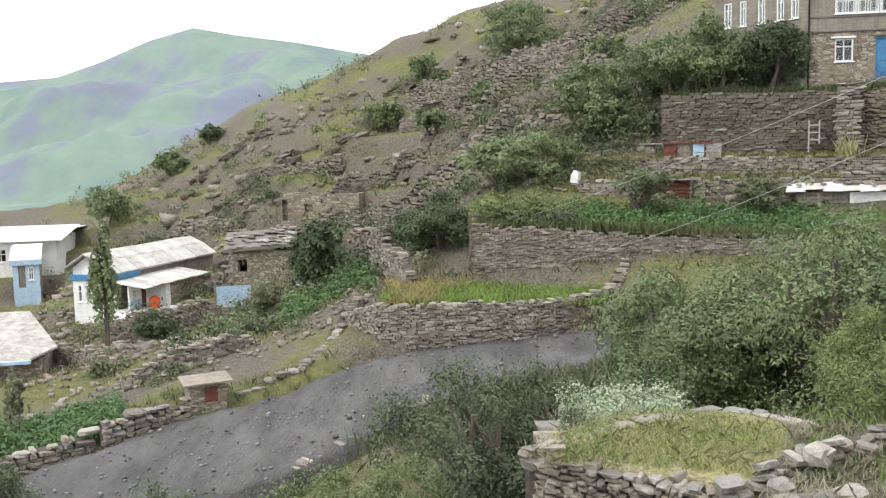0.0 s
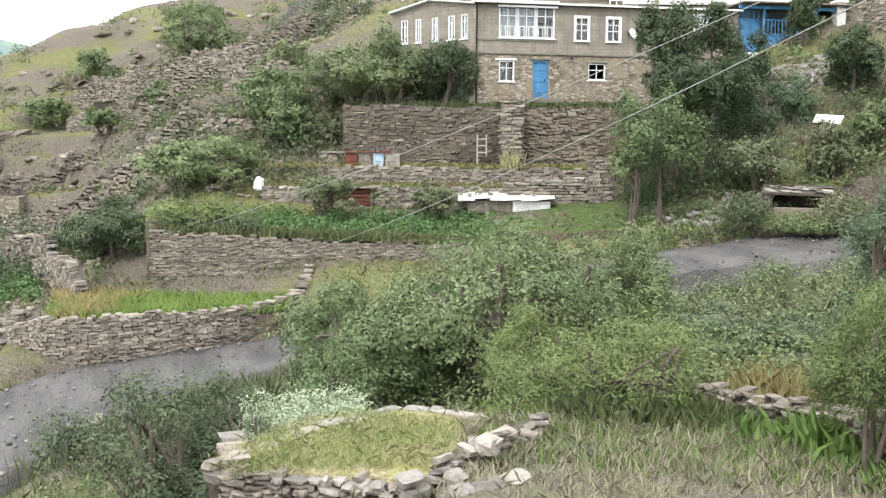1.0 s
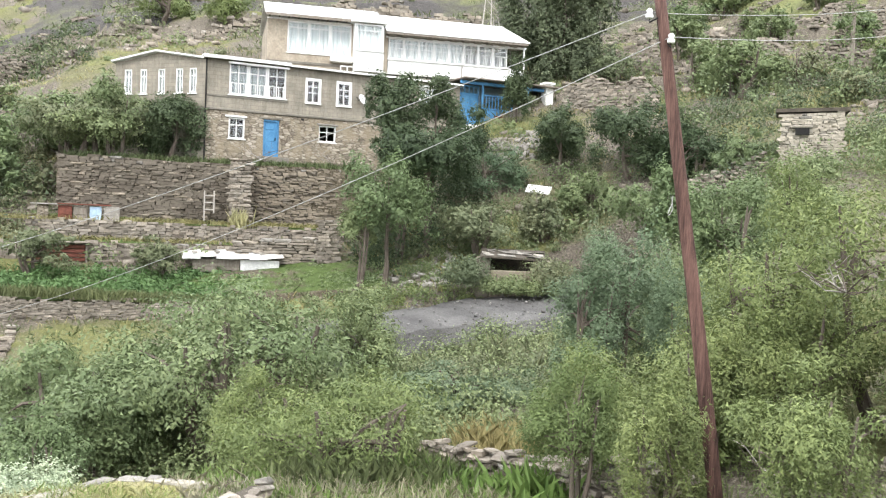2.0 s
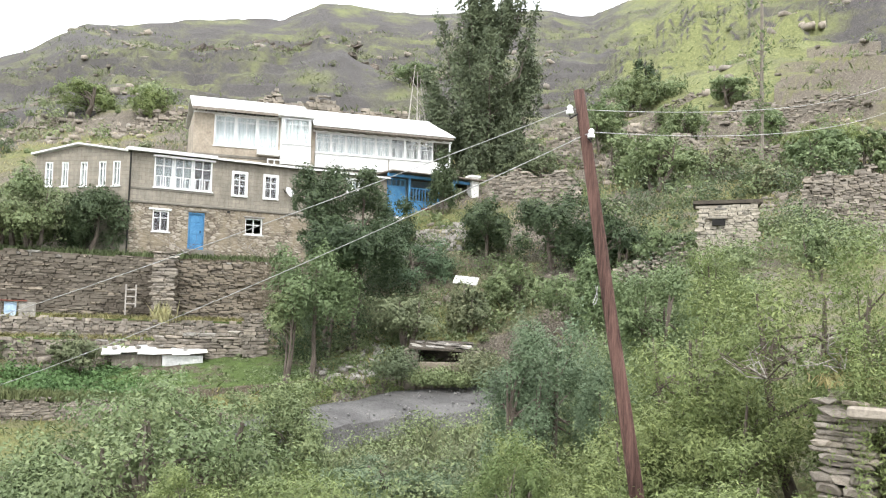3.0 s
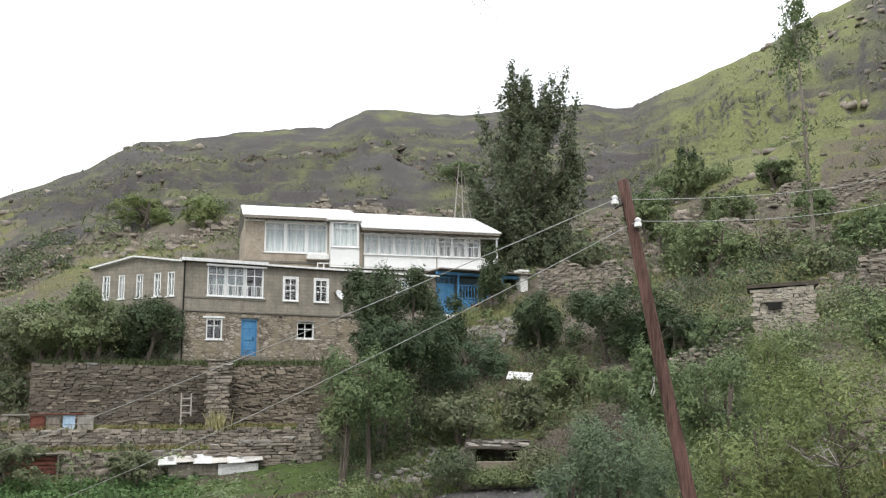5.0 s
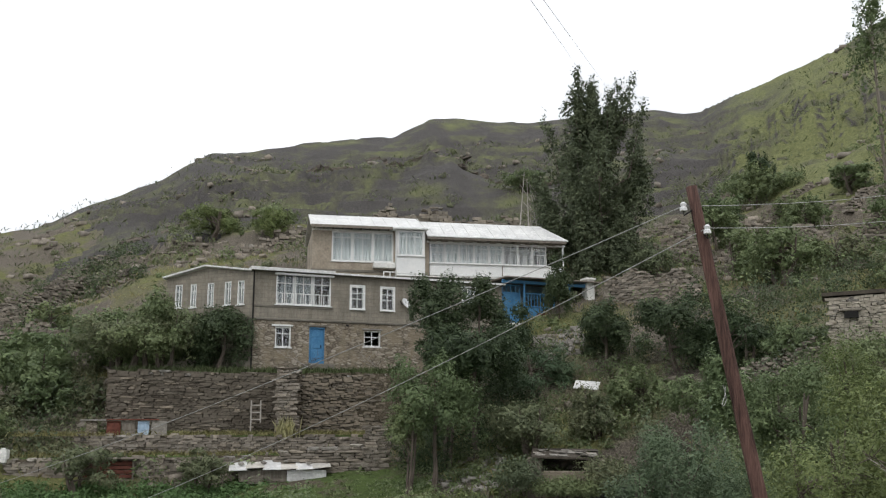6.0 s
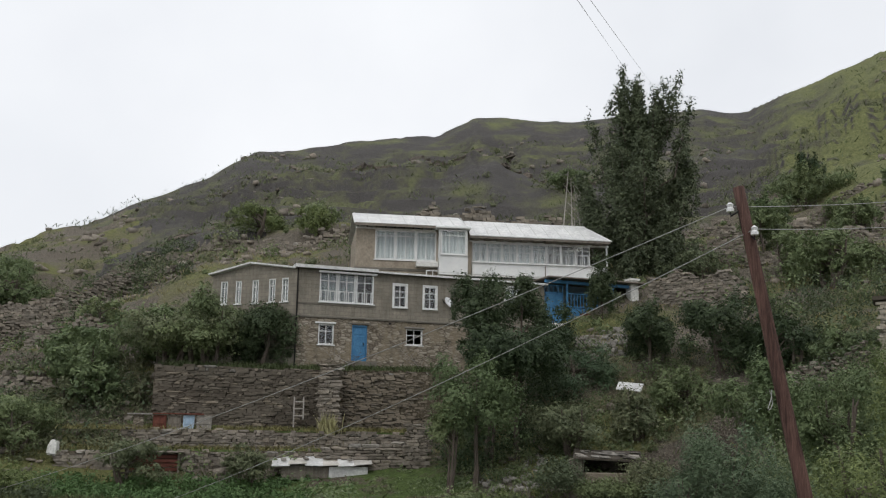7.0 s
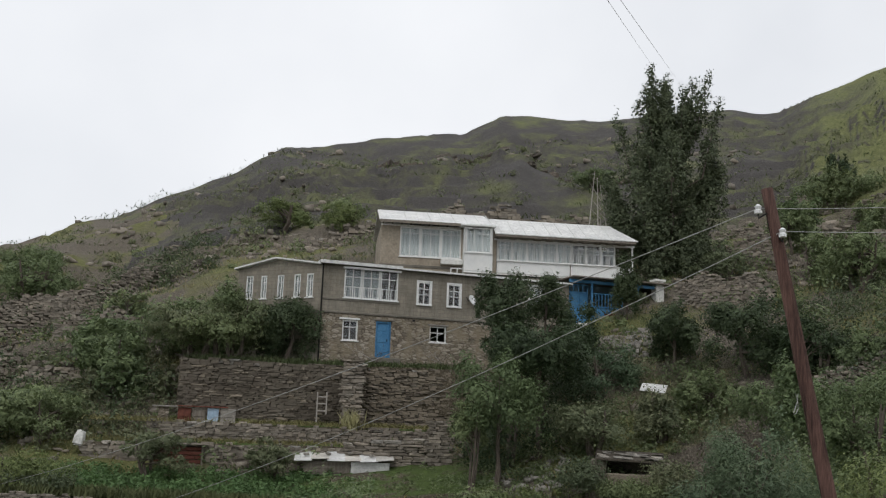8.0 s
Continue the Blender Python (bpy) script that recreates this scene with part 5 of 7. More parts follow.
stone_wall("hut_face", [(56.25, 37.85), (59.5, 37.9)], L2(2.4, 2.5), L2(4.6, 4.8), "dry laid stone front of a small hut", parts=80, seed=60, stone=(0.22, 0.07), ragged=0.02, thick=0.25, rough=0.02, tone=M_HUT)
stone_wall("hut_face", [(62.2, 44.0), (66.6, 43.7)], L2(3.4, 3.7), line((0, 6.3), (0.2, 7.0), (0.5, 6.6), (0.8, 7.1), (1, 6.4)), "broken dry stone front of a ruined hut", parts=80, seed=61, stone=(0.26, 0.09), ragged=0.3, thick=0.25)


def outcrop(az, r, width, height, n, seed_):
    """A rocky rib: tilted slabs of bedded rock breaking out of the slope."""
    rs = np.random.RandomState(seed_)
    vs, fs = [], []
    dip = rs.uniform(0.15, 0.4)
    for i in range(n):
        u, w = rs.uniform(-1, 1), rs.uniform(0, 1)
        p = polar(az + math.degrees(u * width / r), r + w * height * 1.3, 0)
        z = ground_z(p.x, p.y) - 0.1 + rs.uniform(-0.1, 0.35) * height * (1 - abs(u)) * 0.6
        k = CUBE * (1 + rs.uniform(-0.45, 0.2, (8, 3))) * (rs.uniform(0.5, 1.7), rs.uniform(0.5, 1.2), rs.uniform(0.15, 0.55)) * height * 0.62
        a = -radians(az) + rs.uniform(-0.5, 0.5)
        ca, sa = math.cos(a), math.sin(a)
        k = np.stack([k[:, 0] * ca - k[:, 1] * sa, k[:, 0] * sa + k[:, 1] * ca, k[:, 2] + k[:, 0] * dip], 1)
        vs.append(k + (p.x, p.y, z))
        fs.append(np.array(CUBE_F) + 8 * i)
    me = raw_mesh("rock_outcrop", np.concatenate(vs), np.concatenate(fs), M_ROCK)
    return tagged(new("rock_outcrop", me), "bedded brown rock breaking out of the grassy slope", "rock", group="rock outcrops", kind="stuff")


M_ROCK = simple("bedded_brown_rock", (0.085, 0.072, 0.06), (0.20, 0.175, 0.15), 1.2, 0.95, bump=0.9, dist=0.12, fine=5, vary=0.3, island=True, stretch=(1, 1, 4))
for k, (az, r, w, hgt) in enumerate(((-12, 92, 5, 1.6), (-8, 86, 6, 1.7), (-5, 76, 5, 1.5), (-10, 79, 4, 1.3), (-1, 70, 4, 1.4), (3, 82, 5, 1.8), (5.5, 69, 4, 1.5), (0, 96, 6, 1.7), (8.5, 84, 5, 1.7), (-15, 84, 5, 1.4), (-18, 74, 4, 1.3), (-3, 60, 3, 1.2), (6, 60, 3, 1.2), (11.5, 63, 3, 1.4), (13, 76, 4, 1.6), (-14.5, 70, 4, 1.2),
                                     (17, 100, 7, 2.0), (24, 120, 9, 2.4), (31, 135, 9, 2.8), (38, 118, 8, 2.2), (28, 150, 10, 2.6))):
    outcrop(az, r, w, hgt, 34, 900 + k)

# ---- plants ----
M_LEAF_DARK = leaf_mat("dark_leaves", (0.032, 0.052, 0.027), (0.095, 0.132, 0.068))
M_LEAF_GREEN = leaf_mat("green_leaves", (0.088, 0.124, 0.058), (0.218, 0.275, 0.141))
M_LEAF_MID = leaf_mat("grey_green_shrub_leaves", (0.052, 0.075, 0.042), (0.15, 0.185, 0.112))
M_LEAF_OLIVE = leaf_mat("olive_leaves", (0.093, 0.114, 0.064), (0.227, 0.250, 0.151))
M_LEAF_BRIGHT = leaf_mat("light_green_leaves", (0.08, 0.112, 0.042), (0.215, 0.268, 0.108))
M_LEAF_SILVER = leaf_mat("silvery_leaves", (0.066, 0.108, 0.062), (0.18, 0.24, 0.152))
M_LEAF_CROP = leaf_mat("crop_leaves", (0.051, 0.108, 0.038), (0.128, 0.216, 0.088))
M_FLOWER = leaf_mat("white_green_blossom", (0.25, 0.31, 0.20), (0.62, 0.66, 0.52), 0.2)
M_GRASS = leaf_mat("green_grass", (0.074, 0.096, 0.045), (0.174, 0.202, 0.101))
M_LAWN = leaf_mat("bright_grass", (0.115, 0.19, 0.052), (0.235, 0.335, 0.105))
M_DRY = leaf_mat("dry_grass", (0.205, 0.184, 0.087), (0.410, 0.380, 0.194), 0.25)
M_STRAW = leaf_mat("bleached_straw", (0.36, 0.335, 0.18), (0.62, 0.58, 0.36), 0.25)
M_MAIZE = leaf_mat("withered_maize", (0.187, 0.194, 0.132), (0.440, 0.421, 0.319), 0.25)


def leaf_quads(pos, nrm, ln, wd, rs):
    """Pointed leaves at points, lying across the given normals."""
    n = len(pos)
    t = rs.normal(size=(n, 3))
    t -= nrm * (t * nrm).sum(1, keepdims=True)
    t /= np.linalg.norm(t, axis=1, keepdims=True) + 1e-9
    s = np.cross(nrm, t)
    k = rs.uniform(0.45, 1.4, (n, 1))
    a, b = t * ln * k / 2, s * wd * k / 2
    v = np.stack([pos - a * 0.7 - b, pos - a * 0.7 + b, pos + a], 1).reshape(-1, 3)
    f = np.arange(3 * n).reshape(-1, 3)
    return v, f


def fast_mesh(name, v, f, material):
    me = bpy.data.meshes.new(name)
    k = f.shape[1]
    me.vertices.add(len(v))
    me.vertices.foreach_set("co", np.asarray(v, np.float32).ravel())
    me.loops.add(f.size)
    me.loops.foreach_set("vertex_index", f.astype(np.int32).ravel())
    me.polygons.add(len(f))
    me.polygons.foreach_set("loop_start", np.arange(0, f.size, k, dtype=np.int32))
    me.update(calc_edges=True)
    me.materials.append(material)
    return me


def crown_points(a, c, n, seed, lobes, taper=0.0, loose=0.16):
    """Points and outward normals over a lumpy crown of half width a and half height c."""
    rs = np.random.RandomState(seed)
    ph, u = rs.uniform(0, 2 * np.pi, lobes), rs.uniform(-0.75, 1, lobes)
    rad = rs.uniform(0.35, 0.8, lobes)
    q = np.sqrt(1 - np.clip(u, -1, 1) ** 2)
    cen = np.stack([rad * q * np.cos(ph), rad * q * np.sin(ph), rad * u], 1)
    if taper:
        cen[:, :2] *= (1 - taper * (cen[:, 2:] + 0.75) / 1.7)
    size = rs.uniform(0.2, 0.4, lobes) * (1 - 0.35 * rad * (u > 0.3))
    twigs = max(12, n // 9)
    pick = rs.choice(lobes, twigs, p=size ** 2 / (size ** 2).sum())
    d = rs.normal(size=(twigs, 3))
    d /= np.linalg.norm(d, axis=1, keepdims=True)
    d[:, 2] = np.where(rs.rand(twigs) < 0.45, np.abs(d[:, 2]), d[:, 2])
    tw = cen[pick] + d * size[pick][:, None] * rs.uniform(0.55, 1.12, (twigs, 1)) ** 0.8
    shoot = rs.rand(twigs) < 0.16
    tw[shoot] *= rs.uniform(1.05, 1.3, (shoot.sum(), 1))
    at = rs.randint(0, twigs, n)
    p = tw[at] + rs.normal(size=(n, 3)) * loose * 0.3
    nr = d[at] + rs.normal(size=(n, 3)) * 0.34 + np.array([0, 0, 0.3])
    nr /= np.linalg.norm(nr, axis=1, keepdims=True)
    return p * (a, a, c), nr, cen * (a, a, c), rs


def seated(x, y, z, a, c):
    """Slides a plant along its line of sight until its foot meets the slope, keeping its proportions."""
    r0, az = math.hypot(x, y), math.degrees(math.atan2(x, y))
    slope = (z - 0.85 * c) / r0
    for r in np.arange(min(46, r0 - 3), 170, 0.5):
        p = polar(az, r, 0)
        if ground_z(p.x, p.y) >= slope * r:
            k = r / r0
            return x * k, y * k, z * k, a * k, c * k
    return x, y, z, a, c


def plant(name, x, y, z, a, c, leaf, material, label, category, seed, cover=1.7, lobes=18, taper=0.0, stems=3, aspect=0.42, bark=None, group=""):
    """A bush or tree with its crown's middle at (x, y, z): stems from the ground, limbs into the crown, thousands of leaves."""
    if math.hypot(x, y) > (36 if math.degrees(math.atan2(x, y)) > 37 else 52):
        x, y, z, a, c = seated(x, y, z, a, c)
    zg = ground_z(x, y) - 0.05
    if 51.2 < math.hypot(x, y) < 51.9 and z - c > 1.5:
        zg = max(zg, 2.6)  # on the terrace behind the high wall
    if math.hypot(x, y) < 36 and z - c > zg + 0.15:
        top = z + c
        c = (top - zg) / 2
        z = zg + c
    area = 4 * math.pi * a * (a + 2 * c) / 3
    n = max(cover * area / (leaf * leaf * aspect * 0.5) * 0.5, 250)
    if n > 16500:
        leaf *= min(math.sqrt(n / 16500), 1.5)
    n = int(min(n, 16500))
    pts, nr, cen, rs = crown_points(a, c, n, seed, lobes, taper)
    v, f = leaf_quads(pts, nr, leaf, leaf * aspect, rs)
    low = z - c * 0.75
    zb = min(zg, low)
    t = empty(name, Matrix.Translation((x, y, zb)), label, category, group)
    leaves = new("crown", fast_mesh("crown", v + np.array([0, 0, z - zb]), f, material))
    leaves.parent = t
    bm = bmesh.new()
    rnd = random.Random(seed)
    h0 = z - zb
    tk = max(0.03, 0.055 * a)
    for k in range(stems):
        ang = rnd.uniform(0, 6.28)
        sp = 0.12 * a if stems > 1 else 0
        b0 = Vector((math.cos(ang) * sp, math.sin(ang) * sp, -0.1))
        mid = Vector((math.cos(ang) * sp * 2.5 + rnd.uniform(-0.1, 0.1) * a, math.sin(ang) * sp * 2.5 + rnd.uniform(-0.1, 0.1) * a, h0 * 0.55))
        top = Vector((mid.x * 1.4, mid.y * 1.4, h0 + c * 0.45))
        tube(bm, [b0, b0.lerp(mid, 0.5) + Vector((rnd.uniform(-1, 1), rnd.uniform(-1, 1), 0)) * tk, mid, top], [tk * 1.2, tk, tk * 0.8, tk * 0.25], 6)
        for j in range(5):
            e = cen[rnd.randrange(len(cen))]
            e = Vector((e[0], e[1], e[2] + h0)) * 0.95
            s0 = mid.lerp(top, rnd.uniform(0, 0.6))
            tube(bm, [s0, s0.lerp(e, 0.5) + Vector((0, 0, 0.08 * c)), e], [tk * 0.5, tk * 0.32, tk * 0.1], 5)
    part("trunk", bm, bark or M_BARK, t)
    return t


DARK_LOW = []
DARK_MID = [(26.73, 37.43, 5.9, 1.14, 1.42), (27.37, 35.72, 4.2, 1.39, 1.52), (24.23, 36.73, 3.47, 1.35, 1.25), (34.37, 27.48, 3.63, 1.25, 1.31), (24.37, 37.83, 5.6, 1.4, 2.2), (25.45, 35.89, 3.19, 2.2, 2.2), (31.22, 36.46, 7.0, 0.85, 1.6), (32.14, 34.29, 4.48, 1.5, 1.8), (33.97, 31.02, 4.41, 2.0, 2.0), (35.3, 29.6, 4.1, 1.2, 1.6), (59.84, 45.22, 19.3, 0.95, 2.0), (17.4, 48.6, 4.8, 2.05, 1.89), (-0.1, 45.0, -3.5, 2.25, 1.42), (-15.3, 47.6, -8.8, 1.19, 0.95), ]
DARK_HIGH = [(-0.43, 50, -3.97, 2.47, 1.23), (-24.08, 97.06, 2.42, 1.42, 1.07), (-7.63, 57.5, -5.75, 1.78, 1.51), (-7.7, 57.5, -6.1, 1.90, 2.22)]
DARK = [*DARK_LOW, *DARK_MID, *DARK_HIGH]
GREEN_LOW = [(20.9, 15.5, 0.6, 1.32, 1.01), (9.3, 22.7, -4.3, 3.09, 1.97), (6.0, 26.3, -5.1, 1.67, 1.13), (14.1, 23.0, -3.2, 1.23, 1.39), (6.0, 23.2, -4.4, 2.10, 1.19), (10.9, 23.1, -3.8, 3.32, 1.89), (4.7, 20.5, -4.7, 0.96, 0.51)]
GREEN_MID = [(34.14, 24.46, 3.39, 1.36, 1.11), (28.75, 18.15, 1.69, 1.17, 0.97), (57.03, 40.59, 15.56, 1.27, 1.48), (67.83, 42.41, 19.56, 2.02, 1.19), (57.13, 33.05, 13.61, 1.92, 1.25), (20.61, 34.28, -0.2, 0.96, 1.08), (29.15, 69.1, 16.73, 1.83, 1.2), (22.17, 34.49, 0.82, 1.95, 2.15), (28.27, 28.3, 1.36, 1.3, 1.05), (28.8, 24.79, 1.14, 1.55, 1.3), (30.7, 22.39, 1.3, 1.5, 1.1), (50.03, 36.61, 10.69, 2.7, 2.0), (46.5, 37.4, 10.4, 1.5, 1.7), (51.04, 41.85, 14.16, 1.6, 1.6), (48.94, 25.1, 9.7, 1.9, 1.6), (27.5, 23.2, 1.5, 1.09, 1.42), (30.3, 15.5, 2.9, 0.78, 0.78), (4.7, 52.8, -0.2, 2.78, 1.13), (14.5, 49.5, 4.8, 2.03, 2.06), (13.7, 49.8, 4.7, 2.49, 1.66), (5.7, 51.7, -0.5, 1.74, 1.30)]
GREEN_HIGH = [(-4.74, 79.86, 3.39, 1.58, 1.58), (-0.69, 75, 2.54, 1.37, 1.14), (10.43, 61.12, 3.13, 2.23, 2.23), (4.57, 55.81, -0.16, 3.25, 1.28), (12.04, 66.92, 6.82, 1.42, 1.42), (6.66, 79.72, 11.35, 2.16, 1.44), (3.32, 71.92, 4.52, 1.09, 1.09), (-23.93, 81.56, -0.47, 1.87, 1), (-25.52, 70.53, -3.55, 1.95, 1.52), (14.21, 56.23, 4.98, 2.22, 1.87), (47.6, 39.7, 12.9, 1.53, 1.72), (54.3, 37.5, 13.9, 1.60, 1.40), (52.8, 24.0, 10.1, 1.48, 1.23), (57.2, 43.7, 17.8, 2.66, 1.33), (48.8, 60.8, 20.8, 1.96, 1.10), (10.1, 59.1, 3.4, 2.19, 1.67), (10.3, 57.1, 1.7, 1.60, 1.25), (62.0, 47.3, 19.4, 1.44, 2.09), (-4.7, 79.9, 3.3, 1.58, 1.22), (-23.0, 92.2, 2.3, 1.13, 0.76), (-23.8, 81.6, -0.5, 1.50, 0.95), (3.5, 74.9, 4.5, 1.14, 0.91), (-1.1, 84.0, 7.1, 1.66, 2.04), (6.6, 74.7, 9.5, 2.76, 2.13), (10.4, 61.1, 4.3, 2.69, 1.43), (14.0, 56.3, 5.0, 2.75, 2.07)]
GREEN = [*GREEN_LOW, *GREEN_MID, *GREEN_HIGH]
MID_LOW = [(0.3, 16.9, -5.3, 1.75, 1.6), (1.9, 17.4, -5.5, 1.1, 1.3), (-8.5, 17.0, -6.0, 0.73, 0.54), (-5.2, 16.2, -6.3, 1.3, 0.7), (2.6, 21.5, -6.3, 1.2, 0.7), (7.9, 24.9, -5.4, 1.5, 1.1), (10.6, 26.4, -4.9, 1.6, 1.3)]
OLIVE_LOW = [(16.7, 19.9, -4.5, 2.47, 1.03)]
OLIVE_MID = [(26.86, 29.64, 0.67, 1.03, 1.57), (39.75, 38.01, 9.07, 1.61, 1.36), (43.18, 25.22, 7.6, 1.15, 0.87), (12.7, 49.9, 4.75, 2.3, 1.8), (25.59, 32.03, -0.08, 2.05, 1.5), (52.08, 33.64, 10.73, 1.7, 1.4), (38.78, 34.64, 7.54, 1.0, 1.0), (27.9, 30.4, 0.3, 1.1, 1.0), (6.8, 32.5, -5.7, 1.72, 0.91), (-14.3, 29.7, -7.3, 0.42, 0.75), (-14.7, 39.4, -9.2, 1.11, 0.99), (14.7, 49.5, 5.0, 1.87, 1.75), (9.6, 43.5, -1.8, 1.54, 1.07), (14.5, 42.1, -2.0, 1.42, 0.97), (-11.0, 34.3, -8.8, 1.08, 0.65), (-10.2, 35.6, -8.8, 1.45, 0.78), (-5.8, 37.5, -7.8, 1.64, 0.94), (-8.5, 41.1, -8.2, 1.61, 1.03), (-9.2, 47.1, -7.7, 1.32, 1.76)]
OLIVE_HIGH = [(12.5, 54.6, 1.6, 0.83, 1.17), (9.0, 59.3, 1.3, 1.09, 1.09), (6.7, 63.6, 2.2, 1.84, 1.16)]
OLIVE = [*OLIVE_LOW, *OLIVE_MID, *OLIVE_HIGH]
BRIGHT_LOW = [(13.61, 6.32, 0.44, 1, 0.84), (11.89, 5.26, -0.11, 0.57, 0.64), (10.09, 6.11, -2.36, 1.01, 0.88), (9.9, 8.27, -2.63, 0.7, 0.85), (9.83, 9.83, -2.76, 0.76, 0.93), (23.6, 15.0, 1.7, 1.16, 0.91), (14.7, 7.5, 0.3, 1.85, 1.54), (14.6, 9.7, -1.1, 1.61, 1.74), (8.8, 14.5, -3.8, 2.24, 1.06), (14.1, 5.2, -0.1, 0.96, 1.20), (11.7, 11.7, -3.7, 0.93, 1.12), (12.6, 11.8, -3.5, 1.33, 1.23), (11.7, 11.2, -3.2, 0.99, 1.28), (13.6, 10.2, -2.6, 1.15, 1.77), (8.0, 17.2, -3.9, 0.97, 0.86), (8.9, 15.6, -3.9, 2.19, 1.01), (13.6, 8.5, -1.7, 1.34, 1.11), (12.4, 9.3, -2.1, 0.91, 0.87), (11.8, 9.6, -3.6, 1.23, 1.32), (13.1, 8.9, -2.9, 0.96, 1.75)]
BRIGHT_MID = [(3.1, 42.1, -2.5, 2.46, 0.91)]
BRIGHT_HIGH = [(55.4, 27.9, 11.5, 2.78, 1.38), (-0.7, 80.0, 2.5, 1.46, 1.02), (21.4, 62.4, 14.0, 2.30, 1.44), (26.3, 62.7, 14.8, 1.72, 1.52)]
BRIGHT = [*BRIGHT_LOW, *BRIGHT_MID, *BRIGHT_HIGH]
SILVER_LOW = [(16.2, 14.9, -1.7, 1.56, 1.99), (15.5, 12.6, -1.9, 0.72, 1.43), (15.5, 19.6, -4.3, 2.17, 0.75), (15.0, 14.7, -1.3, 1.05, 1.42)]
SILVER_MID = [(27.91, 34.02, 2.49, 1.61, 1.34)]
SILVER_HIGH = []
SILVER = [*SILVER_LOW, *SILVER_MID, *SILVER_HIGH]


def leaf_for(x, y):
    r = math.hypot(x, y)
    return 0.062 if r < 20 else 0.095 if r < 30 else 0.17 if r < 55 else 0.28


LOOK = (("dark", DARK, M_LEAF_DARK, "tree", "dark green leafy tree with a dense rounded crown"), ("green", GREEN, M_LEAF_GREEN, "tree", "green leafy tree with a loose uneven crown"),
        ("mid", MID_LOW, M_LEAF_MID, "shrub", "dense grey-green shrub with a rounded crown of small leaves"),
        ("olive", OLIVE, M_LEAF_OLIVE, "shrub", "grey-green shrub with small leaves and thin stems"), ("bright", BRIGHT, M_LEAF_BRIGHT, "shrub", "light green feathery bush with arching branches"),
        ("silver", SILVER, M_LEAF_SILVER, "shrub", "silvery blue-green shrub of upright narrow leaves"))
seed = 200
GROW = {"dark": 1.2, "mid": 1.12, "green": 1.18, "olive": 1.08, "bright": 1.1, "silver": 1.08}
for key, places, material, cat_, text in LOOK:
    for x, y, z, a, c in places:
        seed += 1
        lf = leaf_for(x, y)
        plant("leafy_" + cat_, x, y, z, a * GROW[key], c * GROW[key], lf, material, text, cat_, seed, lobes=26 if a > 2.4 else 18,
              stems=1 if cat_ == "tree" and a < 2.5 and c > 1.4 else 3, aspect=0.3 if key in ("silver", "bright") else 0.45, cover={"dark": 3.0, "mid": 2.6, "green": 2.4, "olive": 1.9}.get(key, 1.7))


M_LEAF_TALL = leaf_mat("grey_green_leaves", (0.045, 0.064, 0.037), (0.145, 0.175, 0.105))


def spire(rs, base, tip, wide, n):
    """Leaves round one steep bough: fullest in its lower third, drawn out to a point, in tufts."""
    tufts = max(5, n // 14)
    s = rs.beta(1.25, 1.5, tufts)
    girth = wide * (np.minimum(s / 0.22, 1) * (1 - s) ** 0.7 + 0.05)
    an, q = rs.uniform(0, 2 * np.pi, tufts), np.sqrt(rs.uniform(0.1, 1, tufts))
    out_ = np.stack([np.cos(an) * q * girth, np.sin(an) * q * girth, np.zeros(tufts)], 1)
    cen = base + (tip - base) * s[:, None] + out_
    at = rs.randint(0, tufts, n)
    pos = cen[at] + rs.normal(size=(n, 3)) * np.array([0.15, 0.15, 0.24])
    nr = out_[at] / (girth[at][:, None] + 0.05) + rs.normal(size=(n, 3)) * 0.4 + np.array([0, 0, 0.35])
    return pos, nr / np.linalg.norm(nr, axis=1, keepdims=True)


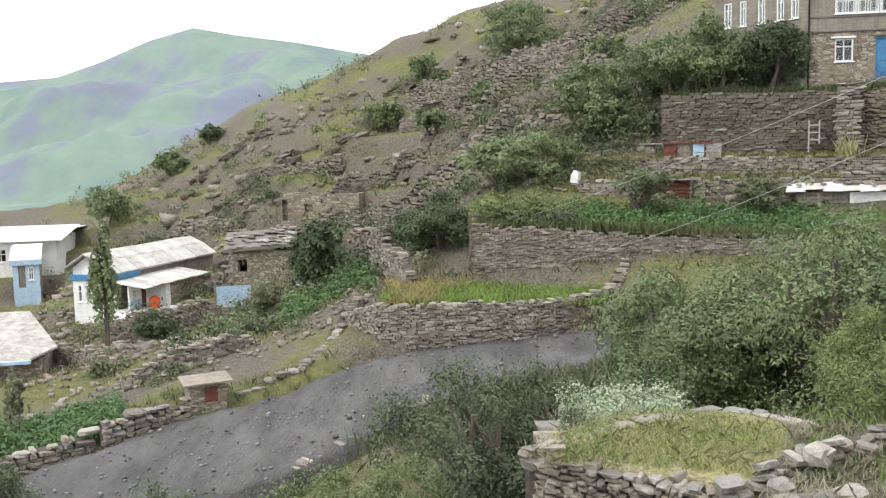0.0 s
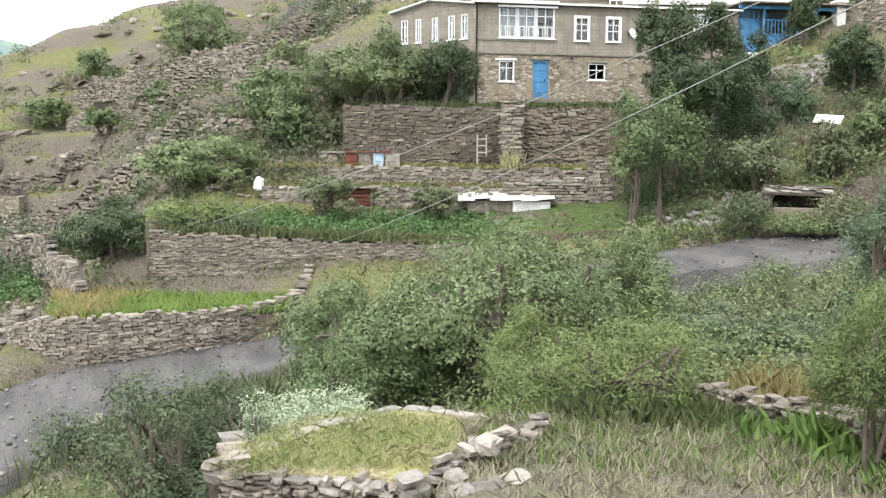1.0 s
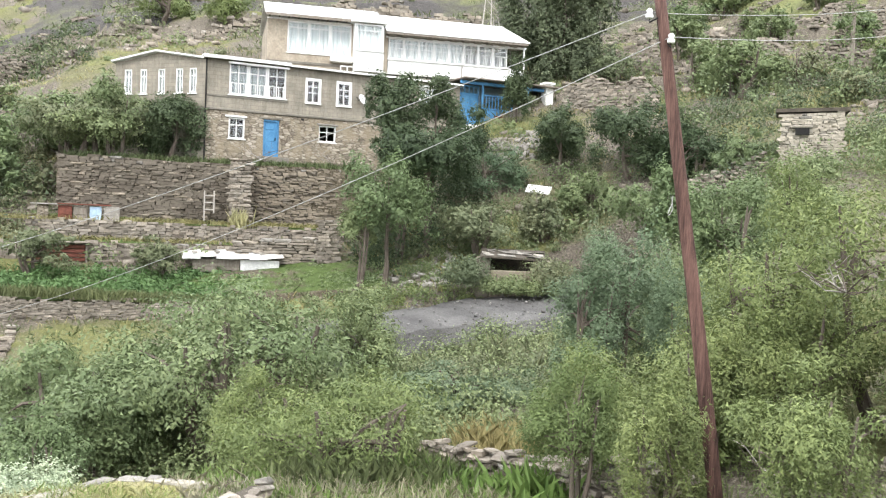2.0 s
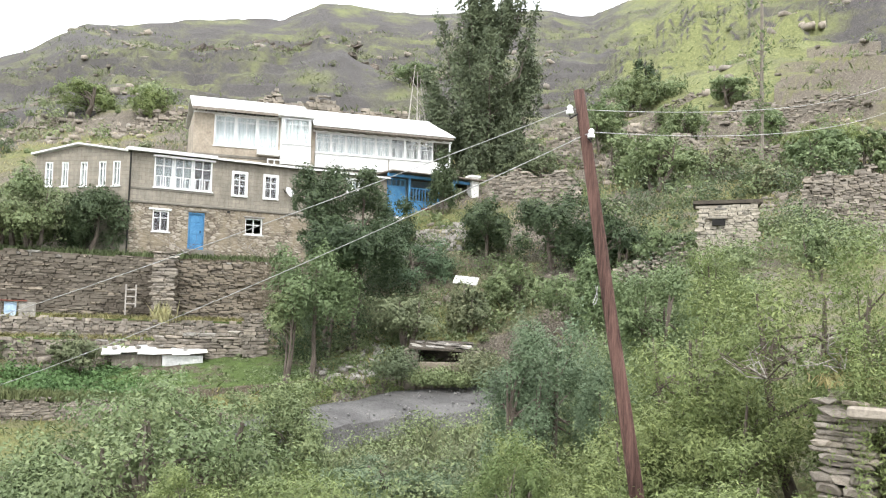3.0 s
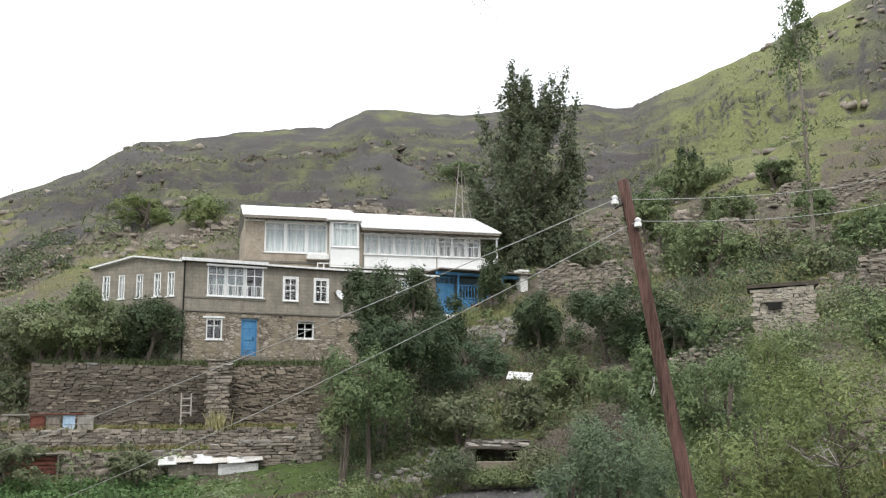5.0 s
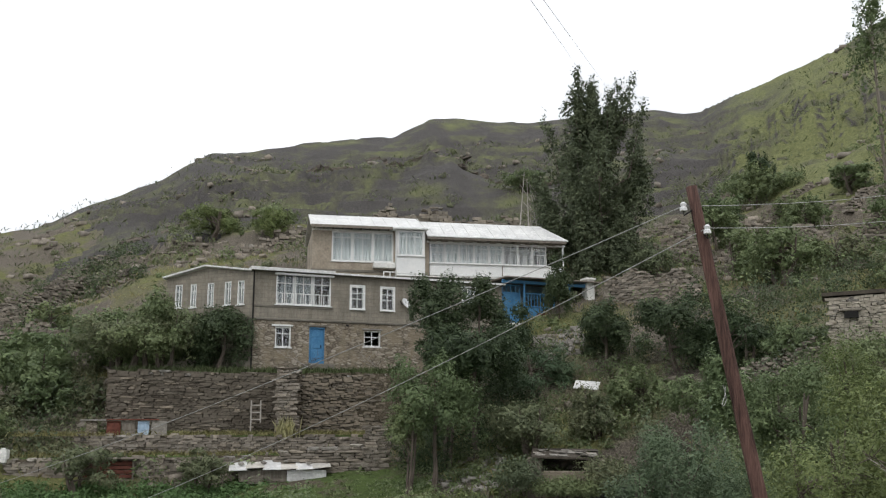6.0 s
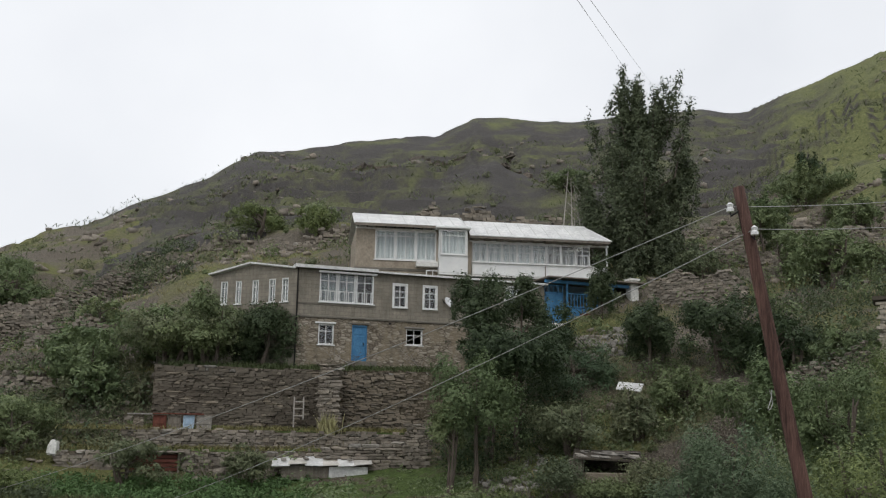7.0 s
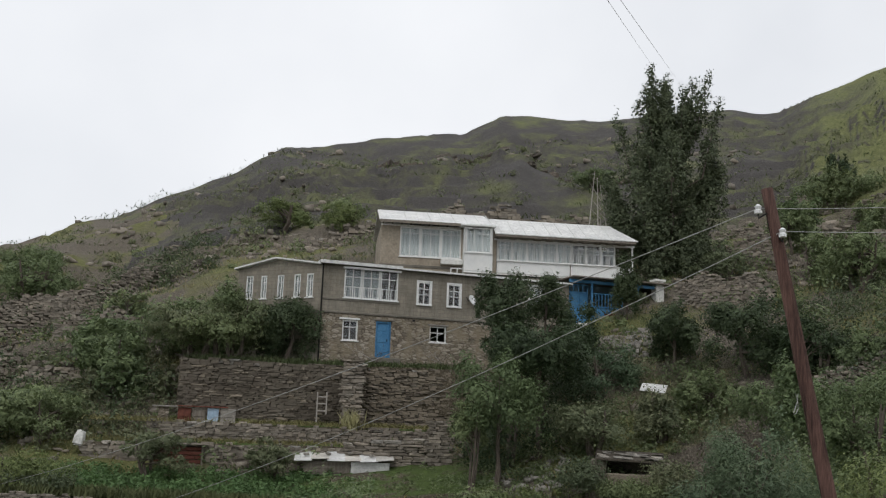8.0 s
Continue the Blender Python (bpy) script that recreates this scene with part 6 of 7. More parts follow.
def tall_tree():
    """The tall many-topped tree behind the upper house, steep boughs with gaps between the tops, pale dead stems at its side."""
    t = empty("tall_tree", Matrix.Translation((45.2, 48.1, 8.6)), "tall dark tree with several pointed tops behind the house", "tree")
    rs = np.random.RandomState(9)
    P, N = [], []
    for i in range(64):
        top_ring = i < 24
        d = rs.uniform(0.3, 4.0) if top_ring else rs.uniform(1.4, 5.0)
        an = rs.uniform(0, 2 * np.pi)
        height = 17.2 - 1.7 * max(0, d - 2.5) + rs.uniform(-2.4, 0.4) if top_ring else rs.uniform(3.0, 12.0) - 0.5 * max(0, d - 3)
        long = rs.uniform(4.5, 7.0) if top_ring else rs.uniform(3.5, 6.0)
        way = np.array([math.cos(an), math.sin(an), 0])
        tip = way * d + np.array([0, 0, height])
        root = way * d * (0.62 if top_ring else 0.7) + np.array([0, 0, max(height - long, -0.5)])
        p, n = spire(rs, root, tip, rs.uniform(0.75, 1.2) if top_ring else rs.uniform(1.1, 1.8), 1150 if top_ring else 1700)
        P.append(p)
        N.append(n)
        hub = np.array([0, 0, max(root[2] - 1.5, 0.5)])
        part("limb", tube(bmesh.new(), [hub, (hub + root) / 2 + np.array([0, 0, 0.2]), root, tip * 0.93], [0.11, 0.085, 0.06, 0.012], 5), M_BARK, t)
    v, f = leaf_quads(np.concatenate(P), np.concatenate(N), 0.27, 0.12, rs)
    ob = new("crown", fast_mesh("crown", v, f, M_LEAF_TALL))
    ob.parent = t
    part("trunk", tube(bmesh.new(), [(0, 0, -0.8), (0.1, 0, 3), (0, 0.1, 8), (0, 0, 14)], [0.42, 0.36, 0.24, 0.06], 8), M_BARK, t)
    for k in range(4):
        b = Vector((-2.6 - 0.3 * k, 1.9 + 0.3 * k, 0))
        bm = tube(bmesh.new(), [b, b + Vector((-0.5 + 0.2 * k, 0, 2.5)), b + Vector((-0.5 - 0.3 * k, 0.3, 5.0)), b + Vector((-1.3 + 0.3 * k, 0.9, 8.0 + 0.6 * k))], [0.11, 0.09, 0.06, 0.02], 5)
        for j in range(7):
            c = b + Vector((-0.4, 0.2, 3.2 + 0.7 * j))
            tube(bm, [c, c + Vector((rs.uniform(-1.1, 0.3), rs.uniform(-0.2, 0.8), rs.uniform(0.7, 1.5)))], [0.035, 0.01], 4)
        part("dead_stem", bm, M_PALEBARK, t, "pale bare dead stem")


tall_tree()


def poplar(x, y, zb, z0, z1, a, label, seed_, bare=False):
    """A slim upright tree: a straight pale trunk and a narrow crown between z0 and z1."""
    t = empty("poplar", Matrix.Translation((x, y, zb)), label, "tree")
    c = (z1 - z0) / 2
    pts, nr, cen, rs = crown_points(a, c, 3000, seed_, 34, 0.4, 0.16)
    v, f = leaf_quads(pts, nr, 0.24, 0.14, rs)
    v = v + np.array([0, 0, (z0 + z1) / 2 - zb])
    if bare:  # thin tufts down the stem
        k = rs.uniform(zb + 3, z0, 60)
        at = rs.randint(0, 60, 900)
        low = np.stack([rs.normal(size=60) * 0.3, rs.normal(size=60) * 0.3, k - zb], 1)[at] + rs.normal(size=(900, 3)) * 0.22
        v2, f2 = leaf_quads(low, nr[:900], 0.22, 0.12, rs)
        v, f = np.concatenate([v, v2]), np.concatenate([f, f2 + len(v)])
    ob = new("crown", fast_mesh("crown", v, f, M_LEAF_GREEN))
    ob.parent = t
    bm = tube(bmesh.new(), [(0, 0, -0.6), (0.05, 0, (z1 - zb) * 0.5), (0, 0, z1 - zb - 0.3)], [0.17, 0.11, 0.02], 7)
    rnd = random.Random(seed_)
    for k in range(26):
        zz = rnd.uniform(0.25, 0.95) * (z1 - zb)
        an = rnd.uniform(0, 6.28)
        L = rnd.uniform(0.4, 0.9) * a
        tube(bm, [(0, 0, zz), (math.cos(an) * L, math.sin(an) * L, zz + L * 1.8)], [0.03, 0.008], 4)
    part("trunk", bm, M_GREYWOOD if bare else M_BARK, t)


poplar(53.6, 31.2, 9.0, 19.0, 29.5, 1.75, "slim tall poplar with a bare pale trunk", 801, True)
poplar(-17.5, 46.8, -10.9, -10.0, -3.0, 0.85, "slim young poplar beside the stone house", 802)


def blades(name, spots, height, width, material, label, category, seed_, lean=0.35, per=6, spread=0.12):
    """Tufts of blades at ground points (x, y, z, size)."""
    rs = np.random.RandomState(seed_)
    s = np.repeat(np.array(spots), per, axis=0)
    n = len(s)
    root = s[:, :3] + np.concatenate([rs.normal(size=(n, 2)) * spread * s[:, 3:4], np.zeros((n, 1))], 1)
    an = rs.uniform(0, 2 * np.pi, n)
    side = np.stack([np.cos(an), np.sin(an), np.zeros(n)], 1) * width * s[:, 3:4] / 2
    tip = np.concatenate([rs.normal(size=(n, 2)) * lean, rs.uniform(0.5, 1.15, (n, 1))], 1) * height * s[:, 3:4]
    midp = root + tip * np.array([0.35, 0.35, 0.6])
    v = np.stack([root - side, root + side, midp + side * 0.8, root + tip, midp - side * 0.8], 1).reshape(-1, 3)
    f = np.arange(5 * n).reshape(-1, 5)
    ob = new(name, fast_mesh(name, v, f, material))
    return tagged(ob, label, category, kind="stuff")


def strip(az0, az1, r0, r1, n, zf, seed_, lo=0.6, hi=1.3, keep=None):
    """Random ground points in a stretch of compass angle and distance."""
    rs = random.Random(seed_)
    out_ = []
    while len(out_) < n:
        az, r = rs.uniform(az0, az1), math.sqrt(rs.uniform(r0 * r0, r1 * r1))
        p = polar(az, r, 0)
        n -= 1 if keep and not keep(az, r, p) and rs.random() < 0.5 else 0
        if keep and not keep(az, r, p):
            continue
        z = zf(az, r) if zf else ground_z(p.x, p.y)
        out_.append((p.x, p.y, z, rs.uniform(lo, hi)))
    return out_


def off_road(az, r, p):
    return not (az < 47 and ROAD_R0(az) - 0.4 < r < ROAD_R1(az) + 0.3)


def patchy(az, r, p):
    return noise.noise((p.x * 0.12, p.y * 0.12, 9.0)) > -0.05


blades("meadow_grass", strip(-30, 60, 10.5, 33, 4800, None, 31, keep=lambda a, r, p: off_road(a, r, p) and not (19 < a < 53 and r < 16.2)), 0.3, 0.025, M_GRASS, "tall green grass and weeds", "grass", 31, per=7)
blades("weeds", strip(-28, 5, 13, 20, 1500, None, 32, keep=off_road), 0.6, 0.09, M_LEAF_GREEN, "broad leaved green weeds", "weeds", 32, per=9, spread=0.2)
blades("field_grass", strip(-3.5, 10.5, 33.6, 39, 3000, lambda a, r: -5.75, 33, keep=lambda a, r, p: ((a - 3.2) / 7.6) ** 2 + ((r - 36.2) / 2.9) ** 2 < 1), 0.3, 0.05, M_LAWN, "bright green hay grass", "grass", 33, per=7)
blades("field_dry_grass", strip(-3.4, 3.5, 34, 40, 700, lambda a, r: -5.72, 34, keep=lambda a, r, p: noise.noise((p.x, p.y, 3)) * 3.5 > a + 0.3), 0.4, 0.03, M_DRY, "tall yellow dry grass", "grass", 34, per=9, lean=0.5)
blades("platform_grass", strip(6.2, 20.5, 12.6, 15.2, 2300, lambda a, r: -4.37, 35, keep=lambda a, r, p: r < 12.9 + 2.6 * math.sin(math.pi * (a - 5) / 20)), 0.13, 0.006, M_STRAW, "dry yellow grass lying in the wind", "grass", 35, lean=0.8, per=5)
blades("platform_green_grass", strip(6.2, 20.5, 12.6, 15.2, 700, lambda a, r: -4.36, 36, keep=lambda a, r, p: r < 12.9 + 2.6 * math.sin(math.pi * (a - 5) / 20) and noise.noise((p.x * 0.7, p.y * 0.7, 1)) > -0.1), 0.13, 0.01, M_LAWN, "short yellow-green grass", "grass", 36, lean=0.5, per=5)
blades("maize_stubble", strip(20, 51, 10.8, 15.4, 1500, lambda a, r: -4.42, 37), 0.22, 0.014, M_MAIZE, "withered grey-green maize plants", "maize", 37, lean=0.55, per=7, spread=0.1)
blades("plot_weeds", strip(22, 51, 12.8, 15.8, 700, lambda a, r: -4.45, 38), 0.2, 0.025, M_LAWN, "fresh green weeds between the maize", "weeds", 38, per=6, spread=0.12)
blades("bank_grass", strip(63.4, 72, 13.8, 18, 400, lambda a, r: -0.92 + 0.1 * (r - 13), 39), 0.16, 0.014, M_DRY, "dry grass above the ruined hut", "grass", 39, per=9)
blades("dry_corner_grass", strip(38, 45, 16.8, 19.5, 350, None, 40), 0.6, 0.03, M_DRY, "tall yellow dry grass behind the wall", "grass", 40, per=9)
blades("lichen_grass", strip(23.3, 24.1, 48.3, 48.85, 40, lambda a, r: -0.75, 95, 0.8, 1.3), 0.9, 0.06, M_STRAW, "yellow dry grass at the buttress foot", "grass", 95, per=8, lean=0.2)
blades("slope_grass", strip(-28, 66, 38, 70, 5200, None, 41, keep=patchy), 0.28, 0.05, M_GRASS, "tufts of green grass on the slope", "grass", 41, per=7, spread=0.4, lean=0.6)
blades("slope_dry_grass", strip(-28, 66, 38, 76, 2600, None, 42), 0.3, 0.03, M_DRY, "tufts of dry grass on the slope", "grass", 42, per=9, spread=0.4, lean=0.6)
blades("hill_grass", strip(-20, 67, 70, 160, 5200, None, 43, keep=patchy), 0.4, 0.13, M_GRASS, "tufts of grass on the high slope", "grass", 43, per=5, spread=0.9, lean=0.7)
blades("terrace_grass", strip(9, 31, 47.6, 50, 1300, lambda a, r: -1.5 if r < 48.7 else -0.55, 44), 0.25, 0.025, M_DRY, "dry grass along the narrow terraces", "grass", 44, per=8, spread=0.3, lean=0.6)
blades("wall_top_grass", strip(13.8, 31, 50.4, 52, 900, lambda a, r: 2.66, 45), 0.35, 0.05, M_GRASS, "grass along the top of the high wall", "grass", 45, per=6, spread=0.15)
blades("wall_top_grass", strip(2, 27, 39.9, 40.8, 900, lambda a, r: -3.2 - 0.03 * a, 46), 0.4, 0.05, M_GRASS, "grass hanging over the garden wall", "grass", 46, per=7, spread=0.15)
blades("road_weeds", strip(-12, 46, 25, 31, 1600, None, 47, keep=lambda a, r, p: r < ROAD_R0(a) - 0.2), 0.7, 0.06, M_LEAF_OLIVE, "tall grey-green weeds below the road", "weeds", 47, per=9, spread=0.25)


def clumps(name, spots, radius, leaf, per, material, label, category, seed_, flat=0.8, lift=0.5):
    """Many small leafy clumps as one mass."""
    rs = np.random.RandomState(seed_)
    s = np.repeat(np.array(spots), per, axis=0)
    n = len(s)
    d = rs.normal(size=(n, 3))
    d /= np.linalg.norm(d, axis=1, keepdims=True)
    off = d * rs.uniform(0.5, 1.1, (n, 1)) * radius * s[:, 3:4]
    off[:, 2] = off[:, 2] * flat + radius * lift * s[:, 3]
    off[:, 2] = np.maximum(off[:, 2], 0.01)
    nr = d + rs.normal(size=(n, 3)) * 0.6 + np.array([0, 0, 0.5])
    nr /= np.linalg.norm(nr, axis=1, keepdims=True)
    v, f = leaf_quads(s[:, :3] + off, nr, leaf, leaf * 0.55, rs)
    return tagged(new(name, fast_mesh(name, v, f, material)), label, category, kind="stuff")


clumps("potato_rows", strip(3, 27, 40.9, 46.3, 520, lambda a, r: -3.5 + (r - 41) * 0.13 - 0.01 * a, 51), 0.42, 0.17, 70, M_LEAF_CROP, "dense rows of leafy green potato plants", "crops", 51)
clumps("potato_patch", strip(-29, -20, 30.4, 35, 260, None, 52), 0.4, 0.16, 60, M_LEAF_CROP, "patch of leafy green potato plants", "crops", 52)
clumps("valley_garden", strip(-10, -4.5, 40, 48, 160, None, 53), 0.45, 0.17, 60, M_LEAF_CROP, "small leafy vegetable patch", "crops", 53)
clumps("white_blossom", strip(7.5, 14.5, 17.2, 20.5, 130, lambda a, r: -5.7, 54), 0.34, 0.085, 90, M_FLOWER, "pale whitish blossoming herbs", "flowers", 54, lift=0.9)
def foot_of_wall(a):
    return 16.6 - 0.2 * (a - 35.5)


blades("wall_weeds", strip(33, 51, 12.6, 16.8, 420, lambda a, r: -4.45, 48, 0.6, 1.2, keep=lambda a, r, p: 0.3 < foot_of_wall(a) - r < 1.0), 0.34, 0.07, M_LAWN, "broad leaved fresh green weeds at the wall's foot", "weeds", 48, per=9, spread=0.16)
blades("wall_weeds", strip(41, 45.5, 13.6, 15.4, 60, lambda a, r: -4.45, 49, 0.8, 1.2, keep=lambda a, r, p: 0.3 < foot_of_wall(a) - r < 0.6), 0.62, 0.1, M_LAWN, "tall broad leaved weeds growing against the rubble wall", "weeds", 49, per=10, spread=0.18)
blades("wall_weeds", strip(27, 38, 15.2, 17, 300, lambda a, r: -4.45, 50, 0.6, 1.2), 0.4, 0.06, M_GRASS, "tall green grass along the bushes", "weeds", 50, per=9, spread=0.18)
clumps("wall_bushes", strip(45.5, 53, 13.5, 15.6, 14, lambda a, r: -3.95, 51, 0.5, 0.9, keep=lambda a, r, p: 0.1 < r - foot_of_wall(a) < 0.8), 0.75, 0.075, 420, M_LEAF_BRIGHT, "light green bushes leaning over the rubble wall", "bushes", 51)
clumps("hillside_scrub", strip(-24, 66, 56, 130, 420, None, 55, 0.5, 1.7, keep=patchy), 0.8, 0.26, 110, M_LEAF_OLIVE, "low olive scrub scattered over the slope", "scrub", 55)
clumps("hillside_scrub", strip(-24, 66, 42, 100, 300, None, 56, 0.4, 1.5), 0.7, 0.22, 120, M_LEAF_GREEN, "low green scrub scattered over the slope", "scrub", 56)
clumps("under_scrub", strip(14, 58, 18, 34, 330, None, 57, 0.6, 1.5, keep=off_road), 0.75, 0.115, 230, M_LEAF_GREEN, "tangled green undergrowth between the bushes", "scrub", 57)
clumps("under_scrub", strip(-28, 14, 13.5, 24, 150, None, 58, 0.5, 1.2, keep=off_road), 0.55, 0.09, 220, M_LEAF_GREEN, "tangled green undergrowth", "scrub", 58)
clumps("terrace_scrub", strip(28, 46, 37.6, 46, 200, None, 60, 0.4, 1.2, keep=off_road), 0.5, 0.13, 130, M_LEAF_GREEN, "low green herbs on the slope above the road", "scrub", 60)
clumps("terrace_scrub", strip(31, 52, 39, 51, 30, None, 67, 0.6, 1.5, keep=off_road), 0.7, 0.14, 220, M_LEAF_GREEN, "thick green undergrowth on the slope", "scrub", 67, lift=0.7)
clumps("terrace_scrub", strip(31, 38.5, 43, 50, 60, None, 91, 0.6, 1.4), 1.0, 0.15, 260, M_LEAF_DARK, "dark undergrowth below the house", "scrub", 91, lift=0.9)
clumps("terrace_scrub", strip(50, 65, 38, 60, 80, None, 92, 0.5, 1.5), 0.85, 0.16, 190, M_LEAF_MID, "grey-green bushes round the stone huts", "scrub", 92, lift=0.7)
clumps("road_weeds", strip(31, 43, 36.5, 39.8, 70, None, 93, 0.4, 1.1, keep=off_road), 0.45, 0.11, 130, M_LEAF_BRIGHT, "fresh green weeds along the upper road edge", "weeds", 93, lift=0.8)
clumps("byre_weeds", strip(38.4, 43.4, 38.2, 39.3, 44, lambda a, r: -2.95, 96, 0.6, 1.2), 0.5, 0.11, 190, M_LEAF_GREEN, "tall weeds in front of the low byre", "weeds", 96, lift=0.95)
clumps("byre_bushes", strip(36.9, 38.7, 38.3, 39.6, 9, lambda a, r: -2.7, 98, 0.8, 1.2), 0.75, 0.12, 330, M_LEAF_MID, "grey-green bushes beside the low byre", "bushes", 98, lift=0.9)
clumps("byre_bushes", strip(42.0, 44.2, 38.0, 39.6, 9, lambda a, r: -2.6, 99, 0.8, 1.2), 0.75, 0.12, 330, M_LEAF_OLIVE, "olive bushes beside the low byre", "bushes", 99, lift=0.9)
clumps("terrace_scrub", strip(56.5, 66, 34.5, 44, 45, None, 100, 0.6, 1.4), 0.9, 0.14, 240, M_LEAF_GREEN, "green bushes below the ruined hut", "scrub", 100, lift=0.7)
clumps("wall_top_bushes", strip(2, 8, 40.2, 41.6, 22, lambda a, r: -3.2, 94, 0.5, 1.2), 0.6, 0.13, 170, M_LEAF_MID, "bushes hanging over the garden wall", "bushes", 94, lift=0.6)
clumps("hillside_scrub", strip(1, 15, 48, 92, 110, None, 69, 0.6, 1.8), 1.1, 0.24, 170, M_LEAF_DARK, "dark green scrub on the rocky slope", "scrub", 69)
clumps("hillside_scrub", strip(-20, -2, 40, 85, 90, None, 70, 0.5, 1.6), 0.95, 0.22, 150, M_LEAF_DARK, "dark green scrub on the village slope", "scrub", 70)
clumps("terrace_scrub", strip(46, 60, 19, 37, 130, None, 68, 0.6, 1.5), 0.85, 0.12, 260, M_LEAF_GREEN, "thick green undergrowth behind the pole", "scrub", 68, lift=0.7)
clumps("terrace_scrub", strip(5, 13, 47, 60, 110, None, 65, 0.5, 1.4), 0.8, 0.16, 160, M_LEAF_OLIVE, "olive scrub beside the terraces", "scrub", 65)
clumps("hillside_scrub", strip(47, 63, 52, 66, 34, None, 77, 0.7, 2.0), 1.1, 0.22, 190, M_LEAF_GREEN, "leafy green bushes among broken walls on the slope", "scrub", 77)
clumps("terrace_scrub", strip(31.5, 48, 42, 52, 35, None, 59, 0.6, 1.6), 0.8, 0.16, 200, M_LEAF_OLIVE, "bushy undergrowth on the slope below the porch", "scrub", 59)


def rubble(name, spots, size, material, label, seed_):
    rs = np.random.RandomState(seed_)
    vs, fs = [], []
    for i, (x, y, z, s) in enumerate(spots):
        k = CUBE * (1 + rs.uniform(-0.35, 0.1, (8, 3))) * size * s * rs.uniform(0.5, 1.4, 3) * np.array([1, 1, 0.6])
        a = rs.uniform(0, 6.28)
        ca, sa = math.cos(a), math.sin(a)
        k = np.stack([k[:, 0] * ca - k[:, 1] * sa, k[:, 0] * sa + k[:, 1] * ca, k[:, 2] + k[:, 0] * rs.uniform(-0.4, 0.4)], 1)
        vs.append(k + (x, y, z + 0.05 * s))
        fs.append(np.array(CUBE_F) + 8 * i)
    return tagged(new(name, fast_mesh(name, np.concatenate(vs), np.concatenate(fs), material)), label, "rubble", kind="stuff")


M_ROADSTONE = simple("grey_shale_chips", (0.12, 0.118, 0.115), (0.25, 0.245, 0.24), 3, 0.9, vary=0.5, island=True)
rubble("slope_rubble", strip(-24, 66, 44, 84, 4200, None, 61, 0.3, 1.6, keep=lambda a, r, p: noise.noise((p.x * 0.15, p.y * 0.15, 2.0)) > 0.0), 0.36, M_STONES, "loose stones strewn over the slope", 61)
rubble("hill_rubble", strip(-20, 66, 78, 160, 1700, None, 62, 0.3, 1.6, keep=lambda a, r, p: noise.noise((p.x * 0.07, p.y * 0.07, 2.0)) > 0.12), 0.7, M_STONES, "rock outcrops and loose stones on the hill", 62)
rubble("road_gravel", strip(-30, 46, 20, 41, 2600, lambda a, r: (ROAD_Z0(a) + (ROAD_Z1(a) - ROAD_Z0(a)) * (r - ROAD_R0(a)) / (ROAD_R1(a) - ROAD_R0(a))), 63, 0.3, 1.6, keep=lambda a, r, p: ROAD_R0(a) < r < ROAD_R1(a) - 0.2), 0.07, M_ROADSTONE, "loose grey stones on the shale road", 63)
rubble("porch_rubble", strip(37.5, 42, 49.5, 53.5, 260, None, 66, 0.4, 1.5), 0.3, M_PALE, "pale rubble and plaster tipped below the porch", 66)
rubble("garden_rubble", strip(29.5, 37, 40.2, 43.5, 170, None, 97, 0.4, 1.5), 0.24, M_PALE, "pale tumbled stones at the garden edge", 97)
rubble("yard_rubble", strip(-26, -4, 36, 58, 1100, None, 64, 0.3, 1.6), 0.2, M_STONES, "loose stones round the village yards", 64)

# ---- pole and wires ----


def wooden_pole():
    b, t = Vector((10.9, 7.97, -4.2)), Vector((10.19, 8.88, 3.4))
    p = empty("utility_pole", Matrix.Translation(b), "leaning reddish-brown wooden utility pole", "pole")
    d = t - b
    bm = tube(bmesh.new(), [d * s + Vector((0.02 * math.sin(9 * s), 0.02 * math.cos(7 * s), 0)) for s in np.linspace(0, 1, 12)], [0.112 - 0.03 * s for s in np.linspace(0, 1, 12)], 14)
    part("shaft", bm, M_WOOD, p, smooth=True)
    for q, side in ((Vector((10.05, 8.93, 3.08)), -1), (Vector((10.23, 8.67, 2.72)), 1)):
        bm = tube(bmesh.new(), [(0, 0, -0.06), (0, 0, -0.05), (0, 0, -0.01), (0, 0, 0.01), (0, 0, 0.05), (0, 0, 0.08)], [0.04, 0.055, 0.055, 0.035, 0.05, 0.02], 10)
        ins = part("insulator", bm, M_PORCELAIN, p, "white porcelain insulator")
        ins.matrix_local = Matrix.Translation(q - b)
        axis = b + d * ((q.z - b.z) / d.z) - b
        part("hook", tube(bmesh.new(), [axis, (q - b) + Vector((0, 0, -0.12)), (q - b) + Vector((0, 0, -0.05))], [0.012, 0.012, 0.012], 5), M_DARK, p)
    bm = bmesh.new()
    hang = b + d * 0.62 - b
    tube(bm, [hang + Vector((-0.13 + 0.05 * math.sin(k), 0.1, -0.28 * math.sin(math.pi * k / 8))) for k in range(9)], [0.006] * 9, 4)
    part("loose_wire", bm, M_WIRE, p)


wooden_pole()


def wire(a, b, sag, rad, label):
    a, b = Vector(a), Vector(b)
    pts = [a.lerp(b, s) - Vector((0, 0, sag * 4 * s * (1 - s))) for s in np.linspace(0, 1, 25)]
    ob = new("power_line", mesh_of("power_line", tube(bmesh.new(), pts, [rad] * 25, 5), M_WIRE))
    tagged(ob, label, "wire", group="power lines")


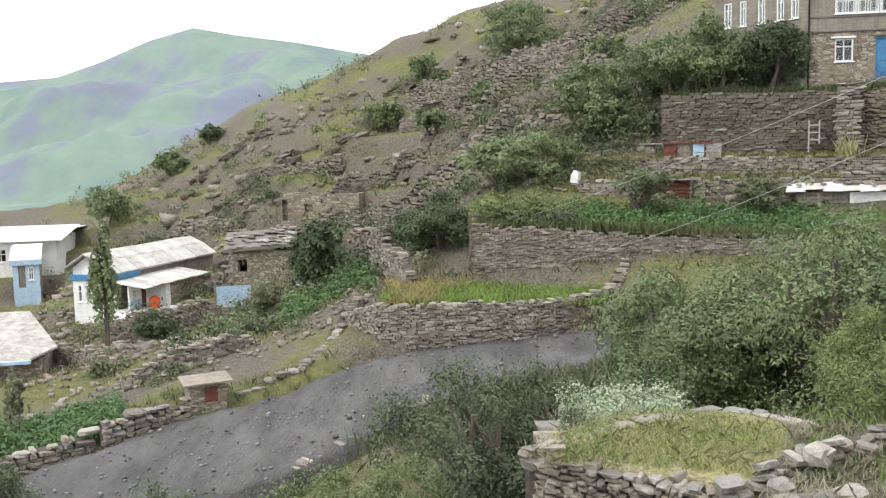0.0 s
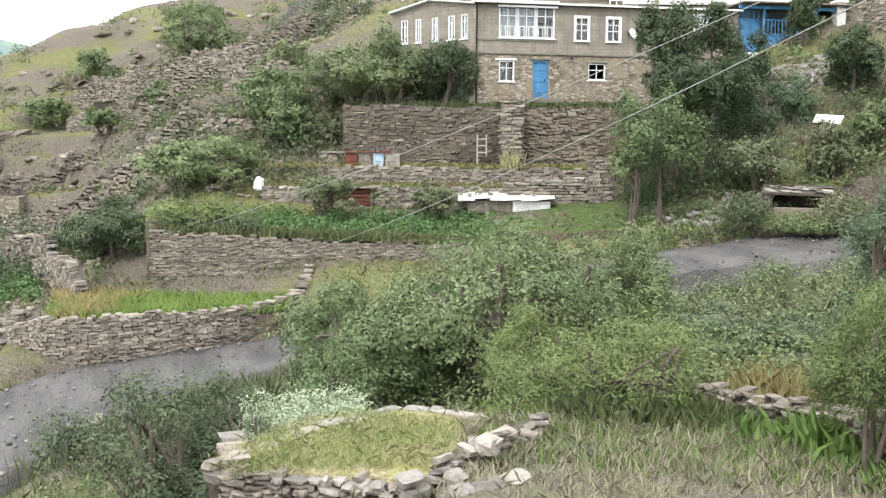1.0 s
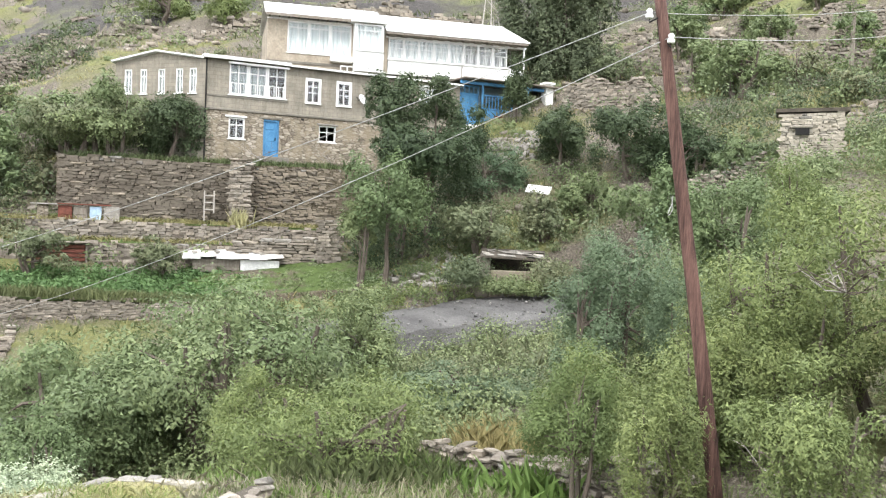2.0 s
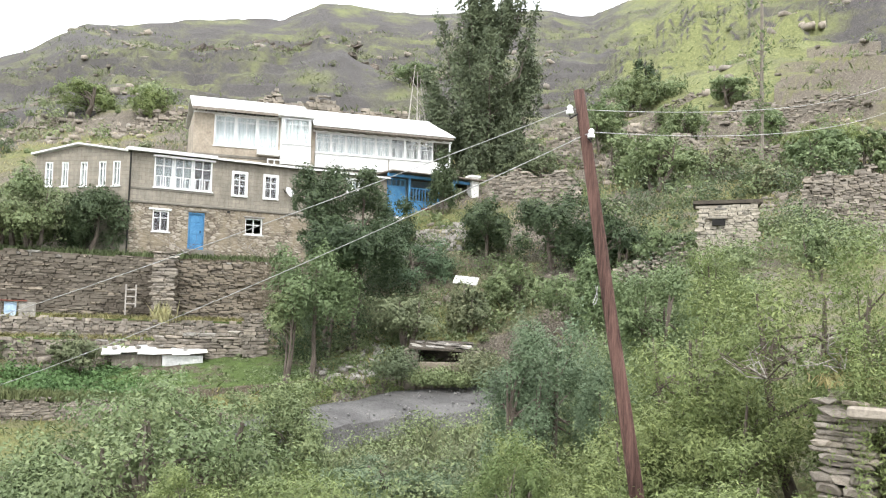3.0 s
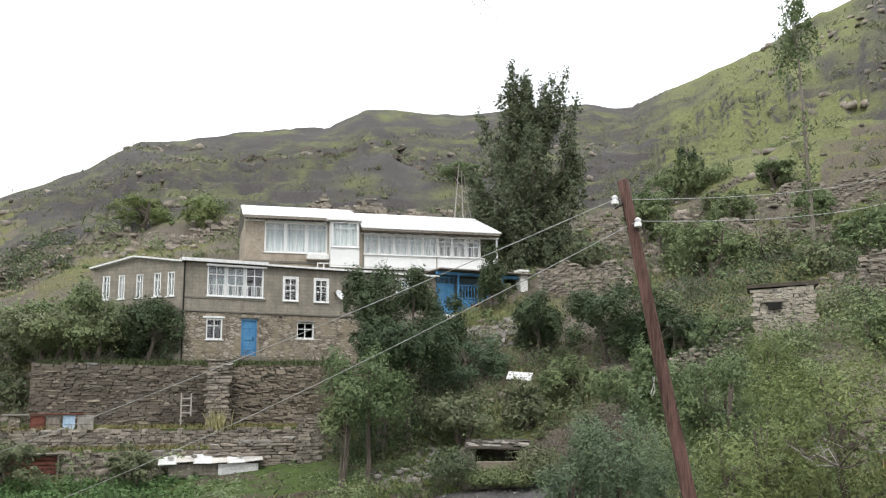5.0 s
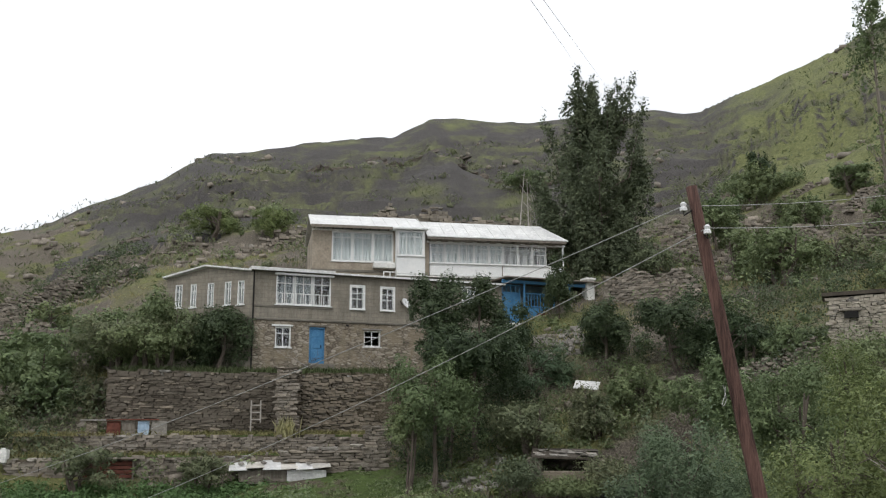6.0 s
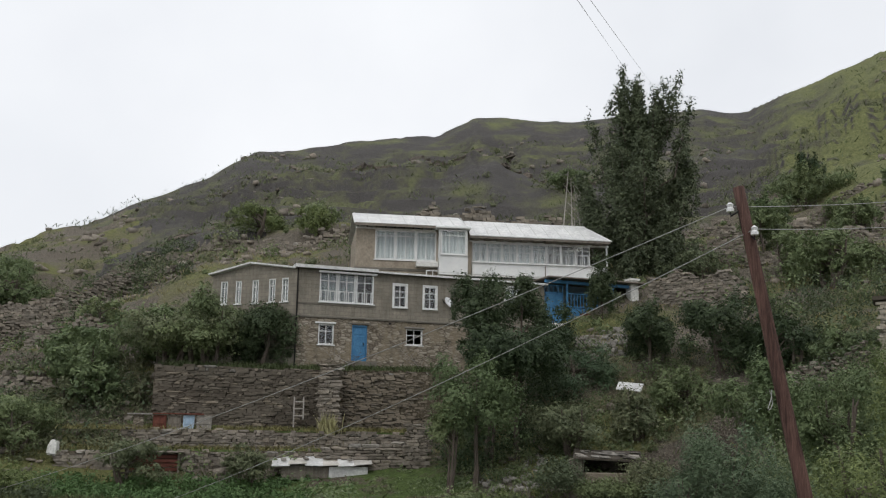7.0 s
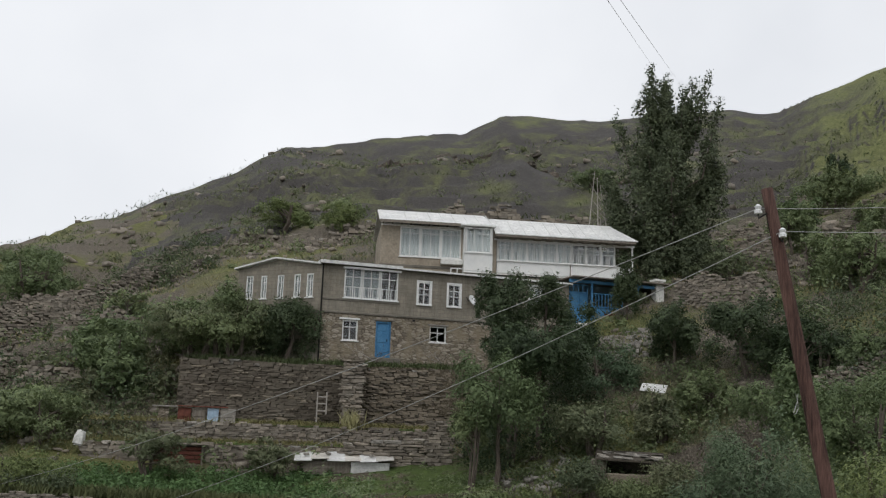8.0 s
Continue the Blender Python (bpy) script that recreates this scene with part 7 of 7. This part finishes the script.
I1, I2 = (10.05, 8.93, 3.1), (10.23, 8.67, 2.75)
wire(I1, polar(1.5, 48, -4.2), 0.5, 0.0075, "thin aluminium power line running down the valley")
wire(I2, polar(8.0, 37, -4.4), 0.45, 0.0075, "thin aluminium power line running down the valley")
wire(I1, (36.8, 15.0, 9.9), 0.5, 0.006, "thin aluminium power line running up the slope")
wire(I2, (36.8, 15.0, 8.9), 0.5, 0.006, "thin aluminium power line running up the slope")
for a0, e0, a1, e1 in ((39.29, 25.73, 42.13, 21.78), (40.14, 25.69, 43.71, 20.84)):
    p1, p2 = polar(a0, 40, 40 * math.tan(radians(e0))), polar(a1, 150, 150 * math.tan(radians(e1)))
    wire(p1 + (p1 - p2) * 0.3, p2 + (p2 - p1) * 0.25, 0.0, 0.014, "power line crossing the sky high over the slope")

# ---- sheds and loose things ----
rs_ = empty("roadside_shed", pose(-8.4, 29.4, -8.05, 0, 0, 25) @ Matrix.Diagonal((0.8, 0.75, 0.62, 1)), "small stone roadside shed with a red-brown door", "shed")
part("wall", holed(0, 1.5, -1.1, 1.0, 0, 0.2, [(0.6, 1.15, 0.0, 0.85)]), M_RUBBLE, rs_)
part("side_wall", boxes((0, 0.2, 0.21, 1.3, -1.1, 1.0)), M_RUBBLE, rs_)
part("side_wall", boxes((1.3, 1.5, 0.21, 1.3, -1.1, 1.0)), M_RUBBLE, rs_)
part("door", boxes((0.6, 1.15, 0.05, 0.1, 0, 0.85), bevel=0.01), M_RED, rs_)
part("roof", slab_roof(bmesh.new(), [Vector((-0.25, -0.2, 1.01)), Vector((1.75, -0.2, 1.05)), Vector((1.75, 1.4, 1.15)), Vector((-0.25, 1.4, 1.12))], 0.09), M_STONE, rs_)
tl = empty("tin_lean_to", pose(16.3, 42.3, -2.75, 0, 0, -22), "low lean-to with a bent white sheet roof in the garden", "lean-to")
part("front_board", boxes((0, 2.2, 0.0, 0.06, 0, 0.62), *[(0, 2.2, -0.03, -0.001, 0.1 + 0.18 * i, 0.2 + 0.18 * i) for i in range(3)]), M_GREYWOOD, tl)
part("front_sheet", boxes((2.25, 4.1, -0.02, 0.03, 0, 0.6), *[(2.25, 4.1, -0.05, -0.021, 0.06 + 0.14 * i, 0.14 + 0.14 * i) for i in range(4)]), M_TIN, tl)
part("side_board", boxes((0, 0.06, 0.07, 1.4, 0, 0.7)), M_GREYWOOD, tl)
rng = random.Random(15)
for i in range(6):
    x0 = -0.4 + i * 0.78
    j = [rng.uniform(-0.07, 0.07) for _ in range(6)]
    bm = slab_roof(bmesh.new(), [Vector((x0 - 0.05, -0.32 + j[0], 0.68 + j[1])), Vector((x0 + 0.8, -0.32 + j[2], 0.68 + j[3])), Vector((x0 + 0.82, 1.45 + j[2], 1.02 + j[4])), Vector((x0 - 0.04, 1.45 + j[0], 1.02 + j[5]))], 0.025)
    part("roof_sheet", bm, M_ROOFSHEET if i % 2 else M_TIN, tl, "bent pale roof sheet")
for i in range(4):
    st = part("roof_stone", boxes((-0.13, 0.13, -0.1, 0.1, 0, 0.1), bevel=0.03), M_PALE, tl)
    st.matrix_local = pose(0.1 + i * 1.05, 0.3 + 0.2 * (i % 3), 0.87 + 0.04 * (i % 3), 10, 0, 40 * i)
part("support", boxes((4.0, 4.1, 0.05, 0.15, -0.3, 0.62)), M_GREYWOOD, tl)
hv = empty("beehive_row", pose(10.5, 47.7, -0.35, 0, 0, -15), "row of small wooden boxes with a plank roof", "boxes")
for i, (x0, x1, m_) in enumerate(((0, 0.5, M_RUBBLE), (0.95, 1.6, M_RED), (1.65, 2.3, M_GREYWOOD), (2.4, 2.95, M_PALEBLUE), (3.05, 3.8, M_PALE))):
    part("box", boxes((x0, x1, 0, 0.45, -0.2, 0.52), (x0 + 0.06, x1 - 0.06, -0.03, -0.001, 0.08, 0.42), bevel=0.015), m_, hv)
part("plank_roof", boxes((-0.3, 0.9, -0.15, 0.6, 0.53, 0.6), bevel=0.01), M_PALE, hv)
part("plank_roof", boxes((0.92, 3.4, -0.15, 0.6, 0.56, 0.62), bevel=0.01), M_RED, hv)
hc = empty("plank_hutch", pose(9.9, 45.3, -2.55, 0, 0, -14), "old reddish plank hutch under a slab roof", "hutch")
part("back", boxes((0, 2.3, 0.5, 0.55, 0, 0.9)), M_RED, hc)
for i in range(4):
    part("plank", boxes((0.05, 2.2, 0 + 0.02 * i, 0.04 + 0.02 * i, 0.1 + 0.2 * i, 0.26 + 0.2 * i), bevel=0.01), M_RED, hc)
part("post", boxes((0, 0.08, -0.03, 0.5, -0.3, 0.95)), M_GREYWOOD, hc)
part("post", boxes((2.22, 2.3, -0.03, 0.5, -0.3, 0.95)), M_GREYWOOD, hc)
part("roof", boxes((-0.2, 2.5, -0.2, 0.7, 0.96, 1.03), bevel=0.02), M_GREYWOOD, hc)
ld = empty("wooden_ladder", pose(18.05, 45.5, -0.35, -5, 0, -20) @ Matrix.Diagonal((0.8, 0.8, 0.8, 1)), "short grey wooden ladder leaning on the high wall", "ladder")
part("rail", boxes((0, 0.09, -0.1, -0.02, 0, 1.95), bevel=0.01), M_PALEBARK, ld)
part("rail", boxes((0.6, 0.69, -0.1, -0.02, 0.5, 1.95), bevel=0.01), M_PALEBARK, ld)
for i in range(3):
    part("rung", boxes((0.09, 0.6, -0.09, -0.03, 0.7 + 0.45 * i, 0.78 + 0.45 * i), bevel=0.01), M_PALEBARK, ld)
ws = empty("white_sack", pose(6.75, 46.9, -1.75, 4, 6, 20) @ Matrix.Diagonal((0.85, 0.85, 0.85, 1)), "white sack standing on the terrace edge", "sack")
part("body", tube(bmesh.new(), [(0, 0, 0), (0, 0, 0.08), (0.02, 0, 0.45), (0.06, 0, 0.78), (0.07, 0, 0.82)], [0.27, 0.3, 0.3, 0.22, 0.1], 6), M_WHITEWASH, ws)
bs_ = empty("low_byre", pose(25.2, 30.8, -2.0, 0, 0, -41) @ Matrix.Diagonal((0.85, 0.85, 0.74, 1)), "low dark open byre under a roof of pale slabs", "byre")
part("back_wall", boxes((0, 2.3, 1.2, 1.5, -0.4, 0.85)), M_CORE, bs_)
part("side_wall", boxes((-0.75, 0, -0.1, 1.5, -1.7, 0.8), bevel=0.06), M_MORTARED, bs_)
part("side_wall", boxes((2.2, 3.1, -0.05, 1.5, -1.7, 0.72), bevel=0.06), M_MORTARED, bs_)
part("front_sill", boxes((0.01, 2.19, -0.15, 0.2, -1.7, 0.08), bevel=0.05), M_MORTARED, bs_, "low stone sill across the opening")
part("roof", slab_roof(bmesh.new(), [Vector((-0.5, -0.3, 0.8)), Vector((2.8, -0.3, 0.7)), Vector((2.8, 1.7, 1.15)), Vector((-0.5, 1.7, 1.2))], 0.1), M_CORE, bs_)
rng = random.Random(77)
for i in range(22):
    s = part("roof_slab", boxes((-0.25, 0.25, -0.18, 0.18, 0, 0.06), bevel=0.015), M_PALE, bs_)
    y_ = rng.uniform(-0.2, 1.2)
    s.matrix_local = pose(rng.uniform(-0.3, 2.6), y_, 0.93 + 0.2 * y_, 11, 2, rng.uniform(0, 180))
wp = empty("roof_sheet", pose(30.3, 34.2, 1.6, 0, 0, -44), "bent pale metal sheet over a small stone store", "sheet")
part("sheet", slab_roof(bmesh.new(), [Vector((-0.2, 0, 0.1)), Vector((1.0, -0.1, 0)), Vector((1.1, 0.9, 0.4)), Vector((-0.1, 1.0, 0.5))], 0.03), M_TIN, wp)
part("wall", boxes((-0.1, 1.0, 0.15, 0.85, -1.6, 0.02)), M_RUBBLE, wp)


def dead_branches(x, y, z, size, n, seed_, label):
    """A tangle of bare pale twigs."""
    rnd = random.Random(seed_)
    t = empty("dead_branch", Matrix.Translation((x, y, z)), label, "branch")
    for k in range(n):
        bm = bmesh.new()
        an, up = rnd.uniform(0, 6.28), rnd.uniform(-0.1, 0.9)
        d = Vector((math.cos(an), math.sin(an), up)).normalized() * size * rnd.uniform(0.5, 1.0)
        mid = d * 0.5 + Vector((rnd.uniform(-1, 1), rnd.uniform(-1, 1), rnd.uniform(-1, 1))) * size * 0.12
        tube(bm, [(0, 0, 0), mid, d], [0.014, 0.009, 0.003], 5)
        for j in range(4):
            s0 = mid.lerp(d, rnd.uniform(0, 0.9))
            tube(bm, [s0, s0 + Vector((rnd.uniform(-1, 1), rnd.uniform(-1, 1), rnd.uniform(-0.5, 1))) * size * 0.28], [0.009, 0.003], 4)
        part("twig", bm, M_BARK if k % 3 else M_PALEBARK, t)


dead_branches(12.9, 7.4, -0.8, 0.9, 12, 1, "tangle of bare pale twigs under the willow")
dead_branches(13.3, 6.4, -0.6, 1.0, 12, 2, "tangle of bare grey branches above the ruined hut")
dead_branches(11.2, 7.2, -3.3, 1.1, 8, 3, "dry broken branches beside the pole")
for u, k in ((3.0, 11), (6.9, 12)):
    door_side = HOUSE @ Vector((u, -1.3, 3.0))
    dead_branches(door_side.x, door_side.y, door_side.z, 2.1, 9, k, "small bare fruit tree in front of the house")
dead_branches(5.9, 13.6, -4.4, 0.5, 6, 4, "small dry twigs lying on the platform")


# boulders at the platform's corner
for k, (az, r, z, sx, sy, sz, rot) in enumerate(((17.6, 12.0, -4.32, 0.4, 0.32, 0.13, 0.2), (17.9, 12.0, -4.48, 0.36, 0.34, 0.18, 0.5), (17.2, 11.95, -4.68, 0.42, 0.36, 0.2, 0.1), (22.6, 12.95, -4.14, 0.34, 0.3, 0.24, 0.8), (20.6, 12.15, -4.38, 0.3, 0.28, 0.22, 0.4),
                                                 (20.9, 11.75, -4.4, 0.42, 0.3, 0.12, 0.3), (22.6, 11.9, -4.38, 0.5, 0.34, 0.12, 0.4), (24.4, 12.2, -4.36, 0.45, 0.34, 0.13, 0.5))):
    ob = new("boulder", stone_mesh(M_PALE, k % 7))
    ob.matrix_world = Matrix.LocRotScale(polar(az, r, z), Euler((0.1, -0.08, rot)), (sx, sy, sz))
    tagged(ob, "pale weathered boulder lying beside the platform wall", "boulder", group="boulders by the plot")
